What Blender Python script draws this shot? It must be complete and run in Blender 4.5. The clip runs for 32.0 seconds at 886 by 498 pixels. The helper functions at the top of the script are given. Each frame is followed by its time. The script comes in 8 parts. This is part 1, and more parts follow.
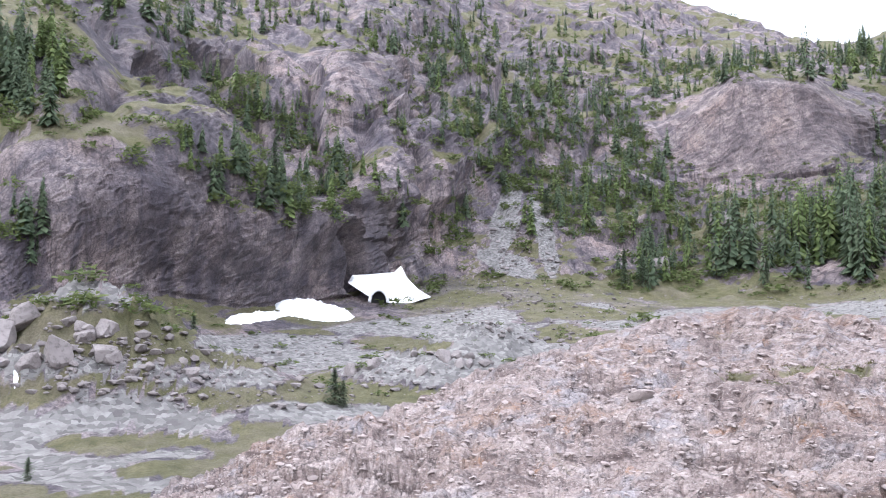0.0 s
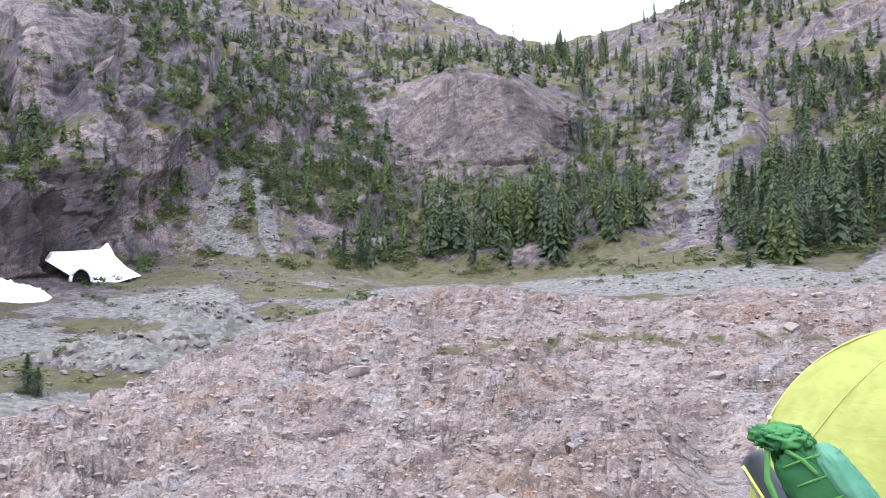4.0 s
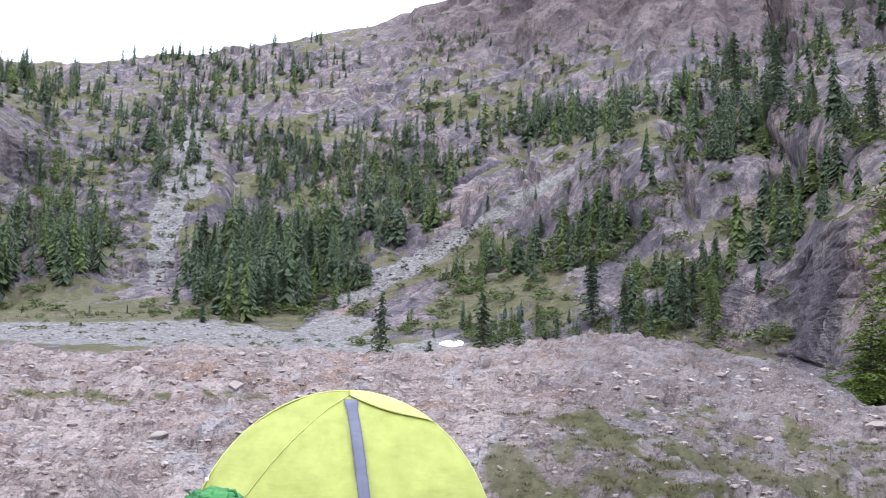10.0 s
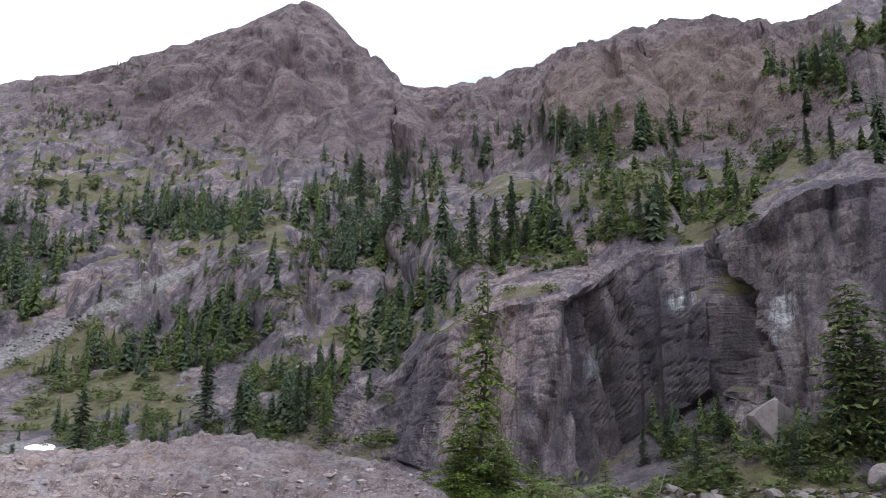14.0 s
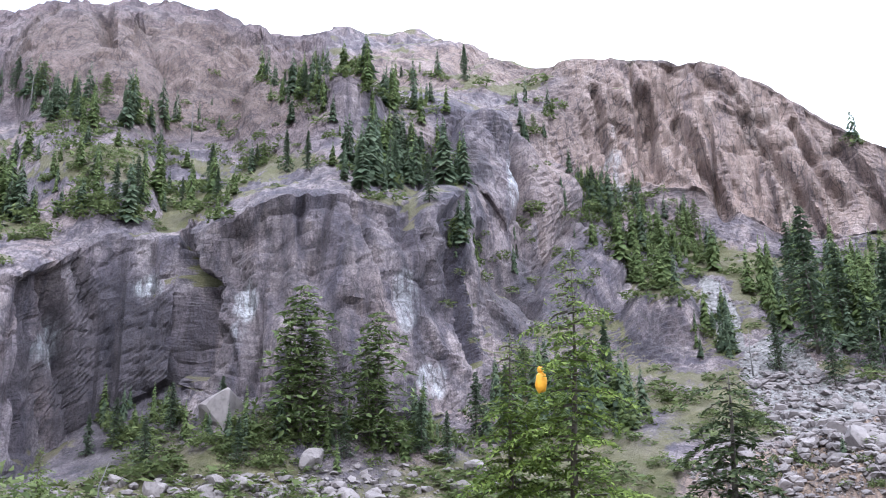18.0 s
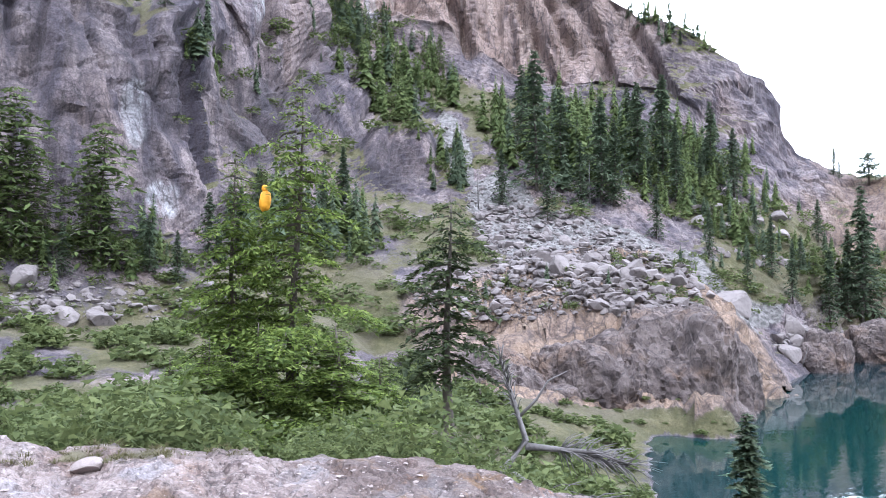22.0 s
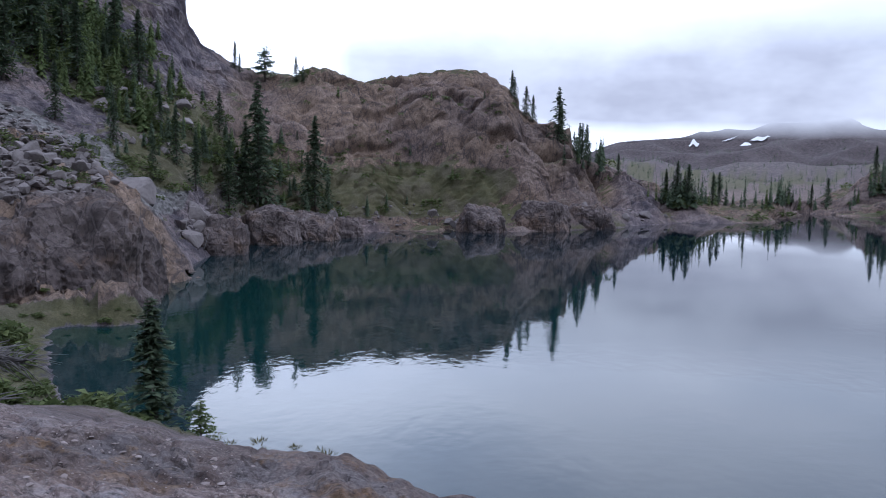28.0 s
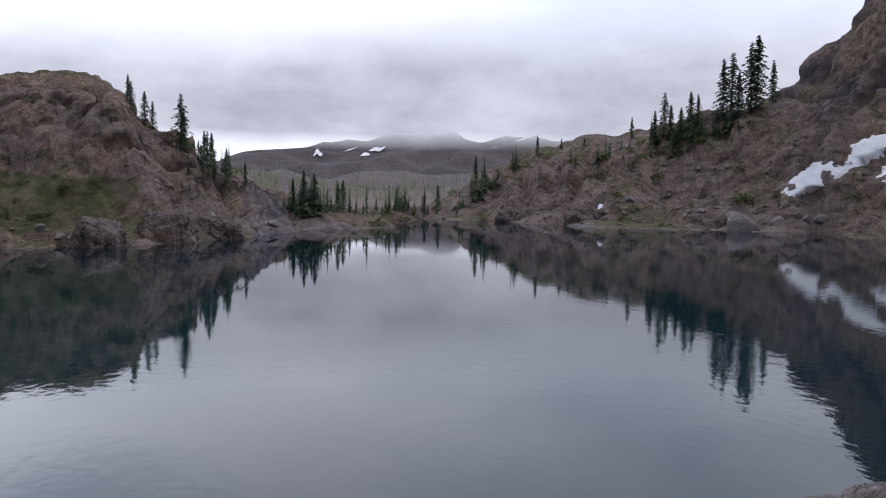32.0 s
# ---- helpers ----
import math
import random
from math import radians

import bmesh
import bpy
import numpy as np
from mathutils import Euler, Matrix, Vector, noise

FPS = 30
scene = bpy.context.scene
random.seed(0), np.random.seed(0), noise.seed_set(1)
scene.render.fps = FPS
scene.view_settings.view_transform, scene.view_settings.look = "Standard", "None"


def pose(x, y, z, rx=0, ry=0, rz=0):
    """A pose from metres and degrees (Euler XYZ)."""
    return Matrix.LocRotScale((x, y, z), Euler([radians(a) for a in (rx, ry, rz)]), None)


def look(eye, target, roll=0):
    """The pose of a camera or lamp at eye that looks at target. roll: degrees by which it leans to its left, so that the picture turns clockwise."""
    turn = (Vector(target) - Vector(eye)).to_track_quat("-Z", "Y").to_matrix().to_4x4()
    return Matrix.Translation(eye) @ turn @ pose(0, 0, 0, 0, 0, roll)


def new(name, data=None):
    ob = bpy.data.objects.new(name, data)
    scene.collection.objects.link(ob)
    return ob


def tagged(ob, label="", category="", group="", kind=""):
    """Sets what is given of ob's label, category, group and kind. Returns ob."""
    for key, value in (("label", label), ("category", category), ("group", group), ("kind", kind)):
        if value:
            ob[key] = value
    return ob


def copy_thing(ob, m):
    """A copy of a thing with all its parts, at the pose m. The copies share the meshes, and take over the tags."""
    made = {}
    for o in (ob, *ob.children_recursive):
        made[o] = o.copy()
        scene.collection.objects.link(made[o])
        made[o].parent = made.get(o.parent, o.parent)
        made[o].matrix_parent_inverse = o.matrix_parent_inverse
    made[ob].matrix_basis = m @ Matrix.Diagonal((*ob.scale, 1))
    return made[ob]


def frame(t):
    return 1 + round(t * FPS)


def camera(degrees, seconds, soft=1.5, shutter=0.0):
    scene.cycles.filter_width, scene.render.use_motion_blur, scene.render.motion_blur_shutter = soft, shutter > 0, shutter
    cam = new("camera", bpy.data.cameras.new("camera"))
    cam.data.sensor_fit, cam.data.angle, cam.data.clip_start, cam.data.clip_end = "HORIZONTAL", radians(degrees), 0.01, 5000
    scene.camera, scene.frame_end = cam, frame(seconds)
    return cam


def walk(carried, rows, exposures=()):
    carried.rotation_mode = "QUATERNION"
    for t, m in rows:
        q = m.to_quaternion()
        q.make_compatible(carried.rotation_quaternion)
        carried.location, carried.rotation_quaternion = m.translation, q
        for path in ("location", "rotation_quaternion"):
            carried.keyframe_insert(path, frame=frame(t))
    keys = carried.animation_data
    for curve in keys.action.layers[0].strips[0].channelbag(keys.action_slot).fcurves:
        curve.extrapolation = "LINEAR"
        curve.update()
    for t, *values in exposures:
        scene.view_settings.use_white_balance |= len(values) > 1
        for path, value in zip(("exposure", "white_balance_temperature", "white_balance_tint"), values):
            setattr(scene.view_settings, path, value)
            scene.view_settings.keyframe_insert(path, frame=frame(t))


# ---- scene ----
# The camera stands at a mountain camp and turns to the right: bearings run clockwise from the y axis.
cam = camera(55.7, 32.0, 1.0)
PATH = [
    (0.0, pose(-0.00, -0.00, 1.64, 95.23, 0.00, 0.90)),
    (0.5, pose(-0.00, -0.00, 1.64, 95.88, -0.21, -0.98)),
    (1.0, pose(-0.00, -0.00, 1.64, 96.48, -0.28, -3.38)),
    (1.5, pose(-0.00, -0.00, 1.64, 96.48, -0.02, -5.71)),
    (2.0, pose(-0.00, -0.00, 1.64, 96.62, 0.21, -8.34)),
    (2.5, pose(-0.00, -0.00, 1.64, 96.56, 0.56, -10.87)),
    (4.5, pose(-0.00, -0.00, 1.64, 91.97, 0.72, -20.46)),
    (5.0, pose(-0.00, -0.00, 1.64, 90.17, 1.02, -23.07)),
    (5.5, pose(-0.00, -0.00, 1.64, 88.96, 1.29, -26.36)),
    (6.0, pose(-0.00, -0.00, 1.64, 88.16, 1.33, -30.43)),
    (6.5, pose(-0.00, -0.00, 1.64, 87.83, 1.13, -34.09)),
    (7.0, pose(-0.00, -0.00, 1.64, 87.63, 0.43, -38.61)),
    (7.5, pose(-0.00, -0.00, 1.64, 87.54, -0.63, -43.14)),
    (8.0, pose(-0.00, -0.00, 1.64, 88.83, -1.11, -46.70)),
    (8.5, pose(-0.00, -0.00, 1.67, 90.53, -1.15, -48.89)),
    (9.0, pose(-0.00, -0.00, 1.69, 92.59, -1.38, -50.77)),
    (9.5, pose(-0.00, -0.00, 1.70, 95.08, -1.79, -52.86)),
    (10.0, pose(-0.00, -0.00, 1.70, 97.56, -1.60, -54.15)),
    (10.5, pose(-0.00, -0.00, 1.70, 99.83, -1.30, -55.44)),
    (11.0, pose(-0.00, -0.00, 1.70, 102.31, -1.19, -57.43)),
    (11.5, pose(-0.00, -0.00, 1.69, 104.40, -1.18, -59.52)),
    (12.0, pose(-0.00, -0.00, 1.68, 105.79, -0.92, -63.09)),
    (12.5, pose(-0.00, -0.00, 1.67, 106.47, -1.02, -67.36)),
    (13.0, pose(-0.00, -0.00, 1.66, 106.36, -1.07, -71.74)),
    (13.5, pose(-0.00, -0.00, 1.64, 105.33, -1.28, -76.12)),
    (14.0, pose(-0.00, -0.00, 1.62, 105.10, -0.98, -79.79)),
    (14.5, pose(-0.00, -0.00, 1.61, 106.00, -0.48, -84.64)),
    (16.5, pose(-0.01, -0.01, 1.59, 104.99, 0.12, -102.16)),
    (17.0, pose(-0.01, -0.03, 1.59, 104.65, 0.55, -107.22)),
    (17.5, pose(-0.02, -0.05, 1.58, 104.59, 0.82, -111.40)),
    (18.0, pose(-0.04, -0.08, 1.57, 104.36, 1.07, -115.18)),
    (18.5, pose(-0.05, -0.11, 1.56, 103.48, 1.28, -118.57)),
    (19.0, pose(-0.06, -0.13, 1.55, 101.16, 0.96, -121.62)),
    (19.5, pose(-0.08, -0.16, 1.53, 98.99, 0.79, -124.26)),
    (20.0, pose(-0.09, -0.19, 1.52, 97.68, 0.93, -126.06)),
    (20.5, pose(-0.10, -0.22, 1.51, 96.34, 0.82, -127.58)),
    (21.0, pose(-0.12, -0.25, 1.50, 94.80, 0.33, -129.16)),
    (21.5, pose(-0.12, -0.27, 1.49, 93.44, -0.02, -130.31)),
    (22.0, pose(-0.13, -0.28, 1.49, 92.32, 0.23, -132.90)),
    (22.5, pose(-0.14, -0.30, 1.48, 91.29, 0.49, -135.59)),
    (23.0, pose(-0.14, -0.30, 1.48, 90.54, 0.51, -137.91)),
    (23.5, pose(-0.14, -0.30, 1.48, 89.38, 0.35, -141.16)),
    (24.0, pose(-0.14, -0.30, 1.48, 88.20, 0.21, -144.51)),
    (24.5, pose(-0.14, -0.30, 1.48, 87.49, -0.13, -148.59)),
    (25.0, pose(-0.14, -0.30, 1.48, 87.24, -0.39, -152.57)),
    (25.5, pose(-0.14, -0.30, 1.48, 86.87, -0.76, -155.75)),
    (26.0, pose(-0.14, -0.30, 1.48, 86.39, -0.88, -158.59)),
    (26.5, pose(-0.14, -0.30, 1.48, 85.66, -0.68, -162.39)),
    (28.5, pose(-0.14, -0.30, 1.48, 84.74, -1.11, -174.01)),
    (29.0, pose(-0.14, -0.30, 1.48, 84.52, -1.19, -175.83)),
    (29.5, pose(-0.14, -0.30, 1.48, 84.65, -1.42, -178.16)),
    (30.0, pose(-0.14, -0.30, 1.48, 85.02, -0.98, -181.11)),
    (30.5, pose(-0.14, -0.30, 1.48, 85.55, -0.43, -184.26)),
    (31.0, pose(-0.14, -0.30, 1.48, 85.85, -0.18, -188.63)),
    (31.5, pose(-0.14, -0.30, 1.48, 85.79, -0.32, -193.35)),
    (32.0, pose(-0.14, -0.30, 1.48, 85.82, -0.51, -196.85)),
]
EXPO = [(0.0, 1.06, 6100, 9), (1.0, 0.94, 6100, 9), (2.2, 0.72, 6100, 9), (4.5, 0.86, 6100, 9), (6.0, 0.84, 6100, 9), (11.0, 0.72, 5950, 9), (12.3, -0.4, 6200, 10), (13.4, -0.5, 6200, 10), (14.2, 0.5, 6100, 9), (15.5, 1.0, 6000, 9),
        (17.0, 1.22, 5750, 9), (22.5, 1.33, 5700, 9), (24.5, 0.45, 5350, 9), (26.5, -0.4, 5250, 10), (29.0, -0.62, 5500, 12), (30.2, -0.8, 5650, 12), (32.0, -0.8, 6000, 12)]
walk(cam, PATH, EXPO)

EYE = 1.6
LAKE = -8.4

# ---- world and light ----
world = bpy.data.worlds.new("evening_sky")
scene.world = world
world.use_nodes = True
wn, wl = world.node_tree.nodes, world.node_tree.links
wn.clear()


def wnode(kind, **kw):
    n = wn.new(kind)
    for k, v in kw.items():
        n.inputs[k].default_value = v
    return n


SUN_AZ, SUN_EL = 300.0, 50.0
sky = wn.new("ShaderNodeTexSky")
sky.sky_type = "NISHITA"
sky.sun_disc = False
sky.sun_elevation, sky.sun_rotation = radians(SUN_EL), radians(SUN_AZ)
sky_dim = wn.new("ShaderNodeVectorMath")
sky_dim.operation = "SCALE"
sky_dim.inputs["Scale"].default_value = 0.11
wl.new(sky.outputs[0], sky_dim.inputs[0])
wco = wn.new("ShaderNodeTexCoord")
wmap = wnode("ShaderNodeMapping", Scale=(1.0, 1.0, 2.6), Location=(0.3, 0.1, 0.0))
wl.new(wco.outputs["Generated"], wmap.inputs["Vector"])
wnoise = wnode("ShaderNodeTexNoise", Scale=1.7, Detail=6.0, Roughness=0.5)
wl.new(wmap.outputs[0], wnoise.inputs["Vector"])
wramp = wn.new("ShaderNodeValToRGB")
wramp.color_ramp.elements[0].position, wramp.color_ramp.elements[1].position = 0.36, 0.56
wramp.color_ramp.elements[0].color = (0.55, 0.55, 0.55, 1)
wl.new(wnoise.outputs["Fac"], wramp.inputs[0])
wn2 = wnode("ShaderNodeTexNoise", Scale=2.6, Detail=5.0, Roughness=0.45)
wl.new(wmap.outputs[0], wn2.inputs["Vector"])
wcol = wn.new("ShaderNodeValToRGB")
wcol.color_ramp.elements[0].position, wcol.color_ramp.elements[1].position = 0.32, 0.62
wcol.color_ramp.elements[0].color, wcol.color_ramp.elements[1].color = (0.84, 0.85, 0.93, 1), (1.02, 1.01, 1.06, 1)
wl.new(wn2.outputs["Fac"], wcol.inputs[0])
wmix = wn.new("ShaderNodeMix")
wmix.data_type = "RGBA"
# a blue break in the cloud high over the buttresses
wdot3 = wn.new("ShaderNodeVectorMath")
wdot3.operation = "DOT_PRODUCT"
wl.new(wco.outputs["Generated"], wdot3.inputs[0])
wdot3.inputs[1].default_value = (0.80, 0.05, 0.60)
wbreak = wn.new("ShaderNodeMath")
wbreak.operation, wbreak.use_clamp = "SUBTRACT", True
wl.new(wramp.outputs[0], wbreak.inputs[0])
wcut = wn.new("ShaderNodeMath")
wcut.operation = "POWER"
wcut.inputs[1].default_value = 22.0
wl.new(wdot3.outputs["Value"], wcut.inputs[0])
wsoft = wn.new("ShaderNodeMath")
wsoft.operation = "MULTIPLY"
wsoft.inputs[1].default_value = 0.45
wl.new(wcut.outputs[0], wsoft.inputs[0])
wl.new(wsoft.outputs[0], wbreak.inputs[1])
wl.new(wbreak.outputs[0], wmix.inputs["Factor"])
wl.new(sky_dim.outputs[0], wmix.inputs["A"])
wl.new(wcol.outputs[0], wmix.inputs["B"])
# the evening cloud is thinnest, and brightest, over the cliffs
wdot = wn.new("ShaderNodeVectorMath")
wdot.operation = "DOT_PRODUCT"
wl.new(wco.outputs["Generated"], wdot.inputs[0])
wdot.inputs[1].default_value = (0.27, -0.62, 0.74)


def wmath(op, a, b):
    k = wn.new("ShaderNodeMath")
    k.operation = op
    wl.new(a, k.inputs[0])
    k.inputs[1].default_value = b
    return k.outputs[0]


glow = wmath("POWER", wmath("MULTIPLY", wmath("ADD", wdot.outputs["Value"], 1.0), 0.5), 2.0)
glow = wmath("ADD", wmath("MULTIPLY", glow, 1.1), 0.74)
# the brightest break, low over the lake's head
wdot2 = wn.new("ShaderNodeVectorMath")
wdot2.operation = "DOT_PRODUCT"
wl.new(wco.outputs["Generated"], wdot2.inputs[0])
wdot2.inputs[1].default_value = (0.33, -0.91, 0.25)
lobe = wmath("MULTIPLY", wmath("POWER", wmath("MULTIPLY", wmath("ADD", wdot2.outputs["Value"], 1.0), 0.5), 60.0), 0.85)
both_glows = wn.new("ShaderNodeMath")
wl.new(glow, both_glows.inputs[0])
wl.new(lobe, both_glows.inputs[1])
glow = both_glows.outputs[0]
wlit = wn.new("ShaderNodeVectorMath")
wlit.operation = "SCALE"
wl.new(wmix.outputs["Result"], wlit.inputs[0])
wl.new(glow, wlit.inputs["Scale"])
wbg = wnode("ShaderNodeBackground", Strength=1.4)
wl.new(wlit.outputs[0], wbg.inputs["Color"])
wout = wn.new("ShaderNodeOutputWorld")
wl.new(wbg.outputs[0], wout.inputs["Surface"])

sun = new("sun", bpy.data.lights.new("sun", "SUN"))
sun.data.energy, sun.data.angle, sun.data.color = 1.2, radians(25), (1.0, 0.97, 0.95)
sun.matrix_basis = look((100 * math.sin(radians(SUN_AZ)), 100 * math.cos(radians(SUN_AZ)), 100 * math.tan(radians(SUN_EL))), (0, 0, 0))


# ---- materials ----
class Mat:
    """A node material: a principled surface, with short calls for its nodes."""

    def __init__(self, name, rough=0.8, color=(0.5, 0.5, 0.5), metal=0.0):
        self.m = bpy.data.materials.new(name)
        self.m.use_nodes = True
        self.n, self.l = self.m.node_tree.nodes, self.m.node_tree.links
        self.b = self.n["Principled BSDF"]
        self.b.inputs["Roughness"].default_value = rough
        self.b.inputs["Metallic"].default_value = metal
        self.b.inputs["Base Color"].default_value = (*color, 1)
        self.b.inputs["Specular IOR Level"].default_value = 0.3
        self.co = self.n.new("ShaderNodeTexCoord").outputs["Object"]

    def scaled(self, s, src=None):
        k = self.n.new("ShaderNodeMapping")
        k.inputs["Scale"].default_value = s if isinstance(s, tuple) else (s, s, s)
        self.l.new(src or self.co, k.inputs["Vector"])
        return k.outputs[0]

    def noise(self, scale, detail=5, rough=0.6, src=None, stretch=None, warp=0.0):
        k = self.n.new("ShaderNodeTexNoise")
        k.inputs["Scale"].default_value, k.inputs["Detail"].default_value = scale, detail
        k.inputs["Roughness"].default_value, k.inputs["Distortion"].default_value = rough, warp
        self.l.new(self.scaled(stretch) if stretch else (src or self.co), k.inputs["Vector"])
        return k.outputs["Fac"]

    def cells(self, scale, feature="F1", out="Distance", stretch=None):
        k = self.n.new("ShaderNodeTexVoronoi")
        k.feature = feature
        k.inputs["Scale"].default_value = scale
        self.l.new(self.scaled(stretch) if stretch else self.co, k.inputs["Vector"])
        return k.outputs[out]

    def ramp(self, fac, *stops):
        k = self.n.new("ShaderNodeValToRGB")
        el = k.color_ramp.elements
        while len(el) < len(stops):
            el.new(0.5)
        for e, (p, c) in zip(el, stops):
            e.position = p
            e.color = (*c, 1) if isinstance(c, tuple) else (c, c, c, 1)
        self.l.new(fac, k.inputs[0])
        return k.outputs[0]

    def mix(self, fac, a, b, blend="MIX"):
        k = self.n.new("ShaderNodeMix")
        k.data_type, k.blend_type = "RGBA", blend
        for key, v in (("Factor", fac), ("A", a), ("B", b)):
            if isinstance(v, (int, float)):
                k.inputs[key].default_value = v
            elif isinstance(v, tuple):
                k.inputs[key].default_value = (*v, 1)
            else:
                self.l.new(v, k.inputs[key])
        return k.outputs["Result"]

    def math(self, op, a, b=0.0, clamp=False):
        k = self.n.new("ShaderNodeMath")
        k.operation, k.use_clamp = op, clamp
        for i, v in enumerate((a, b)):
            if isinstance(v, (int, float)):
                k.inputs[i].default_value = v
            else:
                self.l.new(v, k.inputs[i])
        return k.outputs[0]

    def attribute(self, name):
        k = self.n.new("ShaderNodeAttribute")
        k.attribute_name = name
        s = self.n.new("ShaderNodeSeparateColor")
        self.l.new(k.outputs["Color"], s.inputs[0])
        return s.outputs[0], s.outputs[1], s.outputs[2]

    def island(self):
        return self.n.new("ShaderNodeNewGeometry").outputs["Random Per Island"]

    def one(self):
        return self.n.new("ShaderNodeObjectInfo").outputs["Random"]

    def color(self, c):
        self.l.new(c, self.b.inputs["Base Color"])
        return self

    def rough(self, c):
        self.l.new(c, self.b.inputs["Roughness"])

    def bump(self, height, distance=0.02, strength=0.6, after=None):
        k = self.n.new("ShaderNodeBump")
        k.inputs["Distance"].default_value, k.inputs["Strength"].default_value = distance, strength
        self.l.new(height, k.inputs["Height"])
        if after is not None:
            self.l.new(after, k.inputs["Normal"])
        self.l.new(k.outputs[0], self.b.inputs["Normal"])
        return k.outputs[0]


def ground_material():
    k = Mat("mountain_ground", 0.9)
    veg, scree, knoll = k.attribute("cover")
    lichen, dark, coarse = k.attribute("tint")
    seep, pillar, hump = k.attribute("mark")
    # mountain rock: violet grey with pink and pale faces, dark seeps down the walls
    big, mid, fine = k.noise(0.03, 4), k.noise(0.22, 8, 0.7), k.noise(2.2, 8, 0.75)
    streak = k.noise(1.0, 6, 0.65, stretch=(0.4, 0.4, 0.025))
    broad_streak = k.noise(1.0, 4, 0.55, stretch=(0.13, 0.13, 0.012))
    rock = k.ramp(mid, (0.3, (0.075, 0.062, 0.08)), (0.48, (0.165, 0.135, 0.148)), (0.66, (0.265, 0.218, 0.222)))
    rock = k.mix(k.ramp(big, (0.42, 0.0), (0.65, 0.7)), rock, k.ramp(mid, (0.3, (0.16, 0.115, 0.118)), (0.65, (0.335, 0.258, 0.25))))
    rock = k.mix(k.ramp(streak, (0.38, 0.85), (0.52, 0.0)), rock, (0.055, 0.046, 0.064))
    rock = k.mix(k.ramp(broad_streak, (0.36, 0.75), (0.5, 0.0)), rock, (0.06, 0.05, 0.066))
    rock = k.mix(k.ramp(broad_streak, (0.54, 0.0), (0.66, 0.5)), rock, (0.29, 0.205, 0.185))
    rock = k.mix(k.ramp(streak, (0.62, 0.0), (0.76, 0.3)), rock, (0.34, 0.31, 0.32))
    rock = k.mix(k.ramp(fine, (0.32, 0.75), (0.48, 0.0)), rock, (0.055, 0.047, 0.06))
    crack = k.cells(0.16, "DISTANCE_TO_EDGE", stretch=(1.0, 1.0, 0.55))
    rock = k.mix(k.ramp(k.math("ADD", crack, k.math("MULTIPLY", k.math("SUBTRACT", fine, 0.5), 0.25)), (0.0, 0.6), (0.06, 0.0)), rock, (0.05, 0.043, 0.055))
    rock = k.mix(coarse, rock, k.mix(k.ramp(k.noise(0.09, 8, 0.72), (0.38, 0.9), (0.54, 0.0)), k.ramp(k.noise(0.02, 9, 0.72), (0.3, (0.12, 0.085, 0.095)), (0.5, (0.215, 0.155, 0.16)), (0.7, (0.32, 0.255, 0.255))), (0.085, 0.064, 0.074)))
    rock = k.mix(k.math("MULTIPLY", coarse, k.ramp(k.noise(0.3, 8, 0.75), (0.36, 0.7), (0.5, 0.0))), rock, (0.07, 0.054, 0.06))
    rock = k.mix(lichen, rock, k.mix(k.ramp(fine, (0.34, 0.7), (0.5, 0.0)), k.ramp(mid, (0.3, (0.115, 0.075, 0.06)), (0.5, (0.225, 0.155, 0.125)), (0.7, (0.33, 0.245, 0.205))), (0.07, 0.05, 0.048)))
    # near-black mix by the dark mask: dark rock, and painted shade of recesses
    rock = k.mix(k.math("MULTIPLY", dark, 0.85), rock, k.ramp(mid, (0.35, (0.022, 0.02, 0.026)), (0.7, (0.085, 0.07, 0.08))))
    # sunlit pillars: orange-pink faces between dark upright joints
    thin = k.noise(1.0, 6, 0.65, stretch=(0.3, 0.3, 0.02))
    rock = k.mix(k.math("MULTIPLY", pillar, 0.8), rock, k.ramp(thin, (0.3, (0.085, 0.07, 0.078)), (0.39, (0.2, 0.145, 0.138)), (0.52, (0.315, 0.222, 0.19)), (0.68, (0.38, 0.3, 0.275))))
    # ribbed humps by the lake: violet brown with fine dark grooves
    groove = k.noise(0.45, 10, 0.72, warp=0.5)
    rock = k.mix(k.math("MULTIPLY", hump, 0.95), rock, k.ramp(groove, (0.33, (0.05, 0.037, 0.033)), (0.43, (0.165, 0.112, 0.084)), (0.56, (0.27, 0.185, 0.138)), (0.72, (0.36, 0.27, 0.215))))
    pale_seep = k.math("MULTIPLY", seep, k.ramp(k.noise(1.0, 7, 0.72, stretch=(1.1, 1.1, 0.16)), (0.38, 0.0), (0.55, 0.85)))
    rock = k.mix(pale_seep, rock, (0.42, 0.41, 0.43))
    rock = k.mix(1.0, rock, (0.93, 0.97, 0.97), "MULTIPLY")
    # open joints: long ones down the face, short ones across it, and a grain that still tells from afar
    bend = k.n.new("ShaderNodeVectorMath")
    bend.operation = "MULTIPLY_ADD"
    sway = k.n.new("ShaderNodeTexNoise")
    sway.inputs["Scale"].default_value, sway.inputs["Detail"].default_value = 0.35, 6.0
    k.l.new(k.co, sway.inputs["Vector"])
    k.l.new(sway.outputs["Color"], bend.inputs[0])
    bend.inputs[1].default_value = (1.0, 1.0, 1.0)
    k.l.new(k.co, bend.inputs[2])
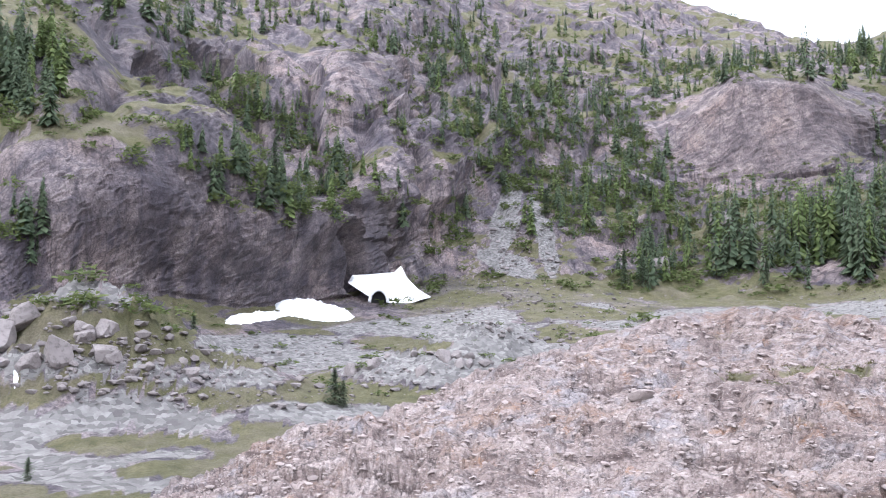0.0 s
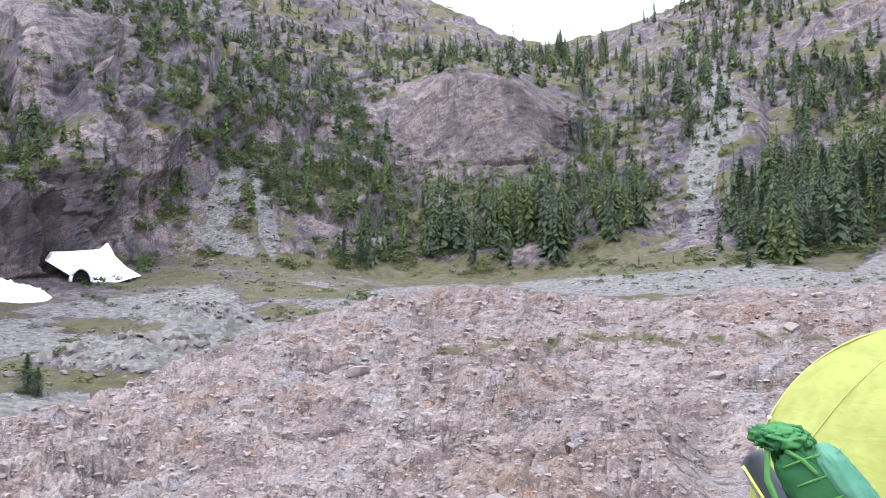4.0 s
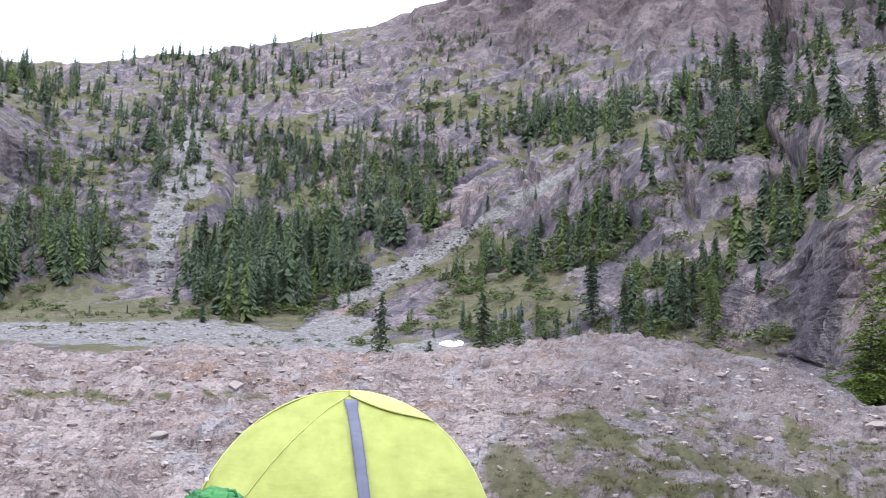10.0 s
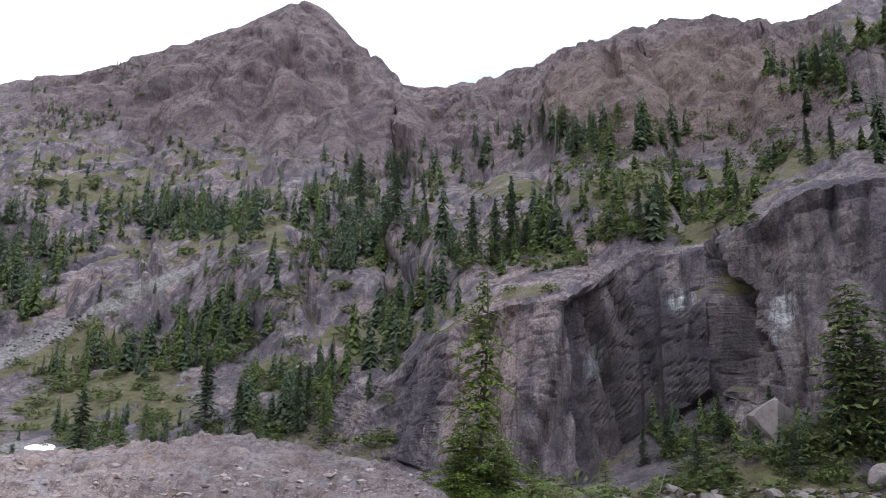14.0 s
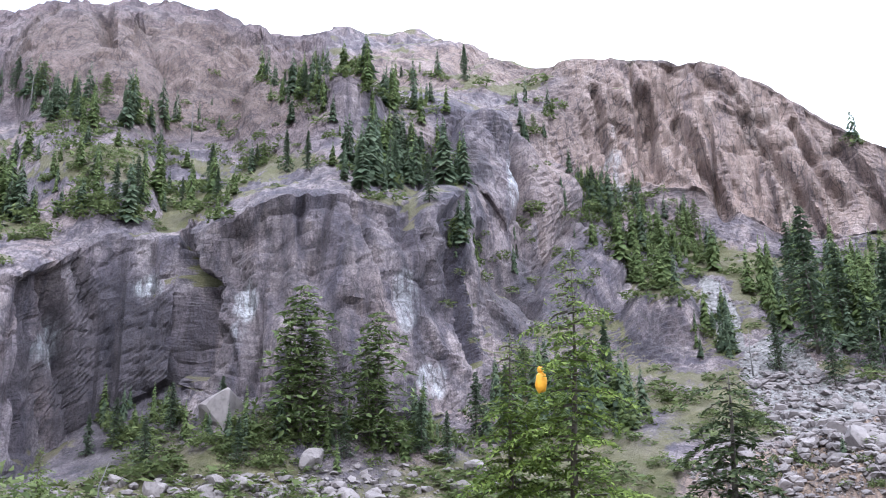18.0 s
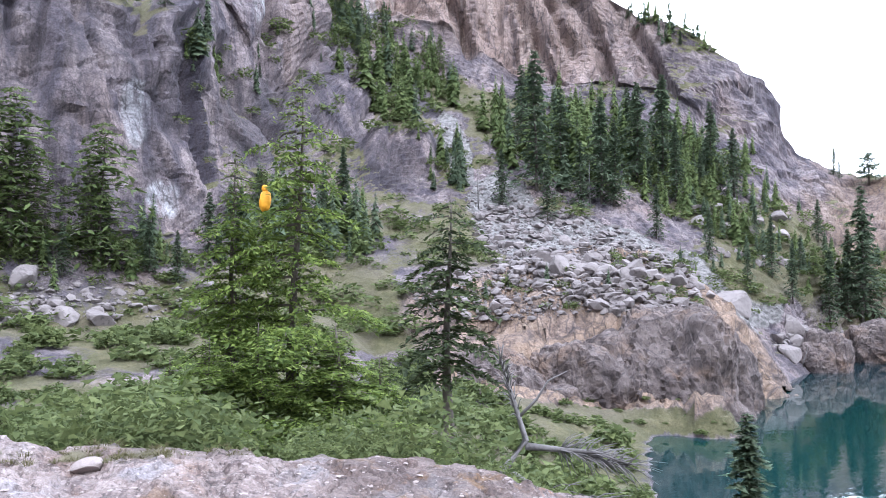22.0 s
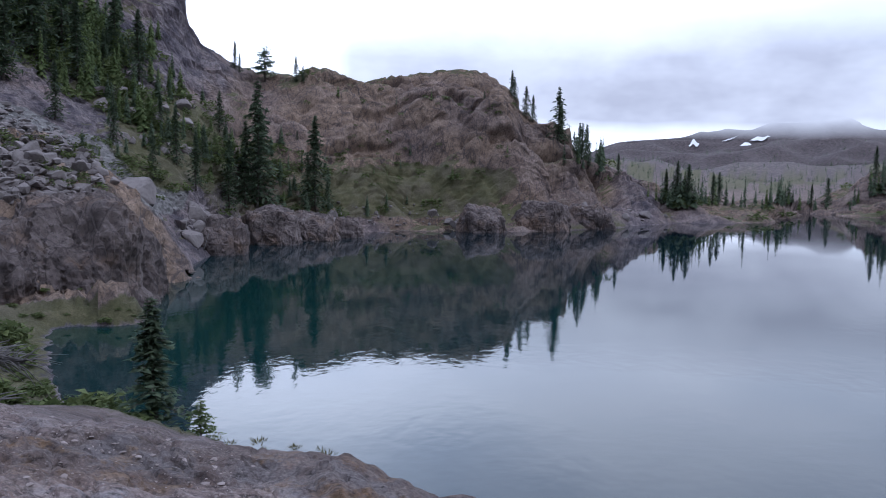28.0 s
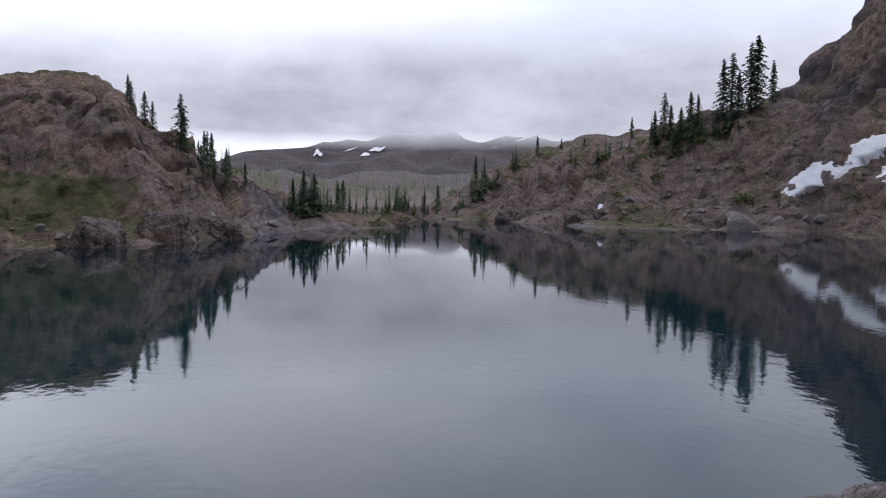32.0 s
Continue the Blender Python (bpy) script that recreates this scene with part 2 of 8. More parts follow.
    for size, flat_way, width in ((0.22, (1.0, 1.0, 0.3), 0.025), (0.5, (1.0, 1.0, 0.45), 0.035), (0.6, (0.6, 0.6, 1.6), 0.025), (0.3, (1.0, 1.0, 0.07), 0.03)):
        q = k.n.new("ShaderNodeTexVoronoi")
        q.feature = "DISTANCE_TO_EDGE"
        q.inputs["Scale"].default_value = size
        k.l.new(k.scaled(flat_way, bend.outputs[0]), q.inputs["Vector"])
        rock = k.mix(k.math("MULTIPLY", k.ramp(q.outputs["Distance"], (0.0, 0.85), (width, 0.0)), k.ramp(mid, (0.4, 0.95), (0.62, 0.3))), rock, (0.05, 0.042, 0.046))
    rock = k.mix(0.5, rock, k.ramp(k.noise(0.9, 8, 0.82), (0.36, (0.6, 0.58, 0.6)), (0.5, (1.07, 1.08, 1.06)), (0.64, (1.45, 1.45, 1.42))), "MULTIPLY")
    rock = k.mix(0.8, rock, k.ramp(k.noise(4.5, 5, 0.8), (0.36, (0.45, 0.43, 0.44)), (0.5, (1.0, 1.0, 1.0)), (0.66, (1.5, 1.5, 1.5))), "MULTIPLY")
    # camp knoll: pinkish grey broken rock, cracked into slabs and chips
    kn = k.ramp(k.noise(0.9, 9, 0.75), (0.3, (0.16, 0.122, 0.125)), (0.48, (0.36, 0.295, 0.285)), (0.68, (0.55, 0.475, 0.455)))
    warp = k.n.new("ShaderNodeVectorMath")
    warp.operation = "MULTIPLY_ADD"
    wob = k.n.new("ShaderNodeTexNoise")
    wob.inputs["Scale"].default_value, wob.inputs["Detail"].default_value = 2.2, 4.0
    k.l.new(k.co, wob.inputs["Vector"])
    k.l.new(wob.outputs["Color"], warp.inputs[0])
    warp.inputs[1].default_value = (0.16, 0.16, 0.12)
    k.l.new(k.co, warp.inputs[2])

    def shards(scale, out, feature="F1", stretch=(1.0, 1.6, 2.2)):
        q = k.n.new("ShaderNodeTexVoronoi")
        q.feature = feature
        q.inputs["Scale"].default_value = scale
        k.l.new(k.scaled(stretch, warp.outputs[0]), q.inputs["Vector"])
        if out == "Color":
            sp = k.n.new("ShaderNodeSeparateColor")
            k.l.new(q.outputs["Color"], sp.inputs[0])
            return sp.outputs[0]
        return q.outputs[out]

    c1, c2, c3 = shards(1.6, "Color"), shards(5.5, "Color"), shards(17.0, "Color")
    e1, e2 = shards(1.6, "Distance", "DISTANCE_TO_EDGE"), shards(5.5, "Distance", "DISTANCE_TO_EDGE")
    shade = k.math("ADD", k.math("ADD", k.math("MULTIPLY", c1, 0.22), k.math("MULTIPLY", c2, 0.26)), k.math("MULTIPLY", k.noise(26.0, 6, 0.8), 0.52))
    kn = k.mix(0.62, kn, k.ramp(shade, (0.28, (0.13, 0.10, 0.10)), (0.42, (0.33, 0.27, 0.26)), (0.56, (0.48, 0.415, 0.40)), (0.74, (0.72, 0.67, 0.66))))
    kn = k.mix(k.ramp(k.noise(0.6, 6, 0.65), (0.54, 0.0), (0.66, 0.65)), kn, (0.37, 0.225, 0.145))
    kn = k.mix(k.ramp(k.noise(1.7, 6, 0.65), (0.53, 0.0), (0.63, 0.7)), kn, (0.46, 0.47, 0.52))
    kn = k.mix(k.ramp(k.noise(2.6, 7, 0.7, warp=0.4), (0.6, 0.0), (0.68, 0.75)), kn, (0.47, 0.26, 0.14))
    kn = k.mix(k.ramp(k.noise(1.3, 7, 0.72, warp=0.7), (0.62, 0.0), (0.7, 0.6)), kn, (0.21, 0.20, 0.07))
    kn = k.mix(k.ramp(k.math("ADD", e1, k.math("MULTIPLY", k.math("SUBTRACT", k.noise(3.0, 6), 0.42), 0.5)), (0.0, 0.5), (0.035, 0.0)), kn, (0.05, 0.042, 0.045))
    kn = k.mix(k.ramp(k.math("ADD", e2, k.math("MULTIPLY", k.math("SUBTRACT", k.noise(7.0, 6, 0.7), 0.42), 0.8)), (0.0, 0.75), (0.06, 0.0)), kn, (0.05, 0.042, 0.045))
    kn = k.mix(k.ramp(k.noise(5.0, 8, 0.8, stretch=(1.0, 1.5, 2.0)), (0.37, 0.7), (0.44, 0.0)), kn, (0.07, 0.056, 0.058))
    kn = k.mix(k.ramp(k.noise(16.0, 7, 0.8), (0.54, 0.0), (0.66, 0.6)), kn, (0.66, 0.61, 0.60))
    kn = k.mix(k.ramp(k.noise(13.0, 8, 0.85, stretch=(1.0, 1.4, 1.8)), (0.38, 0.7), (0.44, 0.0)), kn, (0.08, 0.064, 0.066))
    kn = k.mix(k.ramp(k.noise(22.0, 6, 0.85), (0.56, 0.0), (0.62, 0.7)), kn, (0.74, 0.70, 0.69))
    kn = k.mix(k.ramp(k.noise(0.55, 7, 0.7), (0.34, 0.4), (0.46, 0.0)), kn, (0.19, 0.15, 0.15))
    # strata: thin dark partings and pale beds along the strike
    strike = k.n.new("ShaderNodeMapping")
    strike.inputs["Rotation"].default_value = (0.0, 0.0, radians(34))
    k.l.new(warp.outputs[0], strike.inputs["Vector"])
    bed = k.n.new("ShaderNodeTexNoise")
    bed.inputs["Scale"].default_value, bed.inputs["Detail"].default_value, bed.inputs["Roughness"].default_value = 2.4, 8.0, 0.72
    k.l.new(k.scaled((0.45, 2.2, 2.6), strike.outputs[0]), bed.inputs["Vector"])
    kn = k.mix(k.ramp(bed.outputs["Fac"], (0.36, 0.85), (0.45, 0.0)), kn, (0.13, 0.10, 0.10))
    kn = k.mix(k.ramp(bed.outputs["Fac"], (0.56, 0.0), (0.68, 0.55)), kn, (0.72, 0.66, 0.65))
    kn = k.mix(1.0, kn, (0.47, 0.44, 0.428), "MULTIPLY")
    # weathered darker and rustier where lichen has taken hold
    kn = k.mix(k.math("MULTIPLY", lichen, 0.85), kn, k.mix(1.0, kn, (0.42, 0.385, 0.37), "MULTIPLY"))
    kn = k.mix(k.math("MULTIPLY", lichen, k.ramp(k.noise(1.9, 7, 0.72), (0.54, 0.0), (0.62, 0.6))), kn, (0.17, 0.095, 0.035))
    kn = k.mix(0.6, kn, k.ramp(k.noise(38.0, 4, 0.8), (0.37, (0.4, 0.38, 0.38)), (0.49, (1.05, 1.05, 1.05)), (0.64, (1.6, 1.6, 1.6))), "MULTIPLY")
    rock = k.mix(knoll, rock, kn)
    stones = k.cells(2.3, out="Color", stretch=(1.0, 1.0, 1.6))
    sv = k.n.new("ShaderNodeSeparateColor")
    k.l.new(stones, sv.inputs[0])
    gravel = k.ramp(sv.outputs[0], (0.0, (0.10, 0.096, 0.095)), (0.5, (0.18, 0.174, 0.17)), (1.0, (0.28, 0.272, 0.262)))
    gravel = k.mix(k.ramp(fine, (0.3, 0.6), (0.6, 0.0)), gravel, (0.13, 0.11, 0.115))
    base = k.mix(k.ramp(k.math("ADD", scree, k.math("MULTIPLY", k.math("SUBTRACT", mid, 0.5), 0.7)), (0.4, 0.0), (0.6, 1.0)), rock, gravel)
    heath = k.ramp(k.noise(0.6, 6, 0.7), (0.3, (0.058, 0.056, 0.024)), (0.5, (0.096, 0.091, 0.045)), (0.72, (0.165, 0.142, 0.082)))
    heath = k.mix(k.ramp(k.noise(0.16, 7, 0.7), (0.46, 0.0), (0.62, 0.6)), heath, (0.15, 0.125, 0.10))
    heath = k.mix(k.ramp(k.noise(6.0, 5, 0.7), (0.32, 0.6), (0.56, 0.0)), heath, (0.034, 0.038, 0.016))
    patch = k.math("ADD", veg, k.math("MULTIPLY", k.math("SUBTRACT", fine, 0.5), 0.8))
    k.color(k.mix(k.ramp(patch, (0.42, 0.0), (0.6, 1.0)), base, heath))
    h = k.math("ADD", k.noise(0.3, 12, 0.72), k.math("MULTIPLY", k.cells(0.45, "DISTANCE_TO_EDGE", stretch=(1.0, 1.0, 0.5)), 0.3))
    n0 = k.n.new("ShaderNodeBump")
    n0.inputs["Strength"].default_value = 0.9
    k.l.new(k.math("MULTIPLY", coarse, 9.0), n0.inputs["Distance"])
    k.l.new(k.noise(0.055, 9, 0.72), n0.inputs["Height"])
    n1 = k.bump(h, 0.8, 0.6, n0.outputs[0])
    k.l.new(k.math("SUBTRACT", 0.8, k.math("MULTIPLY", knoll, 0.72)), n1.node.inputs["Distance"])
    n2 = k.bump(k.math("ADD", k.noise(7.0, 7, 0.68), k.math("MULTIPLY", shards(5.5, "Distance"), k.math("MULTIPLY", knoll, -0.7))), 0.12, 0.9, n1)
    k.l.new(k.math("SUBTRACT", 0.12, k.math("MULTIPLY", knoll, 0.085)), n2.node.inputs["Distance"])
    return k.m


def foliage(name, dark, light, rough=0.75):
    k = Mat(name, rough)
    c = k.ramp(k.math("ADD", k.math("MULTIPLY", k.island(), 0.55), k.math("MULTIPLY", k.noise(0.5, 3), 0.5)), (0.15, dark), (0.85, light))
    c = k.mix(k.ramp(k.noise(9.0, 4), (0.3, 0.4), (0.6, 0.0)), c, tuple(0.45 * v for v in dark))
    k.color(c)
    k.b.inputs["Specular IOR Level"].default_value = 0.15
    thin, both = k.n.new("ShaderNodeBsdfTranslucent"), k.n.new("ShaderNodeMixShader")
    both.inputs[0].default_value = 0.35
    k.l.new(c, thin.inputs["Color"])
    k.l.new(k.b.outputs[0], both.inputs[1])
    k.l.new(thin.outputs[0], both.inputs[2])
    k.l.new(both.outputs[0], k.n["Material Output"].inputs["Surface"])
    return k.m


def rocky(name, dark, mid, light, scale=1.0):
    k = Mat(name, 0.9)
    c = k.ramp(k.noise(1.2 * scale, 7, 0.7), (0.28, dark), (0.5, mid), (0.74, light))
    c = k.mix(0.55, c, k.ramp(k.island(), (0.0, dark), (0.5, mid), (1.0, light)))
    c = k.mix(k.ramp(k.noise(9 * scale, 5), (0.3, 0.6), (0.5, 0.0)), c, dark)
    c = k.mix(k.ramp(k.one(), (0.0, 0.0), (1.0, 0.35)), c, light)
    k.color(c)
    k.bump(k.noise(6 * scale, 8, 0.7), 0.08 / scale, 0.7)
    return k.m


def cloth(name, a, b, rough=0.6, weave=300.0):
    k = Mat(name, rough)
    k.color(k.ramp(k.noise(7.0, 5), (0.3, a), (0.7, b)))
    k.bump(k.noise(weave, 2), 0.001, 0.3, k.bump(k.noise(5.0, 2, 0.5, stretch=(1.0, 1.0, 2.6), warp=0.4), 0.02, 0.4))
    return k.m


def plain(name, a, b, rough=0.5, metal=0.0, scale=20.0):
    k = Mat(name, rough, metal=metal)
    k.color(k.ramp(k.noise(scale, 5), (0.3, a), (0.7, b)))
    k.bump(k.noise(scale * 4, 4), 0.002, 0.3)
    return k.m


GROUND = ground_material()
FIR = foliage("fir_needles", (0.062, 0.092, 0.06), (0.14, 0.175, 0.105))
FIR_LIGHT = foliage("young_fir_needles", (0.07, 0.105, 0.042), (0.19, 0.235, 0.09))
HEMLOCK = foliage("hemlock_needles", (0.055, 0.092, 0.022), (0.22, 0.28, 0.066))
HEMLOCK_DEEP = foliage("deep_green_hemlock_needles", (0.05, 0.082, 0.024), (0.27, 0.345, 0.085))
FIR_DARK = foliage("dark_hemlock_needles", (0.028, 0.042, 0.022), (0.11, 0.135, 0.062))
SHRUB = foliage("shrub_leaves", (0.06, 0.085, 0.034), (0.175, 0.205, 0.08))
HEATH = foliage("heather_sprigs", (0.055, 0.05, 0.026), (0.165, 0.152, 0.072))
BARK = rocky("conifer_bark", (0.035, 0.028, 0.025), (0.09, 0.075, 0.065), (0.16, 0.14, 0.125), 4)
SNAGWOOD = rocky("bleached_wood", (0.05, 0.045, 0.046), (0.125, 0.115, 0.115), (0.25, 0.235, 0.235), 5)
BOULDER = rocky("grey_boulder_rock", (0.05, 0.043, 0.044), (0.15, 0.13, 0.13), (0.275, 0.245, 0.24))
PINKROCK = rocky("pink_camp_rock", (0.10, 0.078, 0.075), (0.24, 0.19, 0.178), (0.40, 0.35, 0.335), 5)


def snow_material():
    k = Mat("old_snow", 0.6)
    k.color(k.ramp(k.noise(1.2, 6), (0.3, (0.74, 0.75, 0.78)), (0.7, (0.88, 0.88, 0.9))))
    k.bump(k.noise(1.5, 5), 0.25, 0.5)
    return k.m


SNOW = snow_material()


def whaleback_material():
    """Ice-worn violet brown rock with dark grooves and rusty stains."""
    k = Mat("whaleback_rock", 0.85)
    g = k.noise(0.5, 10, 0.72, stretch=(1.0, 1.0, 0.6), warp=0.6)
    c = k.ramp(g, (0.34, (0.055, 0.044, 0.044)), (0.48, (0.14, 0.112, 0.107)), (0.62, (0.21, 0.173, 0.165)), (0.75, (0.28, 0.243, 0.235)))
    c = k.mix(k.ramp(k.noise(0.22, 6, 0.65), (0.5, 0.0), (0.66, 0.55)), c, (0.25, 0.16, 0.105))
    c = k.mix(k.ramp(k.noise(2.4, 8, 0.78), (0.38, 0.8), (0.48, 0.0)), c, (0.045, 0.036, 0.038))
    c = k.mix(k.ramp(k.cells(0.5, "DISTANCE_TO_EDGE", stretch=(1.0, 1.0, 0.5)), (0.0, 0.6), (0.04, 0.0)), c, (0.04, 0.032, 0.034))
    k.color(c)
    k.bump(k.noise(1.8, 9, 0.75), 0.3, 0.9, k.bump(g, 0.7, 0.7))
    return k.m


WHALEBACK = whaleback_material()


def water_material():
    k = Mat("lake_water", 0.03, (0.006, 0.036, 0.042))
    k.b.inputs["IOR"].default_value = 1.42
    k.b.inputs["Specular IOR Level"].default_value = 0.5
    off = k.n.new("ShaderNodeVectorMath")
    off.operation = "DISTANCE"
    k.l.new(k.co, off.inputs[0])
    off.inputs[1].default_value = (62 * math.sin(radians(154)), 62 * math.cos(radians(154)), LAKE)
    k.color(k.ramp(k.math("DIVIDE", off.outputs["Value"], 100.0), (0.1, (0.004, 0.026, 0.026)), (0.4, (0.003, 0.018, 0.025)), (0.9, (0.003, 0.013, 0.021))))
    calm = k.ramp(k.noise(0.012, 3), (0.44, 0.22), (0.62, 1.0))
    k.bump(k.math("MULTIPLY", k.noise(1.5, 3, 0.5, stretch=(1.0, 0.6, 1.0)), calm), 0.05, 0.17)
    return k.m


WATER = water_material()

# ---- numeric helpers ----
PERM = np.random.RandomState(7).permutation(256)
PERM = np.concatenate([PERM, PERM, PERM])
GRAD = np.array([(x, y, z) for x in (-1, 0, 1) for y in (-1, 0, 1) for z in (-1, 0, 1) if abs(x) + abs(y) + abs(z) == 2], float)


def gnoise(p):
    """Gradient noise, about -1 to 1, at the points p (n, 3)."""
    i = np.floor(p).astype(np.int64)
    f = p - i
    i &= 255
    u = f * f * f * (f * (f * 6 - 15) + 10)
    total = np.zeros(len(p))
    for dx in (0, 1):
        wx = u[:, 0] if dx else 1 - u[:, 0]
        for dy in (0, 1):
            wy = u[:, 1] if dy else 1 - u[:, 1]
            for dz in (0, 1):
                wz = u[:, 2] if dz else 1 - u[:, 2]
                h = PERM[PERM[PERM[i[:, 0] + dx] + i[:, 1] + dy] + i[:, 2] + dz] % 12
                g = GRAD[h]
                total += wx * wy * wz * (g[:, 0] * (f[:, 0] - dx) + g[:, 1] * (f[:, 1] - dy) + g[:, 2] * (f[:, 2] - dz))
    return total


def ridged(p):
    return 1 - 2 * np.abs(gnoise(p))


def cells(p, seed=0):
    """Cellular noise at the points p: distance to the nearest and the second seed, the cell's random value, and the way to its seed."""
    i = np.floor(p).astype(np.int64)
    f = p - i
    n = len(p)
    near1, near2, rid, off = np.full(n, 9.0), np.full(n, 9.0), np.zeros(n), np.zeros((n, 3))
    for dx in (-1, 0, 1):
        for dy in (-1, 0, 1):
            for dz in (-1, 0, 1):
                h = PERM[PERM[PERM[(i[:, 0] + dx) & 255] + ((i[:, 1] + dy) & 255)] + ((i[:, 2] + dz + seed) & 255)]
                v = np.stack([dx + PERM[h] / 255.0, dy + PERM[h + 71] / 255.0, dz + PERM[h + 157] / 255.0], -1) - f
                d2 = np.sqrt((v * v).sum(1))
                closer = d2 < near1
                near2 = np.where(closer, near1, np.minimum(near2, d2))
                near1 = np.where(closer, d2, near1)
                rid = np.where(closer, PERM[h + 200] / 255.0, rid)
                off[closer] = v[closer]
    return near1, near2, rid, off


def step(a, b, x):
    t = np.clip((x - a) / (b - a), 0, 1)
    return t * t * (3 - 2 * t)


def spot(az, r, z):
    """The place at a bearing (degrees), a distance and a height."""
    a = np.radians(az)
    return np.array([r * np.sin(a), r * np.cos(a), z + 0 * a]).T


def mesh_from(name, verts, faces, material, smooth=True):
    """A mesh from arrays; faces: (n, 3) or (n, 4)."""
    me = bpy.data.meshes.new(name)
    verts, faces = np.asarray(verts, np.float32), np.asarray(faces, np.int32)
    k = faces.shape[1]
    me.vertices.add(len(verts))
    me.vertices.foreach_set("co", verts.ravel())
    me.loops.add(faces.size)
    me.loops.foreach_set("vertex_index", faces.ravel())
    me.polygons.add(len(faces))
    me.polygons.foreach_set("loop_start", np.arange(0, faces.size, k, dtype=np.int32))
    me.polygons.foreach_set("use_smooth", np.full(len(faces), smooth))
    me.update(calc_edges=True)
    if material:
        me.materials.append(material)
    return me


# ---- the lie of the land ----
STATIONS = []


def station(az, crest, trough, v1, v2, *rise):
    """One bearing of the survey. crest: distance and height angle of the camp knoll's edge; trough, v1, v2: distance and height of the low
    ground behind it; rise: distance and height angle of the slope's foot, four breaks in it, and the skyline."""
    STATIONS.append((az, crest, trough, v1, v2, rise))


station(-30, (8, -14), (26, -4.8), (45, -5), (75, -4.4), (95, 1.2), (108, 7.5), (150, 13.5), (200, 19), (300, 22.5), (420, 27))
station(-22, (9, -12.2), (28, -4.9), (48, -5), (82, -3.8), (108, 2.2), (115, 9), (138, 13), (165, 19.5), (280, 22.5), (420, 26.5))
station(-15, (10.5, -10), (30, -5), (55, -5), (90, -3.3), (118, 0.9), (126, 7.5), (152, 10.5), (190, 17.5), (300, 21.5), (440, 26))
station(-8, (13, -7), (32, -5), (60, -4.8), (95, -2.5), (133, 1.4), (141, 8.5), (165, 11.5), (190, 17.5), (300, 20.8), (460, 25))
station(-2, (15, -5.5), (34, -4.8), (66, -4.5), (100, -1.8), (150, 2.2), (168, 7), (182, 11.3), (225, 15), (330, 19.5), (480, 24))
station(5, (16, -3), (36, -4.2), (70, -3.8), (105, -0.8), (160, 3.2), (195, 8.6), (215, 12), (250, 14.5), (350, 19), (520, 23.2))
station(10, (17, -1.5), (38, -3), (70, -2.6), (108, 0.2), (165, 2.6), (195, 7), (228, 11.5), (270, 14), (370, 18.5), (560, 22.8))
station(14, (17.5, -0.7), (40, -2.2), (72, -1.5), (112, 1.2), (165, 1.6), (195, 5.5), (226, 9.3), (240, 12.8), (380, 17), (590, 21.6))
station(19, (18, -0.4), (42, -1.6), (75, -0.8), (115, 2), (165, 1.3), (195, 5.5), (226, 9), (243, 15.5), (400, 16.6), (620, 19.4))
station(23, (18.5, -0.2), (43, -1.3), (78, -0.4), (118, 2.4), (165, 1.3), (195, 5.5), (226, 8.6), (244, 14.9), (410, 15.8), (670, 17.4))
station(25, (19, -0.1), (44, -1.2), (80, -0.2), (120, 2.8), (165, 1.7), (195, 5.5), (228, 8.4), (248, 13), (420, 15), (680, 16.9))
station(28, (19.5, 0), (45, -1.2), (80, 0), (120, 3.2), (165, 2.6), (197, 5.6), (232, 8.5), (280, 10.6), (420, 14.5), (660, 17.4))
station(35, (20, 0), (45, -1.2), (80, 0.2), (120, 3.6), (165, 3.6), (200, 6), (235, 9), (300, 12), (420, 15.5), (600, 18.8))
station(45, (20, 0), (45, -1), (78, 0.6), (115, 3.6), (158, 2.4), (192, 6), (235, 9.7), (290, 13.5), (400, 17.5), (560, 21.4))
station(52, (20.5, 0.5), (43, -1), (75, 0.6), (108, 3), (140, 3), (178, 6.5), (225, 10.2), (280, 14.5), (390, 19), (540, 23.4))
station(60, (21.5, 1.3), (42, -1), (68, 0), (92, 1.8), (115, 2.3), (150, 6.8), (190, 10.9), (260, 15), (370, 20), (500, 26.9))
station(64.5, (22, 1.7), (40, -1), (64, -0.4), (84, 1.2), (104, 1.8), (136, 7), (172, 11.6), (240, 16), (365, 21), (490, 29))
station(68.5, (22, 1.2), (38, -1.4), (60, -0.6), (80, 0.8), (98, 1.5), (125, 7), (162, 13), (225, 16.8), (360, 21.8), (480, 31.3))
station(70.5, (21.5, 0.8), (37, -1.8), (58, -0.8), (78, 0.6), (95, 1), (118, 6.5), (158, 12.6), (220, 16.8), (355, 21.8), (478, 30.4))
station(76, (20, -0.4), (35, -2.8), (55, -1.8), (72, -0.4), (86, 0.5), (95, 5.6), (142, 10.8), (200, 16), (340, 21), (470, 26))
station(80.4, (18, -1.4), (33, -3.4), (52, -2.4), (68, -1.2), (79, -0.5), (84, 9.6), (112, 12.5), (165, 17), (300, 21.5), (460, 26))
station(84, (15.5, -2.8), (32, -3.8), (50, -2.8), (66, -1.4), (77, -0.6), (82, 11.2), (106, 13.8), (155, 18), (270, 22), (440, 26.6))
station(88.5, (12, -6), (30, -4.2), (48, -3.2), (64, -1.6), (76, -0.8), (81, 11.8), (104, 15), (150, 19), (250, 23), (410, 27.9))
station(90, (11, -7), (30, -4.2), (48, -3.2), (66, -1.6), (84, 0), (88, 12.4), (106, 15.8), (150, 19.3), (245, 23.6), (400, 28.2))
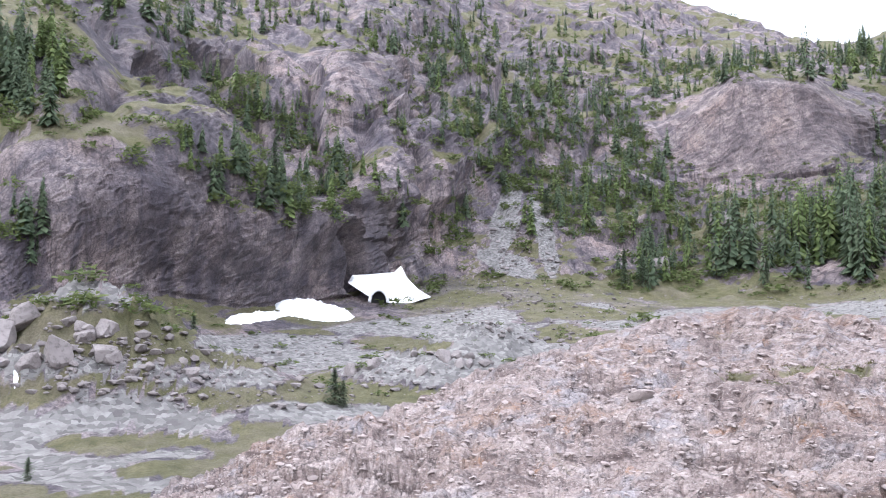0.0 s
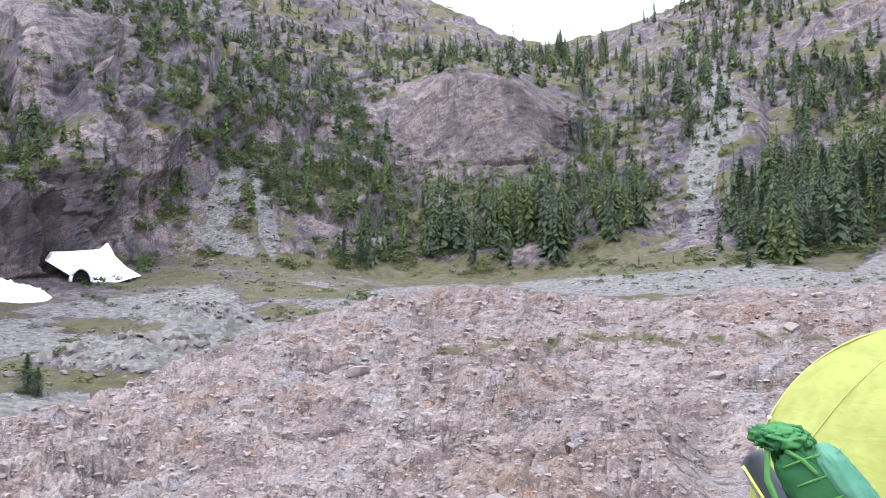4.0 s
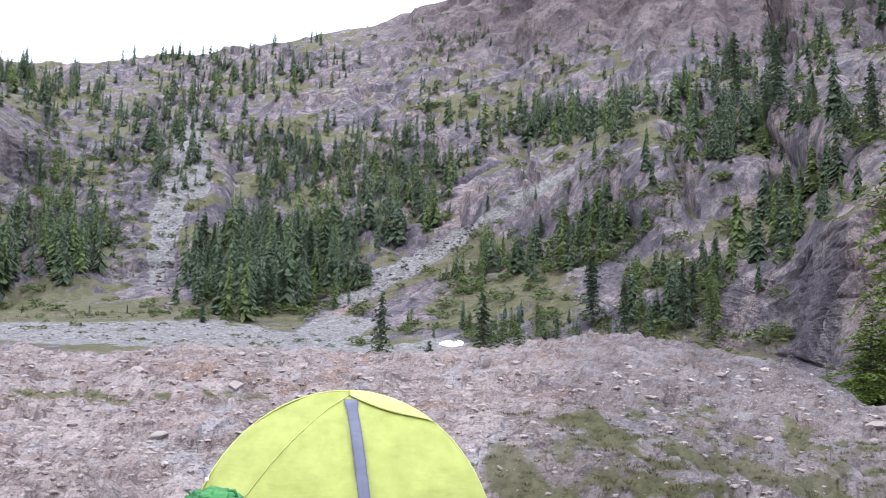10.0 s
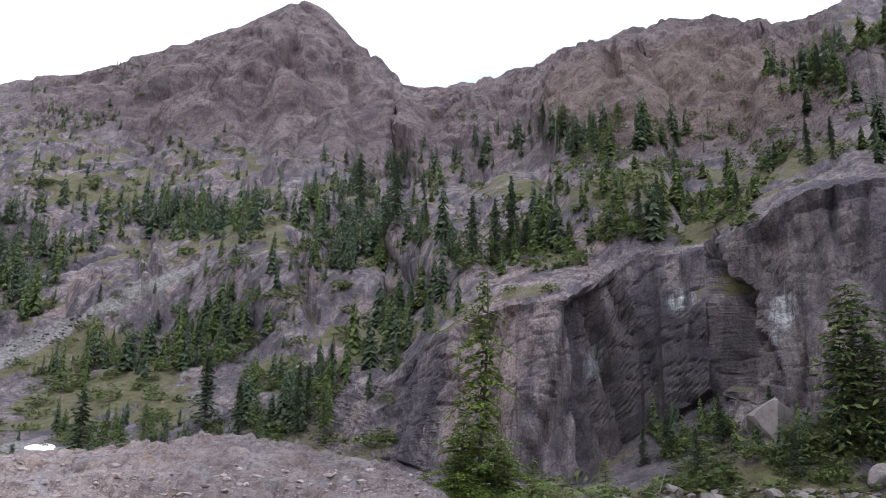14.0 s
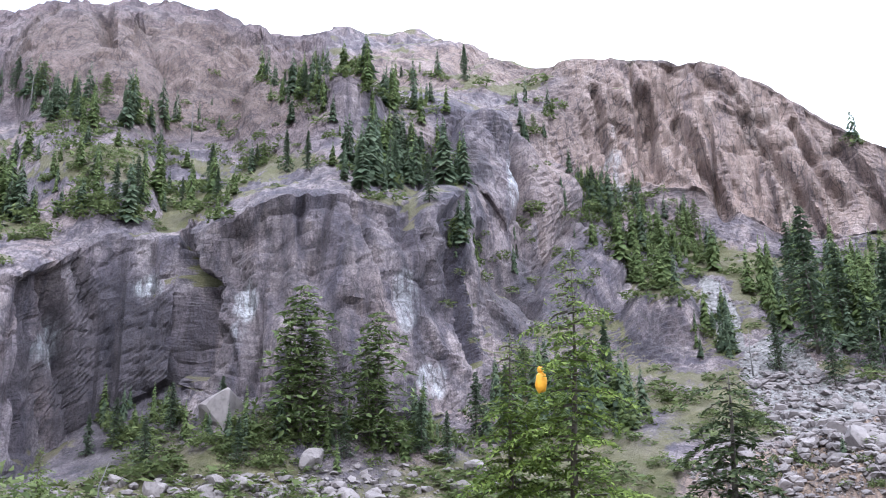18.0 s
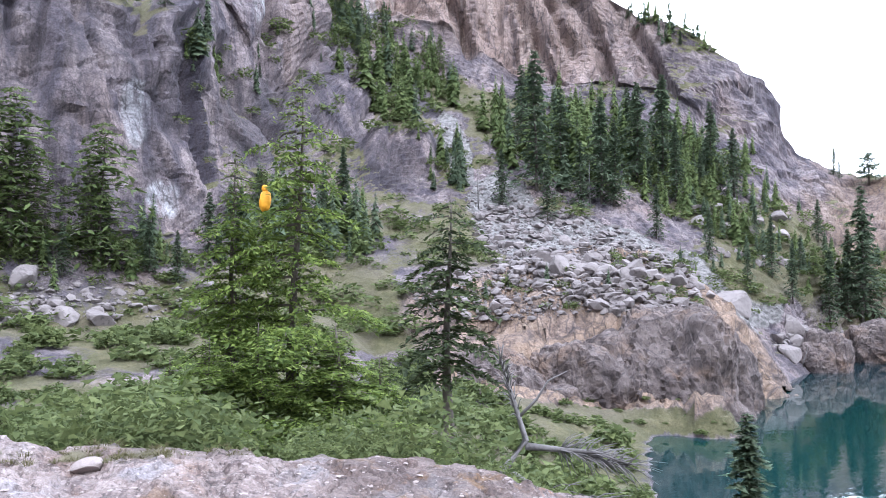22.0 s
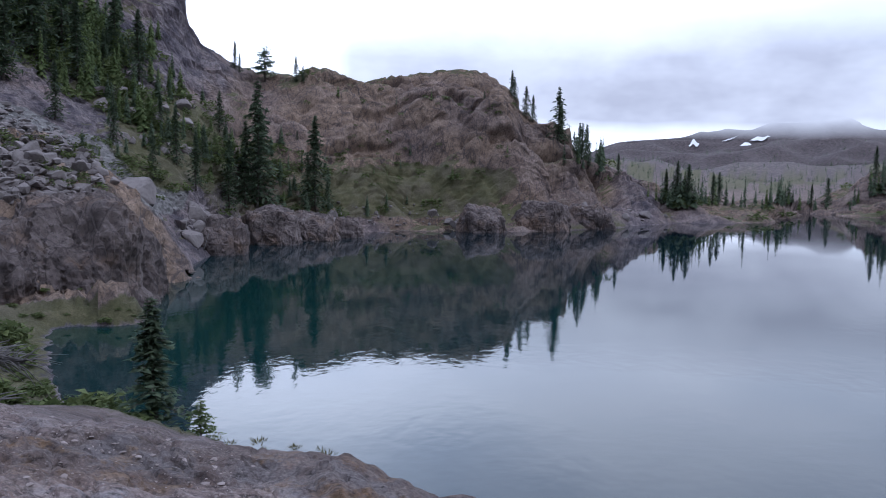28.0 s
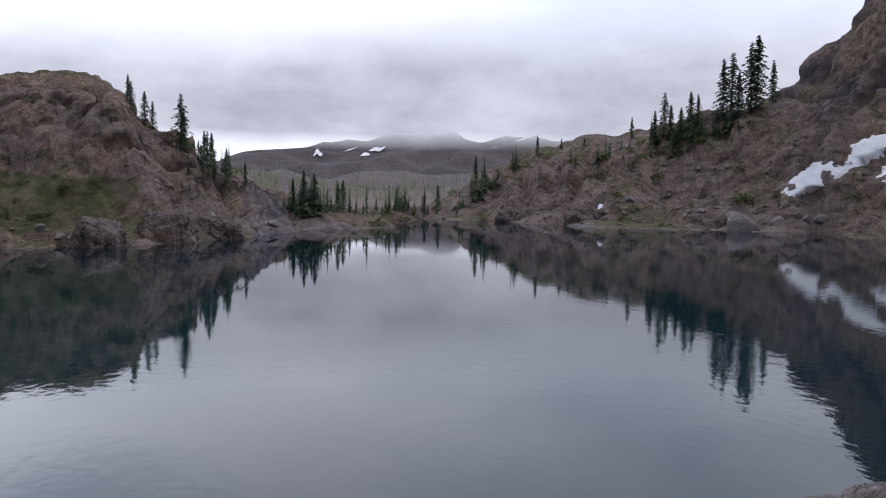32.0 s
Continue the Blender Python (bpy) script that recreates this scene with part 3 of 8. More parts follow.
station(92.5, (9.5, -8.5), (29, -4.4), (48, -3.2), (68, -1.4), (88, 2.2), (91, 14.3), (110, 17), (150, 20), (240, 24.5), (385, 29))
station(98.2, (8, -10), (28, -4.6), (48, -3.4), (68, -1), (88, 5), (91, 14.7), (112, 17.5), (150, 20.5), (230, 25), (360, 29.2))
station(100, (7.6, -10.4), (28, -4.7), (48, -3.4), (66, -1.2), (81, 4.6), (84, 15.4), (113, 18), (150, 20.8), (225, 25), (345, 28.8))
station(103, (7.4, -10.8), (27, -4.8), (47, -3.5), (66, -1.4), (78, 3.6), (84, 17.1), (114, 19), (150, 21.5), (210, 25), (322, 27.9))
station(108.5, (7, -11.2), (26, -5), (46, -3.8), (65, -1.8), (77, 2.6), (85, 18.1), (115, 20), (135, 22), (180, 25.5), (285, 28.4))
station(113.5, (7, -11.2), (22, -4), (44, -4), (66, -1.8), (80, 2.4), (89, 15.9), (115, 18.5), (128, 22), (170, 25.5), (255, 28.6))
station(117, (7, -11.5), (20, -3.4), (42, -4.2), (68, -1.6), (84, 3), (94, 11.9), (117, 15), (129, 21.6), (165, 25), (235, 27.4))
station(121, (7, -12), (19, -3.2), (40, -4.2), (72, -1.2), (92, 4.2), (101, 8), (120, 12), (136, 19), (154, 23.5), (184, 26.6))
station(125, (7, -12.3), (19, -3.2), (38, -4.2), (78, -0.8), (105, 5.2), (112, 8), (132, 12.5), (152, 18.2), (160, 22.3), (171, 26.5))
station(129, (7, -12.7), (18, -3), (32, -3.8), (64, -5), (112, 6), (121, 8.5), (146, 13.5), (160, 17.5), (165, 22.2), (171, 26.2))
station(133.5, (7, -13.3), (18, -3), (30, -3.6), (60, -6), (108, 5), (124, 9), (150, 13.2), (162, 16.6), (167, 22), (172, 25.5))
station(138, (7, -14.2), (23, -7.2), (45, -6.8), (64, -5), (100, 3.4), (124, 8), (150, 12), (160, 13.6), (166, 20), (171, 23.5))
station(143.5, (6.8, -15.8), (26, -7.8), (44, -7.9), (62, -7.2), (96, 1.4), (122, 6.5), (150, 10.5), (160, 12.5), (165, 16), (170, 18.8))
station(146.8, (6.6, -16.8), (32, -8), (46, -8.6), (64, -8.2), (95, 0), (120, 5), (146, 9.4), (157, 12), (161, 14.6), (166, 17.2))
station(149.5, (6.4, -18), (34, -8.1), (40, -10), (66, -9), (96, -1.2), (118, 3.6), (142, 8), (153, 11), (158, 13.4), (164, 15.8))
station(152, (6.2, -18.6), (32, -8.1), (38, -11), (68, -10.5), (97, -2), (114, 2), (134, 6), (150, 9), (156, 11.2), (163, 13.1))
station(153.6, (6, -19), (31, -8.2), (37, -12), (72, -11), (98, -4), (113, 1), (132, 4.8), (147, 7.4), (156, 9.6), (171, 11.8))
station(155.5, (6, -19.6), (29, -8.2), (35, -12), (82, -11), (102, -5), (114, 0), (130, 3.2), (144, 5.3), (155, 7), (170, 8.3))
station(159, (5.8, -20.3), (25, -8.2), (32, -12), (105, -11), (124, -4.4), (132, -0.5), (143, 1.6), (154, 3.4), (164, 5), (176, 6.1))
station(166, (5.6, -21), (22, -8.2), (30, -12), (120, -11), (138, -4), (147, -1), (154, 1), (163, 3), (172, 5), (185, 6.05))
station(170, (5.4, -21.5), (21, -8.2), (30, -12), (128, -11), (146, -3.8), (154, -1.8), (162, 0.6), (170, 3.2), (178, 5.6), (188, 6.5))
station(173, (5.2, -22), (20, -8.2), (30, -12), (132, -11), (150, -3.7), (158, -1.4), (166, 1.2), (173, 3.8), (180, 6), (190, 6.9))
station(175.5, (5, -22), (20, -8.2), (30, -12), (134, -11), (152, -3.65), (158, -2), (166, 0.4), (173, 2.6), (180, 4.7), (190, 6.4))
station(176.4, (5, -22), (20, -8.2), (30, -12), (135, -11), (153, -3.6), (159, -2.1), (166, 0.2), (173, 2), (180, 3.8), (189, 4.9))
station(178.2, (5, -22), (20, -8.2), (30, -12), (138, -11), (156, -3.5), (161, -2.3), (167, -0.6), (174, 0.8), (180, 2.3), (188, 3.2))
station(181, (5, -22), (20, -8.2), (30, -12), (148, -11), (166, -3.3), (171, -2.4), (176, -1.6), (182, -0.2), (188, 0.8), (196, 1.5))
station(184, (5, -22.4), (20, -8.2), (30, -12), (160, -11), (180, -3.05), (185, -2.3), (190, -1.8), (195, -1.3), (200, -0.6), (206, 0))
station(186.4, (5, -22.4), (20, -8.2), (30, -12), (172, -11), (192, -2.85), (197, -2.3), (202, -1.9), (207, -1.7), (212, -1.4), (218, -1.2))
station(193.4, (5, -22.4), (20, -8.2), (30, -12), (195, -11), (212, -2.62), (218, -2.3), (225, -2.1), (232, -2), (240, -1.9), (262, -1.8))
station(195.4, (5, -22.4), (20, -8.2), (30, -12), (250, -11), (268, -2.06), (275, -1.9), (282, -1.8), (290, -1.7), (298, -1.65), (310, -1.6))
station(199.5, (5, -22.4), (20, -8.2), (30, -12), (240, -11), (262, -2.1), (270, -1.6), (278, -1), (286, -0.3), (296, 0.4), (310, 0.7))
station(203.3, (5, -22), (20, -8.2), (30, -12), (225, -11), (248, -2.25), (256, -1.4), (266, -0.3), (276, 0.8), (286, 1.7), (300, 2.4))
station(207.5, (5, -21.5), (20, -8.2), (30, -12), (208, -11), (230, -2.42), (238, -1.5), (248, -0.3), (260, 1.2), (272, 2.6), (290, 3.6))
station(212, (5, -21), (20, -8.2), (30, -12), (204, -11), (226, -2.46), (235, -1.4), (246, 0), (258, 1.6), (270, 3), (286, 4))
station(217, (5, -20), (20, -8.2), (30, -12), (200, -11), (222, -2.5), (231, -1.2), (242, 0.5), (254, 2.4), (266, 4.2), (282, 5.5))
station(220.2, (5, -19.2), (20, -8.2), (30, -12), (196, -11), (219, -2.55), (228, -1.2), (239, 0.8), (250, 2.8), (262, 5), (278, 6.7))
station(221.2, (5, -19), (20, -8.2), (30, -12), (194, -11), (217, -2.57), (226, -1.2), (237, 0.9), (249, 3), (261, 6), (274, 8.8))
station(226, (5, -17), (20, -8.2), (30, -12), (178, -11), (199, -2.82), (208, -1), (220, 2), (232, 6), (244, 11), (256, 15))
station(240, (6, -14), (24, -7.5), (40, -11), (130, -11), (150, -3.6), (160, 0), (175, 5), (195, 10), (215, 15), (250, 19))
station(270, (8, -12), (26, -6), (50, -6), (80, -6), (120, -1), (140, 4), (170, 9), (210, 14), (260, 18), (330, 22))
station(300, (8, -13), (26, -5), (45, -5), (75, -5), (105, 0), (120, 6), (150, 12), (190, 17), (270, 21), (370, 25))
station(330, (8, -14), (26, -4.8), (45, -5), (75, -4.4), (95, 1.2), (108, 7.5), (150, 13.5), (200, 19), (300, 22.5), (420, 27))

AZ = np.concatenate([np.arange(-31, 227.5, 0.22), np.arange(228, 328.5, 1.5)])
COUNTS = [210, 20, 20, 36, 46, 52, 32, 40, 40, 40, 6, 8, 50, 6]


def raise_land():
    st_az = np.array([s[0] for s in STATIONS], float)

    def along(values):
        a = np.where(AZ < -30, AZ + 360, AZ)
        v = np.interp(a, st_az, values)
        w = np.exp(-0.5 * (np.arange(-4, 5) / 1.6) ** 2)
        return np.convolve(np.pad(v, 4, mode="edge"), w / w.sum(), "valid")

    rows = [[(s[1][0], EYE + s[1][0] * math.tan(radians(s[1][1]))), s[2], s[3], s[4]]
            + [(r, EYE + r * math.tan(radians(e))) for r, e in s[5]] for s in STATIONS]
    lines = [(along([q[k][0] for q in rows]), along([q[k][1] for q in rows])) for k in range(10)]
    sky_r, sky_z = lines[-1]
    far = np.interp(AZ, [174, 179, 183, 188, 193, 196.3, 198, 203.5, 208, 214, 222], [-5, 0.4, 1.4, 2.2, 2.8, 3.4, 2.8, 2.8, 2.0, 0.2, -5])
    lines += [(sky_r * 1.12, sky_z - 0.06 * sky_r), (0 * AZ + 1450, 0 * AZ - 6),
              (0 * AZ + 1900, EYE + 1900 * np.tan(np.radians(far))), (0 * AZ + 4600, 0 * AZ - 20)]
    # near ground: rises slowly from the camera's feet to the knoll's edge
    kr, kz = lines[0]
    t = np.linspace(0, 1, COUNTS[0])
    R = [1.2 * (kr / 1.2) ** u for u in t]
    Z = [kz * (r / kr) ** 1.5 for r in R]
    for k in range(1, len(lines)):
        (r0, z0), (r1, z1) = lines[k - 1], lines[k]
        for u in np.linspace(0, 1, COUNTS[k] + 1)[1:]:
            R.append(r0 + (r1 - r0) * u)
            Z.append(z0 + (z1 - z0) * u)
    R, Z = np.array(R), np.array(Z)
    w = np.exp(-0.5 * (np.arange(-5, 6) / 1.3) ** 2)
    w /= w.sum()
    for grid in (R, Z):
        soft = sum(wk * np.roll(grid, d, axis=0) for wk, d in zip(w, range(-5, 6)))
        grid[8:-30] = soft[8:-30]
    return R, Z, lines


R, Z, LINES = raise_land()
NR, NA = R.shape
XYZ = np.stack([R * np.sin(np.radians(AZ)), R * np.cos(np.radians(AZ)), Z], -1)


def normals(p):
    da = np.roll(p, -1, axis=1) - np.roll(p, 1, axis=1)
    dr = np.empty_like(p)
    dr[1:-1] = p[2:] - p[:-2]
    dr[0], dr[-1] = p[1] - p[0], p[-1] - p[-2]
    n = np.cross(da, dr)
    return n / (np.linalg.norm(n, axis=-1, keepdims=True) + 1e-9)


NRM = normals(XYZ)
NRM *= np.sign(NRM[..., 2:3].mean())
steep0 = 1 - np.abs(NRM[..., 2])
ring = np.cumsum([0] + COUNTS)
RIDX = np.arange(NR)[:, None] + 0 * R
flat = XYZ.reshape(-1, 3)


def octave(scale, f=gnoise, stretch=1.0, seed=0.0):
    q = flat / scale + seed
    q[:, 2] /= stretch
    return f(q).reshape(R.shape)


def in_zone(mask, scale, fn, stretch=(1.0, 1.0, 1.0), turn=0.0, seed=0):
    """A relief made of cells, worked out only where the mask is set."""
    out = np.zeros(R.size)
    at = np.nonzero(mask.ravel() > 0.02)[0]
    p = flat[at]
    c, s = math.cos(turn), math.sin(turn)
    p = np.stack([p[:, 0] * c - p[:, 1] * s, p[:, 0] * s + p[:, 1] * c, p[:, 2]], -1) * np.array(stretch) / scale
    p += 0.18 * gnoise(p * 1.7)[:, None]
    out[at] = fn(*cells(p + 40.0, seed))
    return out.reshape(R.shape) * mask


def blocks(f1, f2, rid, off):
    """Broken slabs: each cell has its own height and tilt, with open cracks between."""
    return (rid - 0.5) + 0.9 * ((rid * 7.3 % 1 - 0.5) * off[:, 0] + (rid * 13.7 % 1 - 0.5) * off[:, 1]) - 0.45 * np.exp(-(f2 - f1) / 0.06)


def bulges(f1, f2, rid, off):
    """Whalebacks: rounded swells with creases between."""
    return 0.24 - f1 * f1 + 0.3 * (rid - 0.5) - 0.2 * np.exp(-(f2 - f1) / 0.05)


on_slope = step(ring[4] + 8, ring[5] + 6, RIDX) * (1 - step(ring[10] - 6, ring[10] + 2, RIDX))
on_far = step(ring[11], ring[11] + 4, RIDX) * (1 - step(ring[13] - 2, ring[13], RIDX))
near = 1 - step(ring[1] - 6, ring[1] + 6, RIDX)
floor = (1 - near) * (1 - step(ring[4], ring[5], RIDX))
broad = step(90, 260, R)
cliff = step(0.22, 0.7, steep0)
d = np.zeros_like(R)
EL0 = np.degrees(np.arctan2(Z - EYE, R))
round_dome = np.exp(-(((AZ[None, :] - 20) / 6.5) ** 2 + ((EL0 - 12.3) / 3.6) ** 2) ** 3)
wall = on_slope * step(0.35, 0.75, steep0) * step(70, 80, AZ[None, :]) * (1 - step(190, 200, AZ[None, :]))
bench = octave(31, gnoise, 1.0, 7.7)
hill = on_slope * step(156, 160, AZ[None, :]) * (1 - step(226, 228, AZ[None, :]))
rough = on_slope * (1 - 0.7 * hill) * (1 - 0.55 * step(118, 121, AZ[None, :]) * (1 - step(150, 153, AZ[None, :])) * step(11, 14, EL0)) * (0.45 + 0.55 * cliff) * (0.55 + 0.45 * step(-0.2, 0.3, bench)) * (1 - 0.93 * round_dome)
d += rough * broad * 8.0 * octave(46, ridged, 1.3, 3.1)
calm = 1 - 0.68 * wall
d += rough * (1.3 + 4.2 * broad) * octave(17, ridged, 1.5, 9.7)
d += calm * rough * (1.0 + 2.0 * broad) * octave(6.5, ridged, 1.3, 5.2)
d += calm * rough * (0.55 + 0.9 * broad) * octave(2.6, ridged, 1.0, 1.9)
d += calm * on_slope * 0.35 * octave(1.1, ridged, 1.0, 1.3)
# upright joints, panels between them, and ledges
def joint(n, w):
    return -np.exp(-(n / w) ** 2)


panel = octave(8.0, gnoise, 6.0, 12.4) * 3.0
panel = (np.floor(panel) + step(0.8, 1.0, panel - np.floor(panel))) / 3.0
d += wall * (2.6 + 2 * broad) * panel
d += wall * 1.7 * joint(octave(11.0, gnoise, 7.0, 2.4), 0.06)
d += wall * 0.8 * joint(octave(4.5, gnoise, 6.0, 6.4), 0.09)
d += wall * 0.25 * joint(octave(7.0, gnoise, 0.35, 16.4), 0.06)
d += on_slope * (1 - round_dome) * broad * 4.0 * joint(octave(38.0, gnoise, 1.6, 21.4), 0.08)
pillars = wall * step(118, 121, AZ[None, :]) * (1 - step(150, 153, AZ[None, :])) * step(11, 14, EL0)
def upright(width, slant, seed):
    """Noise that hardly changes with height: upright joints and pillars."""
    return gnoise(np.stack([(AZ[None, :] + slant * EL0 + 1.5 * ragged).ravel() / width + seed, EL0.ravel() / 30.0 + seed, 0 * R.ravel() + seed], -1)).reshape(R.shape)


d += in_zone(hill, 15.0, bulges, (1.0, 1.0, 1.5), 0.5) * 3.4 + in_zone(hill, 6.0, bulges, (1.0, 1.0, 1.7), 0.9, 3) * 1.7 + in_zone(hill, 2.4, blocks, (1.0, 1.0, 1.8), 0.2, 5) * 0.3
# buttresses, slabs and domes: each stands out of the slope by some metres; bearing, height angle, half widths, metres, lean
ragged = 0.10 * octave(11, gnoise, 1.5, 31.0) + 0.05 * octave(4, gnoise, 1.5, 33.0)


rooted = on_slope * step(0.5, 9, Z - LINES[4][1][None, :]) * (1 - step(ring[10] - 34, ring[10] - 6, RIDX))


def stand_out(az, el, da, de, push, tilt=0.0, p=2.6):
    x, y = AZ[None, :] - az, EL0 - el
    c, s = math.cos(radians(tilt)), math.sin(radians(tilt))
    x, y = x * c + y * s, -x * s + y * c
    y = np.where(y > 0, y / de, 0.3 * y / de)
    q = (np.abs(x / da) ** p + np.abs(y) ** p) ** (1 / p)
    q = q + ragged * step(0.5, 0.95, q)
    fade = step(-2.2, -0.3, (EL0 - el) / (de * c + da * abs(s) * 0.4))
    return rooted * push * fade * np.clip(1 - np.abs(q) ** 5, 0, None) ** 0.7


def cleft(az0, el0, az1, el1, w, depth):
    """A chimney or gully along a line between two bearings and height angles."""
    dx, dy = az1 - az0, el1 - el0
    x, y = AZ[None, :] - az0 + 5 * ragged, EL0 - el0
    t = np.clip((x * dx + y * dy) / (dx * dx + dy * dy), 0, 1)
    q = np.hypot(x - t * dx, y - t * dy) / w
    return -on_slope * depth * np.exp(-q ** 4)


# the great wall over the snow
for a in [(-20, 6.4, 9.5, 4.6, 7, -17), (-27, 15.5, 5, 3.6, 8, -30), (-7.2, 14.6, 3.0, 2.4, 9, -8), (-12.5, 15.5, 3.2, 1.5, 6, -30), (-3.4, 10.3, 3.8, 2.2, 7, -12), (-10.2, 4.4, 2.4, 3.0, 5, -15), (-17, 11.4, 5.5, 1.5, 5, -28), (1.0, 16.4, 1.8, 0.9, 6), (7.2, 13.3, 3.0, 1.0, 6, 5), (3.0, 12.6, 1.6, 1.0, 5), (-3.5, 20.5, 4, 1.2, 8, -20)]:
    d += stand_out(*a)
for a in [(-8.6, 5.2, -7.2, 2.6, 0.7, 6), (-4.2, 9.6, -4.6, 4.4, 0.5, 4), (-18, 17.4, -13.4, 15.4, 0.5, 5), (-14.2, 12.2, -8.8, 4.2, 0.5, 4), (-21, 16.4, -15, 11.2, 0.6, 4), (-1.2, 12, -0.6, 8.4, 0.4, 4), (-10, 12, -9.2, 9, 0.3, 3)]:
    d += cleft(*a)
# the round dome behind the fan, and slabs below the peak
for a in [(37.2, 10.6, 2.4, 1.1, 6), (12.6, 5.6, 1.1, 0.6, 4), (17.4, 6.2, 1.1, 0.7, 4), (65.4, 12.3, 5.6, 1.9, 7, 22), (58.4, 10.4, 3.4, 1.0, 5, 24), (73.6, 11.2, 2.6, 1.0, 5), (79, 15, 2.8, 1.5, 5, 38), (91.5, 18.2, 4.4, 1.9, 5, 4), (84, 17.6, 3.0, 1.2, 4, 25),
          (90.5, 23.6, 4.4, 2.2, 10, 28), (99, 25.4, 5.0, 1.6, 6, 5), (66, 25.2, 3.4, 2.6, 7, 30), (62, 21.5, 3.2, 1.3, 9, 20), (74.5, 22.2, 4.2, 1.6, 11, 4), (70, 20.4, 3, 0.9, 7, -5), (106.5, 22.6, 5, 1.4, 5, 4)]:
    d += stand_out(*a)
for a in [(68.1, 28.2, 68.5, 25.8, 0.35, 9), (92.3, 26.2, 92.8, 23.0, 0.3, 7), (76.5, 20.6, 76.9, 19.6, 0.9, 9), (82, 20, 84, 25, 0.6, 6), (64.0, 27, 62.6, 23.4, 0.35, 6), (72.2, 26.4, 73.4, 23.6, 0.35, 6), (59.4, 14.6, 61.2, 10.0, 0.4, 3), (69.4, 13, 70.8, 9.4, 0.4, 3)]:
    d += cleft(*a)
# the buttresses: a slab, a dark recess, the tall dome, and the tiers above it
for a in [(120.2, 17.6, 5.2, 2.6, 6, -42), (113.4, 21.4, 5.4, 1.3, 5, 2), (130, 8.6, 2.6, 1.3, 4, 0, 5), (125.5, 12.6, 2.8, 1.3, 4, -35), (105, 20.6, 4, 1.0, 3)]:
    d += stand_out(*a)
for a in [(98.2, 15.0, 99.4, 10.6, 0.4, 5), (99.4, 10.6, 99.2, 6.0, 0.4, 4), (88.9, 11.4, 89.2, 1.0, 0.4, 4), (114.2, 15.4, 117.6, 6.8, 0.5, 2.4), (118.6, 21, 119.8, 15, 0.5, 4), (123.6, 18, 126.4, 12, 0.4, 3.5), (116.4, 14, 121.4, 9.8, 0.5, 4)]:
    d += cleft(*a)
for a in [(130.0, 23.6, 130.6, 18.6, 0.6, 5), (132.4, 22, 134.8, 15.4, 0.5, 4), (136.7, 21.6, 141.2, 13.0, 0.4, 3.5), (142.4, 18.6, 144.6, 12.6, 0.4, 3.5), (146, 16.4, 148.8, 11.6, 0.35, 3), (139.4, 20.4, 142.0, 15.6, 0.3, 2.5), (126.8, 24, 127.6, 19.8, 0.3, 3)]:
    d += cleft(*a)
d += pillars * (0.9 * joint(upright(2.6, 0.42, 3.3), 0.05) + 0.35 * joint(upright(0.9, 0.4, 6.3), 0.07) + 0.8 * np.round(2.2 * upright(3.2, 0.42, 8.1)) / 2.2)
for a in [(177, 2.8, 4.0, 1.0, 1.6, -16), (176.6, 1.0, 3.6, 1.5, 3, -6), (168.6, 2.2, 4.5, 0.9, 1.5, -14), (182.5, -1.5, 4.2, 0.7, 3), (177.6, -2.0, 3.4, 1.0, 3.5), (173, -1.0, 1.6, 0.8, 2), (207, 0.6, 4, 0.8, 3, 8), (213, 2.2, 4.5, 1.0, 4, 10), (203.6, 0.4, 3, 0.7, 3, 10), (219, 3.4, 3.4, 2.0, 5, 30)]:
    d += stand_out(*a)
for a in [(163, 4.2, 170, 4.6, 0.22, 2.0), (170, 4.6, 177.6, 4.2, 0.25, 2.4), (166, 2.4, 172, 3.2, 0.22, 2.0), (172, 3.4, 174, 1.6, 0.25, 2.0), (174, 1.9, 179.4, 2.2, 0.25, 2.4), (163, 1.0, 169, 1.4, 0.2, 1.6), (179, 0.4, 183, -0.9, 0.25, 2.0), (175.6, -0.6, 180, -0.8, 0.25, 2.2)]:
    d += cleft(*a)
heights = on_slope * step(19, 21.5, EL0) * step(45, 55, AZ[None, :]) * (1 - step(108, 114, AZ[None, :])) * (1 - step(ring[9] + 16, ring[10] - 4, RIDX))
d += heights * (3 * octave(60, ridged, 1.0, 51.0) + 2.6 * joint(octave(30.0, gnoise, 2.2, 53.0), 0.08) + 0.9 * octave(9, ridged, 0.7, 55.0))
saw = (Z + 9 * octave(40, gnoise, 3.0, 1.1)) / 7.5
saw = saw - np.floor(saw)
d += rough * (1 - 0.8 * wall) * (0.5 + 1.7 * broad) * (1 - saw) ** 2 * step(-0.3, 0.4, octave(25, gnoise, 1, 15.1))
d += on_far * (20 * octave(300, ridged, 1.0, 2.2) + 16 * octave(110, ridged, 1.0, 4.2)) * step(178, 184, AZ[None, :]) * (1 - step(205, 212, AZ[None, :]))
d += floor * (0.35 * octave(7.0) + 0.2 * octave(2.2, ridged) + 0.1 * octave(0.9, ridged))
tread = step(0.5, 3, R)
lump = 0.5 * octave(4.6, gnoise, 0.6) + 0.3 * octave(1.9, ridged, 0.5)
shelf = lump / 0.12 + 0.9 * octave(0.9, gnoise, 0.5)
shelf = (np.floor(shelf) + step(0.7, 1.0, shelf - np.floor(shelf))) * 0.12
tread = tread * (1 - 0.55 * step(95, 112, AZ[None, :]))
d += in_zone(near * step(1.6, 3, R) * (1 - 0.35 * step(95, 112, AZ[None, :])), 1.0, blocks, (1.0, 1.7, 1.6), 0.7, 1) * 0.08
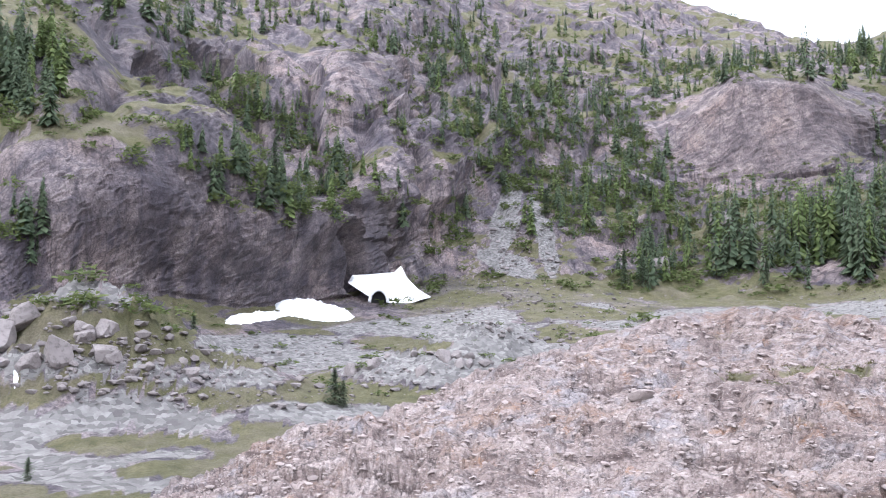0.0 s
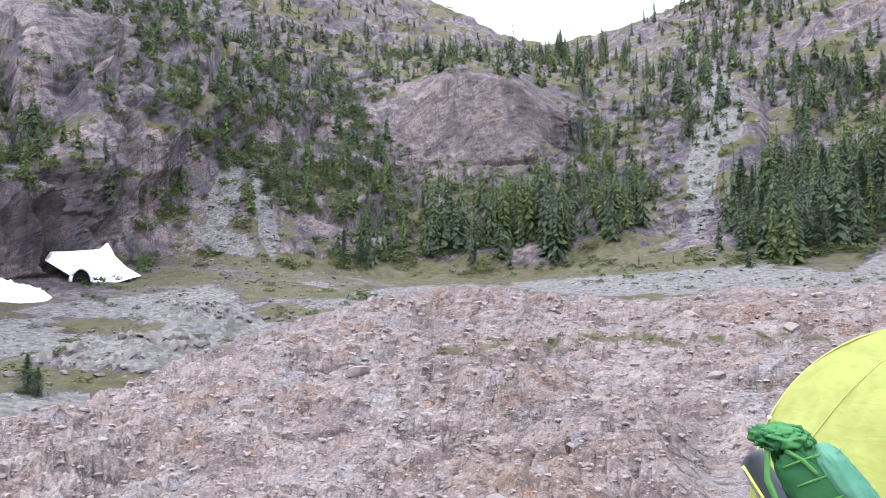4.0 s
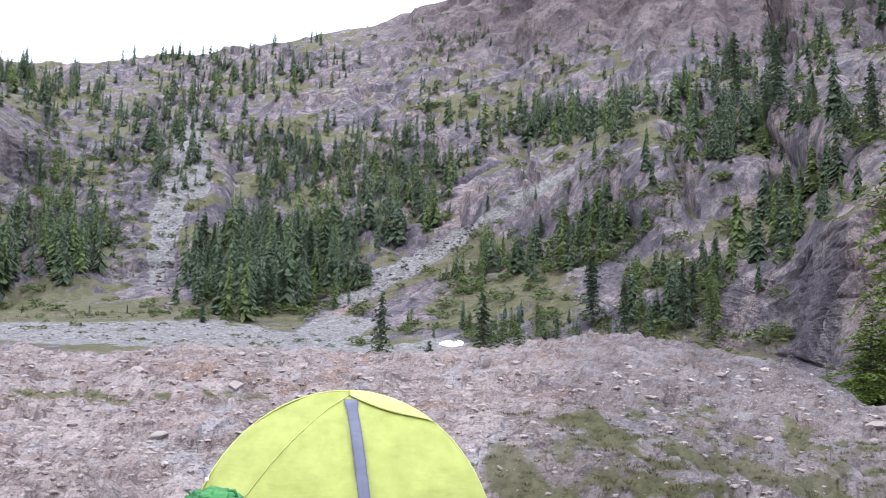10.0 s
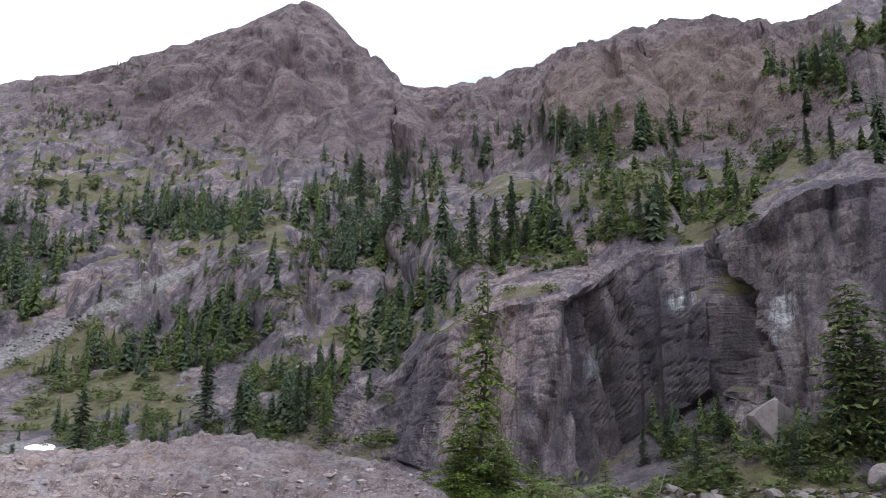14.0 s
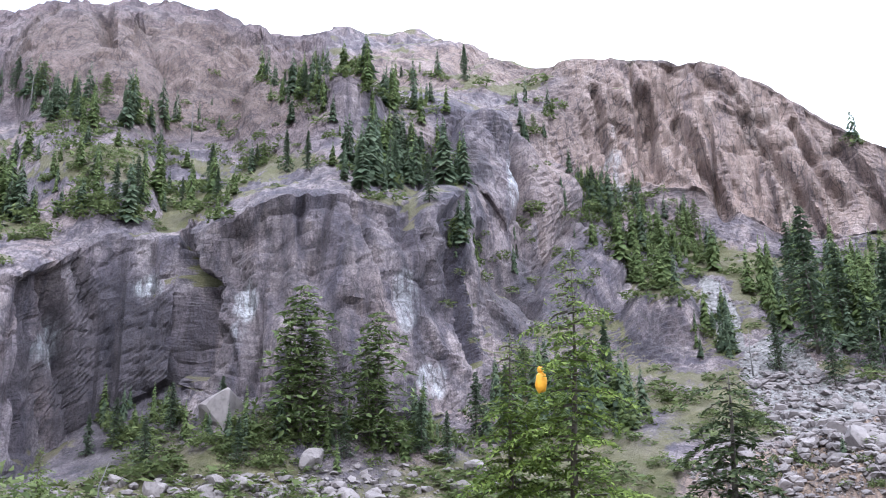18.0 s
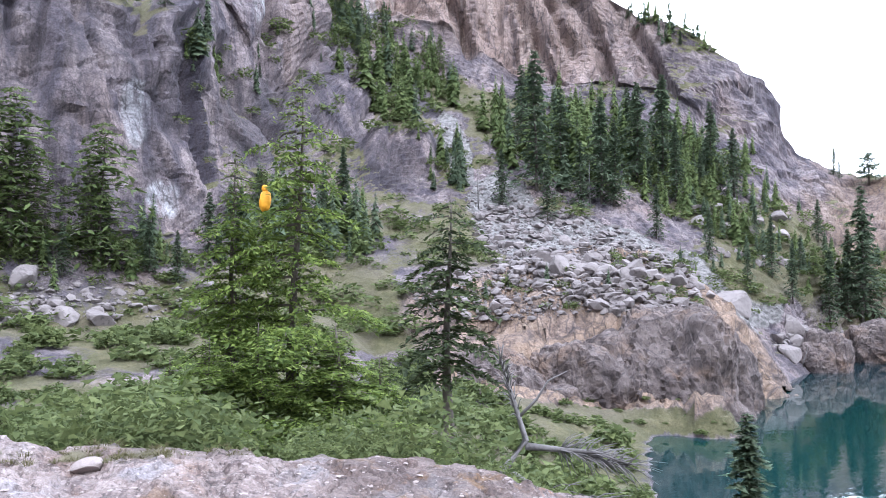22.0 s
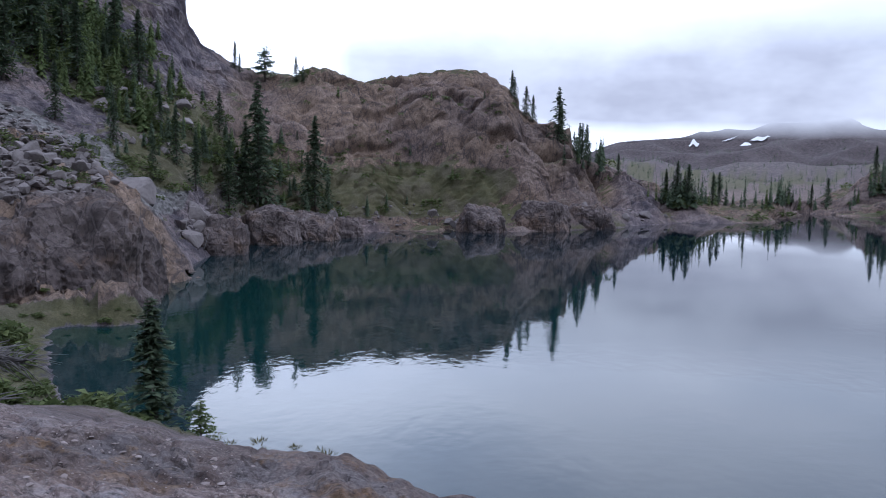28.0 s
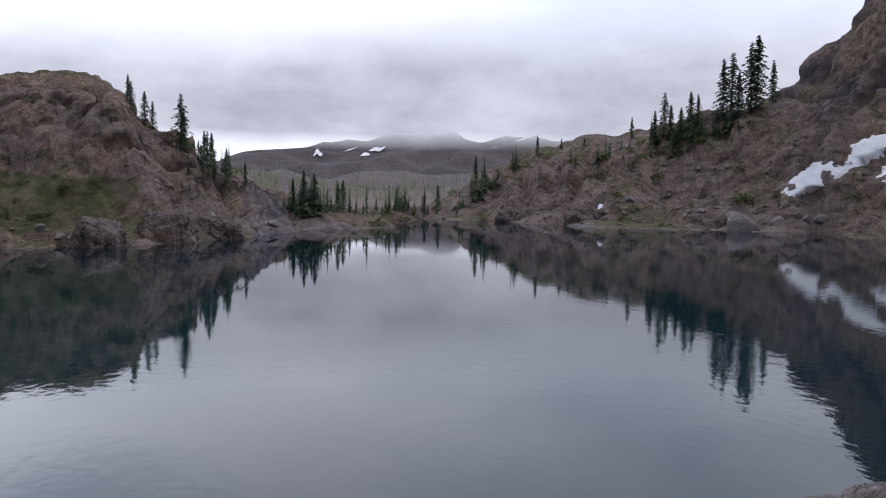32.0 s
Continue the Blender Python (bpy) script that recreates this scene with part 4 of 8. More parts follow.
d += in_zone(near * step(1.6, 3, R), 0.36, blocks, (1.0, 1.6, 1.4), 0.5, 2) * 0.05 + in_zone(near * step(4, 6, R) * (1 - step(88, 96, AZ[None, :])), 2.4, blocks, (1.0, 1.9, 1.2), 0.6, 3) * 0.15 * (1 - 0.8 * step(52, 58, AZ[None, :]))
d += near * tread * (0.45 * lump + 0.55 * shelf + 0.085 * octave(0.5, ridged, 0.6, 3.3) + 0.05 * octave(0.2, ridged, 0.8, 5.5) + 0.018 * octave(0.08))
XYZ += NRM * d[..., None]
# the trodden flat where the tent and the chair stand
camp = step(31, 36, AZ[None, :]) * (1 - step(62, 67, AZ[None, :])) * step(3.0, 3.9, R) * (1 - step(7.2, 8.6, R))
XYZ[..., 2] += 0.86 * camp * (0.19 - XYZ[..., 2])
# the spit by the lake, and the moraine hummocks in the valley floor
mound_at = [(151.3, 58, 2.2, 2.1), (149, 61, 4, 0.8), (146.5, 64, 5, 0.4), (150.4, 81, 10, 2.6), (146, 80, 10, 1.8), (141.5, 76, 9, 0.9), (136.5, 72, 9, 0.5), (-17, 62, 9, 2.6), (-2, 74, 9, 2.4), (4, 80, 8, 2.2), (-24, 66, 8, 3.4), (-27, 60, 7, 2.8), (-21, 76, 9, 3.0), (164, 166, 9, 3.5), (169.5, 171, 8, 3.5), (173.5, 166, 9, 4.5), (176.2, 160, 7, 3.5), (178.8, 161, 8, 3.2), (181.5, 172, 8, 3.2), (184.5, 188, 8, 2.4), (187.5, 200, 8, 1.8), (161, 150, 6, 2.5), (167, 150, 5, 2),
            (202, 262, 10, 3.5), (206, 250, 10, 3.5), (209, 245, 9, 3), (214, 262, 10, 4), (199, 282, 9, 2.4), (222, 240, 10, 4)]
swell, grain = 1 + 0.12 * octave(4.5, ridged), 0.45 * octave(3.0, ridged, 1.6) + 0.35 * octave(1.5, ridged) + 0.2 * octave(0.7, ridged)
for az, r, w, h in mound_at:
    c = spot(az, r, 0)
    dist2 = (XYZ[..., 0] - c[0]) ** 2 + (XYZ[..., 1] - c[1]) ** 2
    XYZ[..., 2] += np.exp(-(dist2 / w ** 2) ** 1.4) * (h * swell + grain)
NRM = normals(XYZ)
NRM *= np.sign(NRM[..., 2:3].mean())
RR = np.hypot(XYZ[..., 0], XYZ[..., 1])
EL = np.degrees(np.arctan2(XYZ[..., 2] - EYE, RR))


def column(az):
    return int(np.argmin(np.abs(AZ - az)))


def at_range(az, r):
    """The ground at a bearing and a distance."""
    i = column(az)
    z = np.interp(r, RR[:, i], XYZ[:, i, 2])
    return Vector((r * math.sin(radians(az)), r * math.cos(radians(az)), z))


def at_angle(az, el, rmin=24.0):
    """The ground past rmin that shows at a bearing and a height angle, and how upright its normal is."""
    i = column(az)
    ok = np.nonzero((EL[:, i] >= el) & (RR[:, i] > rmin))[0]
    if not len(ok) or ok[0] >= ring[10]:
        return None, 0
    j = ok[0]
    e0, e1 = EL[j - 1, i], EL[j, i]
    u = 0 if e1 - e0 < 1e-6 else min(max((el - e0) / (e1 - e0), 0), 1)
    p = XYZ[j - 1, i] * (1 - u) + XYZ[j, i] * u
    return Vector(p), NRM[j, i, 2]


# ---- ground cover ----
AZG = AZ[None, :] + 0 * R
low = octave(9.0, gnoise, 1, 4.4)
low2 = octave(28.0, gnoise, 1, 8.8)
fine = octave(2.6, gnoise, 1, 6.6)


def patch(az, el, da, de, tilt=0.0, rough=0.5):
    """A soft-edged patch of ground cover: bearing, height angle, half widths; tilt leans it."""
    x, y = AZG - az, EL - el
    c, s = math.cos(radians(tilt)), math.sin(radians(tilt))
    x, y = x * c + y * s, -x * s + y * c
    q = np.sqrt((x / da) ** 2 + (y / de) ** 2) + rough * (0.5 * low + 0.35 * fine)
    return 1 - step(0.8, 1.15, q)


up = NRM[..., 2]
slope_zone = step(ring[4], ring[5], RIDX)
veg = slope_zone * step(0.68, 1.02, up + 0.55 * low + 0.45 * low2)
scree, lichen, dark = 0 * R, 0 * R, 0 * R
valley = (1 - near) * (1 - slope_zone)
veg = np.maximum(veg, valley * step(-0.25, 0.3, low + 0.5 * fine + 0.1))
scree = np.maximum(scree, valley * step(-0.1, 0.3, low2 - 0.4 * low))
upper = step(19.5, 22.5, EL + 1.5 * low) * step(45, 55, AZG) * (1 - step(104, 110, AZG))
veg *= 1 - 0.6 * upper
for az, el, da, de, tilt in [(20, 12.4, 6.3, 3.4, 0), (-22, 7, 8, 3.6, -25), (-5, 14.5, 5, 3, 0), (66, 11.5, 6, 2.2, 25), (84, 5, 9, 5.5, 30), (108, 10, 9, 7, 0), (134, 18, 14, 5, -12), (140, -5, 14, 2.4, 6), (170, 3.5, 11, 2.8, 4)]:
    veg *= 1 - 0.85 * patch(az, el, da, de, tilt)
for az, el, da, de, tilt in [(3.2, 7.0, 0.9, 3.0, -14), (5.8, 6, 0.7, 3, 15), (3.4, 4.2, 2.4, 0.8, -20), (35.5, 8.5, 1.0, 4.2, -6), (37, 12.5, 1.2, 2.5, 10), (51.5, 6.2, 6.2, 0.75, 30), (60, 11, 4.5, 0.45, 27),
                             (134, 9, 0.9, 2.6, 20), (137, 5, 2.4, 2.2, -25), (143, 1.6, 7.5, 2.6, -20), (138, -1.6, 7, 2.4, 6), (151, -0.6, 4, 2.4, -20), (148, -0.6, 4, 1.6, -15), (-24, -4.6, 8, 0.7, 3), (-8, -5.0, 9, 0.6, -4), (-20, -10, 14, 1.5, 8), (12, 0.4, 9, 0.45, 5), (36, 1.1, 14, 0.8, 0), (46, 1.4, 3.4, 1.2, 20)]:
    m = patch(az, el, da, de, tilt) * (1 - near)
    scree, veg = np.maximum(scree, m), veg * (1 - m)
for az, el, da, de, tilt, w in [(154, 1.5, 4, 3, -20, 0.7), (5, 0.9, 12, 2.2, -8, 0.5), (-5, -1.5, 10, 1.6, 0, 0.5), (28, 2.2, 16, 0.6, 3, 0.65), (58, 4.6, 5, 1.4, 20, 0.7), (169.5, -1.2, 7.5, 1.9, 0, 0.95), (160, -1, 5, 3, -20, 0.5), (215, 1, 8, 1.3, 20, 0.35)]:
    veg = np.maximum(veg, w * patch(az, el, da, de, tilt) * (1 - near))
for az, el, da, de, tilt, w in [(45.2, 11.2, 1.7, 0.33, 33, 1.0), (47.4, 3.2, 0.8, 0.8, 0, 0.9), (134, 20, 14, 5, -12, 0.4), (97, 25, 10, 3.5, 0, 0.55), (168, 3, 14, 4, 0, 0.7), (210, 0, 20, 6, 0, 0.7), (118, 26.5, 10, 1.5, 0, 0.6), (20, 12.4, 6.3, 3.4, 0, 0.25), (140, -5.5, 8, 1.8, 6, 0.7)]:
    lichen = np.maximum(lichen, w * patch(az, el, da, de, tilt) * (1 - near))
# darker rock by bearing; in the recess and clefts, shade put into the colour
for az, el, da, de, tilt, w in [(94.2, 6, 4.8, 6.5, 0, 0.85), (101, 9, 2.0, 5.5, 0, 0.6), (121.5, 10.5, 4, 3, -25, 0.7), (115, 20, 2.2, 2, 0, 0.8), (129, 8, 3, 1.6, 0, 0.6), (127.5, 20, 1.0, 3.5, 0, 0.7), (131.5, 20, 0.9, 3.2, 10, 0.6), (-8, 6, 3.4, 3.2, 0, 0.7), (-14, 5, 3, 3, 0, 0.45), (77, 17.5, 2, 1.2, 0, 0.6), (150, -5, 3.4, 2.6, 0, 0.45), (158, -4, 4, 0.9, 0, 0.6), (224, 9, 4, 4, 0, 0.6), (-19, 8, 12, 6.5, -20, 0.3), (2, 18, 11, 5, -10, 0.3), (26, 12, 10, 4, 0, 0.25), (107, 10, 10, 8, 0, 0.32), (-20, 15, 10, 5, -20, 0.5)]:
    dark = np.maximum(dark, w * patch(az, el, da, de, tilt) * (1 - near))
# beyond the knoll's edge, towards the lake, low heath and meadow; on the knoll, a few heather patches
lakeside = step(84, 92, AZG) * (1 - step(226, 232, AZG))
veg = np.maximum(veg, lakeside * valley * (1 - scree) * (1 - patch(140, -5.2, 15, 2.2, 6)) * 0.85)
scree *= 1 - lakeside * valley * np.maximum(step(-6.5, -8, EL), 0.85 * (1 - step(131, 134, AZG)))
# gravel bands and strips of meadow in the valley
band = gnoise(np.stack([AZG.ravel() / 10.0, EL.ravel() * 0.75 + 0.02 * AZG.ravel(), 0 * R.ravel() + 0.3], -1)).reshape(R.shape) + 0.25 * low + 0.2 * fine
leftside = valley * (1 - step(9, 15, AZG))
scree = np.where(leftside > 0.5, np.maximum(scree * 0.3, step(0.06, 0.14, band)), scree)
veg = np.where(leftside > 0.5, (1 - step(0.0, 0.1, band)) * 0.72, veg)
for az, el, da, de in [(64, -8, 9, 4.2), (78, -6, 8, 3), (70, -3.4, 9, 1.6), (60, -6.5, 5, 2), (33, -2.3, 9, 0.45), (22, -3.1, 4, 0.4), (54, -15.6, 7, 1.8), (57.5, -11.5, 5, 2.4), (67, -11.5, 6, 3), (49, -15.6, 5, 1.4), (61, -3.4, 3, 0.6), (43, -9, 2, 1.5), (118, -11.2, 12, 0.8)]:
    veg = np.maximum(veg, patch(az, el, da, de, 0, 1.3) * near * np.clip(0.42 + 0.8 * octave(0.8) + 0.7 * octave(0.3), 0, 0.72))
beyond = step(ring[11], ring[12], RIDX)
veg = veg * (1 - beyond) + beyond * np.clip(0.3 - 0.2 * EL + 0.5 * octave(160, gnoise, 1, 3.3), 0, 1)
lichen = np.maximum(lichen * (1 - beyond), 0.5 * beyond)
scree, dark = scree * (1 - beyond), np.maximum(dark * (1 - beyond), 0.75 * beyond)
# wall panels that are set back get their recess shade painted into the colour
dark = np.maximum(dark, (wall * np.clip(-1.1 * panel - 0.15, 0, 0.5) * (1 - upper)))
dome = np.zeros_like(R)
for az, r, w, h in mound_at[3:7]:
    c = spot(az, r, 0)
    dome = np.maximum(dome, np.exp(-(((XYZ[..., 0] - c[0]) ** 2 + (XYZ[..., 1] - c[1]) ** 2) / (0.95 * w) ** 2) ** 2))
rib_top = np.interp(AZG, [131, 134, 140, 146, 150, 153, 155], [-8, -5.4, -3.7, -2.0, -1.7, -3.4, -7])
dome = np.maximum(dome, step(-0.3, 0.2, rib_top - EL) * step(-8.5, -8.1, EL) * (R > 54) * (R < 92) * (AZG > 132) * (AZG < 155))
veg, scree = veg * (1 - dome), scree * (1 - dome)
flat = XYZ.reshape(-1, 3)
XYZ += NRM * (in_zone(dome, 6.5, bulges, (1.0, 1.0, 0.7), 0.6, 4) * 1.5 + in_zone(dome, 2.2, blocks, (1.0, 1.0, 1.3), 0.9, 6) * 0.3 + dome * (0.5 * joint(octave(2.6, gnoise, 3.0, 44.1), 0.12) + 0.22 * octave(1.2, ridged, 2.0, 46.0)))[..., None]
flat = XYZ.reshape(-1, 3)
NRM = normals(XYZ)
NRM *= np.sign(NRM[..., 2:3].mean())
RR = np.hypot(XYZ[..., 0], XYZ[..., 1])
EL = np.degrees(np.arctan2(XYZ[..., 2] - EYE, RR))
lichen = np.maximum(lichen, 0.85 * slope_zone * step(156, 162, AZG) * (1 - step(227, 229, AZG)) * (1 - beyond) * step(-0.6, 0.1, low2 + 0.3 * low))
coarse = upper * slope_zone * (1 - beyond)

BED = np.clip((LAKE + 0.25 - XYZ[..., 2]) / 0.4, 0, 1)
veg *= 1 - BED
knoll = near * (1 - 0.4 * step(56, 66, AZG) * (1 - step(92, 104, AZG))) * (1 - 0.05 * step(95, 118, AZG))
dark = np.maximum(dark, 0.4 * near * step(100, 116, AZG))
lichen = np.maximum(lichen, near * step(95, 112, AZG) * 0.9 * step(-0.3, 0.2, octave(1.3, gnoise, 1, 3.0)))


def build_ground():
    idx = np.arange(NR * NA).reshape(NR, NA)
    a, b = idx[:-1], idx[1:]
    quads = np.stack([a, np.roll(a, -1, 1), np.roll(b, -1, 1), b], -1).reshape(-1, 4)
    hub = NR * NA
    cap = np.array([[idx[0, (2 * i + 2) % NA], idx[0, (2 * i + 1) % NA], idx[0, 2 * i], hub] for i in range(NA // 2)])
    quads = np.concatenate([quads, cap])
    verts = np.concatenate([XYZ.reshape(-1, 3), [[0, 0, 0.0]]])
    me = mesh_from("ground", verts, quads, GROUND)
    crisp = (((on_slope > 0.5) & (hill < 0.3) | ((near > 0.5) & (R > 2.2))) & (veg < 0.45))[:-1].ravel()
    soft = np.ones(len(quads), bool)
    soft[:len(crisp)] = ~crisp
    me.polygons.foreach_set("use_smooth", soft)
    seep = 0 * R
    for az, el, da, de, w in [(96, 11.5, 1.0, 0.7, 1.0), (101.8, 10, 0.7, 1.7, 1.0), (112.6, 11.5, 0.9, 2.4, 0.5), (114.5, 5.4, 0.9, 1.0, 0.7), (118.6, 18.6, 0.7, 1.3, 0.8), (128, 19.5, 0.5, 2.4, 0.6), (90.6, 7.4, 0.5, 1.2, 0.6)]:
        seep = np.maximum(seep, w * patch(az, el, da, de, 0, 1.6))
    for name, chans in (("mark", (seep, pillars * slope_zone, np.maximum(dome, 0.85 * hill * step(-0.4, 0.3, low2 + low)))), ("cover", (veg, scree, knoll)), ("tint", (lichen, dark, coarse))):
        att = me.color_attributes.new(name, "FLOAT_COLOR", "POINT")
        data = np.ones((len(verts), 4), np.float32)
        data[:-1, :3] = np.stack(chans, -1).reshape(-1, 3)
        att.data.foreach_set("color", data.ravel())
    return me


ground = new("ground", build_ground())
tagged(ground, "rocky mountain basin with heather, scree and violet cliffs", "terrain", kind="structure")

# the lake: one level sheet, held by its bed
lake_rim = []
for az in np.arange(110, 292, 1.0):
    far_r = np.interp(az, [110, 140, 146, 153, 156, 166, 186, 195, 207, 226, 240, 255, 291], [20, 40, 60, 90, 115, 150, 205, 285, 245, 215, 165, 130, 40])
    lake_rim.append(spot(az, far_r, LAKE))
near_rim = [spot(az, 10.0, LAKE) for az in np.arange(291, 109, -3.0)]
lake_pts = np.array(lake_rim + near_rim)
bm = bmesh.new()
bm.faces.new([bm.verts.new(p) for p in lake_pts])
bmesh.ops.triangulate(bm, faces=bm.faces[:])
me = bpy.data.meshes.new("water")
bm.to_mesh(me)
bm.free()
me.materials.append(WATER)
lake = tagged(new("water", me), "calm teal mountain lake mirroring the sky", "lake", kind="structure")


# ---- conifers ----
def conifer(seed, levels=12, arms=7, width=0.19, droop=0.35, gappy=0.1, skirt=0.08):
    """A slim conifer of height 1: arrays of its crown (triangles) and trunk."""
    rnd = np.random.RandomState(seed)
    V, F = [], []
    for k in range(levels):
        u = (k + 0.5 * rnd.rand()) / levels
        z = skirt + (0.985 - skirt) * u
        reach = width * (1 - u) ** 0.8 * (0.85 + 0.3 * rnd.rand()) + 0.012
        for j in range(arms if u < 0.75 else max(4, arms - 2)):
            if rnd.rand() < gappy:
                continue
            a = 2 * math.pi * (j + rnd.rand() * 0.8) / arms + k * 1.3
            ln = reach * (0.6 + 0.55 * rnd.rand())
            c, s = math.cos(a), math.sin(a)
            w = ln * (0.24 + 0.14 * rnd.rand())
            top = z + 0.15 * ln
            i = len(V)
            V += [(0.01 * c, 0.01 * s, top), (0.55 * ln * c - w * s, 0.55 * ln * s + w * c, z - droop * 0.45 * ln),
                  (ln * c, ln * s, z - droop * ln * (0.6 + 0.7 * rnd.rand())), (0.55 * ln * c + w * s, 0.55 * ln * s - w * c, z - droop * 0.55 * ln)]
            F += [(i, i + 1, i + 2), (i, i + 2, i + 3)]
    i = len(V)
    V += [(0.008, 0, 0.93), (-0.005, 0.007, 0.93), (-0.005, -0.007, 0.93), (0, 0, 1.0)]
    F += [(i, i + 1, i + 3), (i + 1, i + 2, i + 3), (i + 2, i, i + 3)]
    tv = [(0.014 * math.cos(q), 0.014 * math.sin(q), -0.04) for q in np.arange(5) * 1.2566] + [(0, 0, 0.95)]
    tf = [(q, (q + 1) % 5, 5) for q in range(5)]
    return np.array(V), np.array(F), np.array(tv), np.array(tf)


def bushy(seed, n=70, tall=1.0):
    """A leafy shrub of height 1 and width about 1.2: many small leaf clumps."""
    rnd = np.random.RandomState(seed)
    V, F = [], []
    for k in range(n):
        a, q = 2 * math.pi * rnd.rand(), math.sqrt(rnd.rand())
        z = tall * (0.12 + 0.85 * rnd.rand() * (1 - 0.55 * q * q))
        c = np.array([0.55 * q * math.cos(a), 0.55 * q * math.sin(a), z])
        s = 0.10 + 0.10 * rnd.rand()
        for _ in range(2):
            o = rnd.randn(3, 3) * s * 0.75
            i = len(V)
            V += list(c + o)
            F.append((i, i + 1, i + 2))
    V = np.array(V).reshape(-1, 3, 3)
    m = V.mean(1, keepdims=True)
    return (m + 0.8 * (V - m)).reshape(-1, 3), np.array(F)


FAR_TREES = [conifer(s, 19, 5, 0.115 + 0.02 * (s % 4), 0.75, 0.12) for s in range(8)]
NEAR_TREES = [conifer(30 + s, 30, 6, 0.13 + 0.02 * (s % 4), 0.7, 0.15) for s in range(8)]
FAR_SHRUBS = [bushy(20 + s, 46) for s in range(5)]
MID_SHRUBS = [bushy(40 + s, 150) for s in range(5)]


class Joined:
    """Gathers many small meshes into one."""

    def __init__(self):
        self.v, self.f, self.n = [], [], 0

    def add(self, v, f, place, scale, turn=0.0):
        c, s = math.cos(turn), math.sin(turn)
        sc = np.array(scale if isinstance(scale, tuple) else (scale, scale, scale))
        w = v * sc
        w = np.stack([w[:, 0] * c - w[:, 1] * s, w[:, 0] * s + w[:, 1] * c, w[:, 2]], -1) + np.array(place)
        self.v.append(w)
        self.f.append(f + self.n)
        self.n += len(v)

    def make(self, name, material, label, category, smooth=False):
        me = mesh_from(name, np.concatenate(self.v), np.concatenate(self.f), material, smooth)
        return tagged(new(name, me), label, category, kind="stuff")


rng = np.random.RandomState(11)
SINGLES = []
woods, young_woods, brush, trunks = Joined(), Joined(), Joined(), Joined()


def forest(az, el, da, de, n, h, tilt=0.0, shrubs=0.25, light=0.25, clump=1.0):
    """Conifers over a patch of the slopes: bearing, height angle, half widths, number, height in metres, and the share of shrubs."""
    c, s = math.cos(radians(tilt)), math.sin(radians(tilt))
    hubs = rng.randn(max(3, n // 9), 2) * 0.5
    for _ in range(n):
        q = hubs[rng.randint(len(hubs))] + rng.randn(2) * 0.17 if rng.rand() < 0.65 * clump else rng.uniform(-1, 1, 2)
        if q @ q > 1.15:
            continue
        x, y = q[0] * da, q[1] * de
        a, e = az + x * c - y * s, el + x * s + y * c
        if ((a - 19.6) / 6.2) ** 2 + ((e - 12.7) / 2.6) ** 2 < 1:
            continue
        p, nz = at_angle(a, e)
        if p is None or (nz < 0.3 and rng.rand() < 0.7):
            continue
        tall = h * (0.4 + 0.75 * rng.rand() ** 1.4)
        if rng.rand() < shrubs:
            v, f = FAR_SHRUBS[rng.randint(5)]
            k = min(0.34 * h, 2.2) * (0.5 + 0.6 * rng.rand())
            brush.add(v, f, p - Vector((0, 0, 0.1 * k)), (1.5 * k, 1.5 * k, k), 6.28 * rng.rand())
            continue
        if math.hypot(p.x, p.y) < 190 and rng.rand() < 0.055:
            SINGLES.append((p, tall, rng.rand() < light))
            continue
        v, f, tv, tf = (NEAR_TREES if math.hypot(p.x, p.y) < 150 else FAR_TREES)[rng.randint(8)]
        fat = 0.85 + 0.5 * rng.rand()
        t = 6.28 * rng.rand()
        (young_woods if rng.rand() < light else woods).add(v, f, p, (tall * fat, tall * fat, tall), t)
        trunks.add(tv, tf, p, (tall, tall, tall), t)


# basin behind the scree fan
forest(21.5, 4.6, 5.4, 2.3, 120, 13, 0, 0.3)
forest(25, 4.6, 2.2, 2.0, 34, 15, 0, 0.1)
forest(13.3, 4.1, 3.0, 1.9, 100, 8, 0, 0.4)
forest(4, 10.6, 3.8, 1.6, 110, 7, 0, 0.6)
forest(9.6, 9, 4, 2.6, 170, 8, 0, 0.45)
forest(-1.2, 7, 2.4, 2.2, 90, 6, 0, 0.8)
forest(29.5, 6.6, 3.3, 2.4, 150, 10)
forest(9, 16, 13, 5, 520, 9, -8, 0.35)
forest(26.5, 15.7, 4.6, 1.5, 150, 15)
forest(36, 15.5, 6, 3.8, 260, 12)
forest(31, 11, 5, 3, 70, 9)
forest(22, 16.8, 7, 0.5, 70, 9)
forest(16, 7.4, 13, 2.0, 330, 6, 0, 0.55, 0.4)
forest(4, 13.5, 9, 2, 120, 7, 0, 0.5)
forest(36, 11.6, 2, 1.4, 36, 8)
forest(5, 17, 12, 4.5, 420, 5, -8, 0.85)
forest(12.2, 12, 1.6, 2.6, 80, 6, -15, 0.6)
forest(27.6, 12.4, 1.6, 3.2, 90, 7, 10, 0.5)
forest(20, 16.3, 7.5, 0.8, 150, 7, 0, 0.5)
forest(14, 8.6, 12, 3, 300, 3.2, 0, 0.92, 0.4)
forest(8, 14, 12, 5, 460, 3.6, -8, 0.92, 0.4)
forest(31, 9.5, 7, 5, 220, 3.6, 0, 0.9, 0.4)
forest(20, 6, 9, 2, 150, 4, 0, 0.8, 0.4)
forest(0.5, 12, 5, 3, 110, 3.4, 0, 0.9, 0.4)
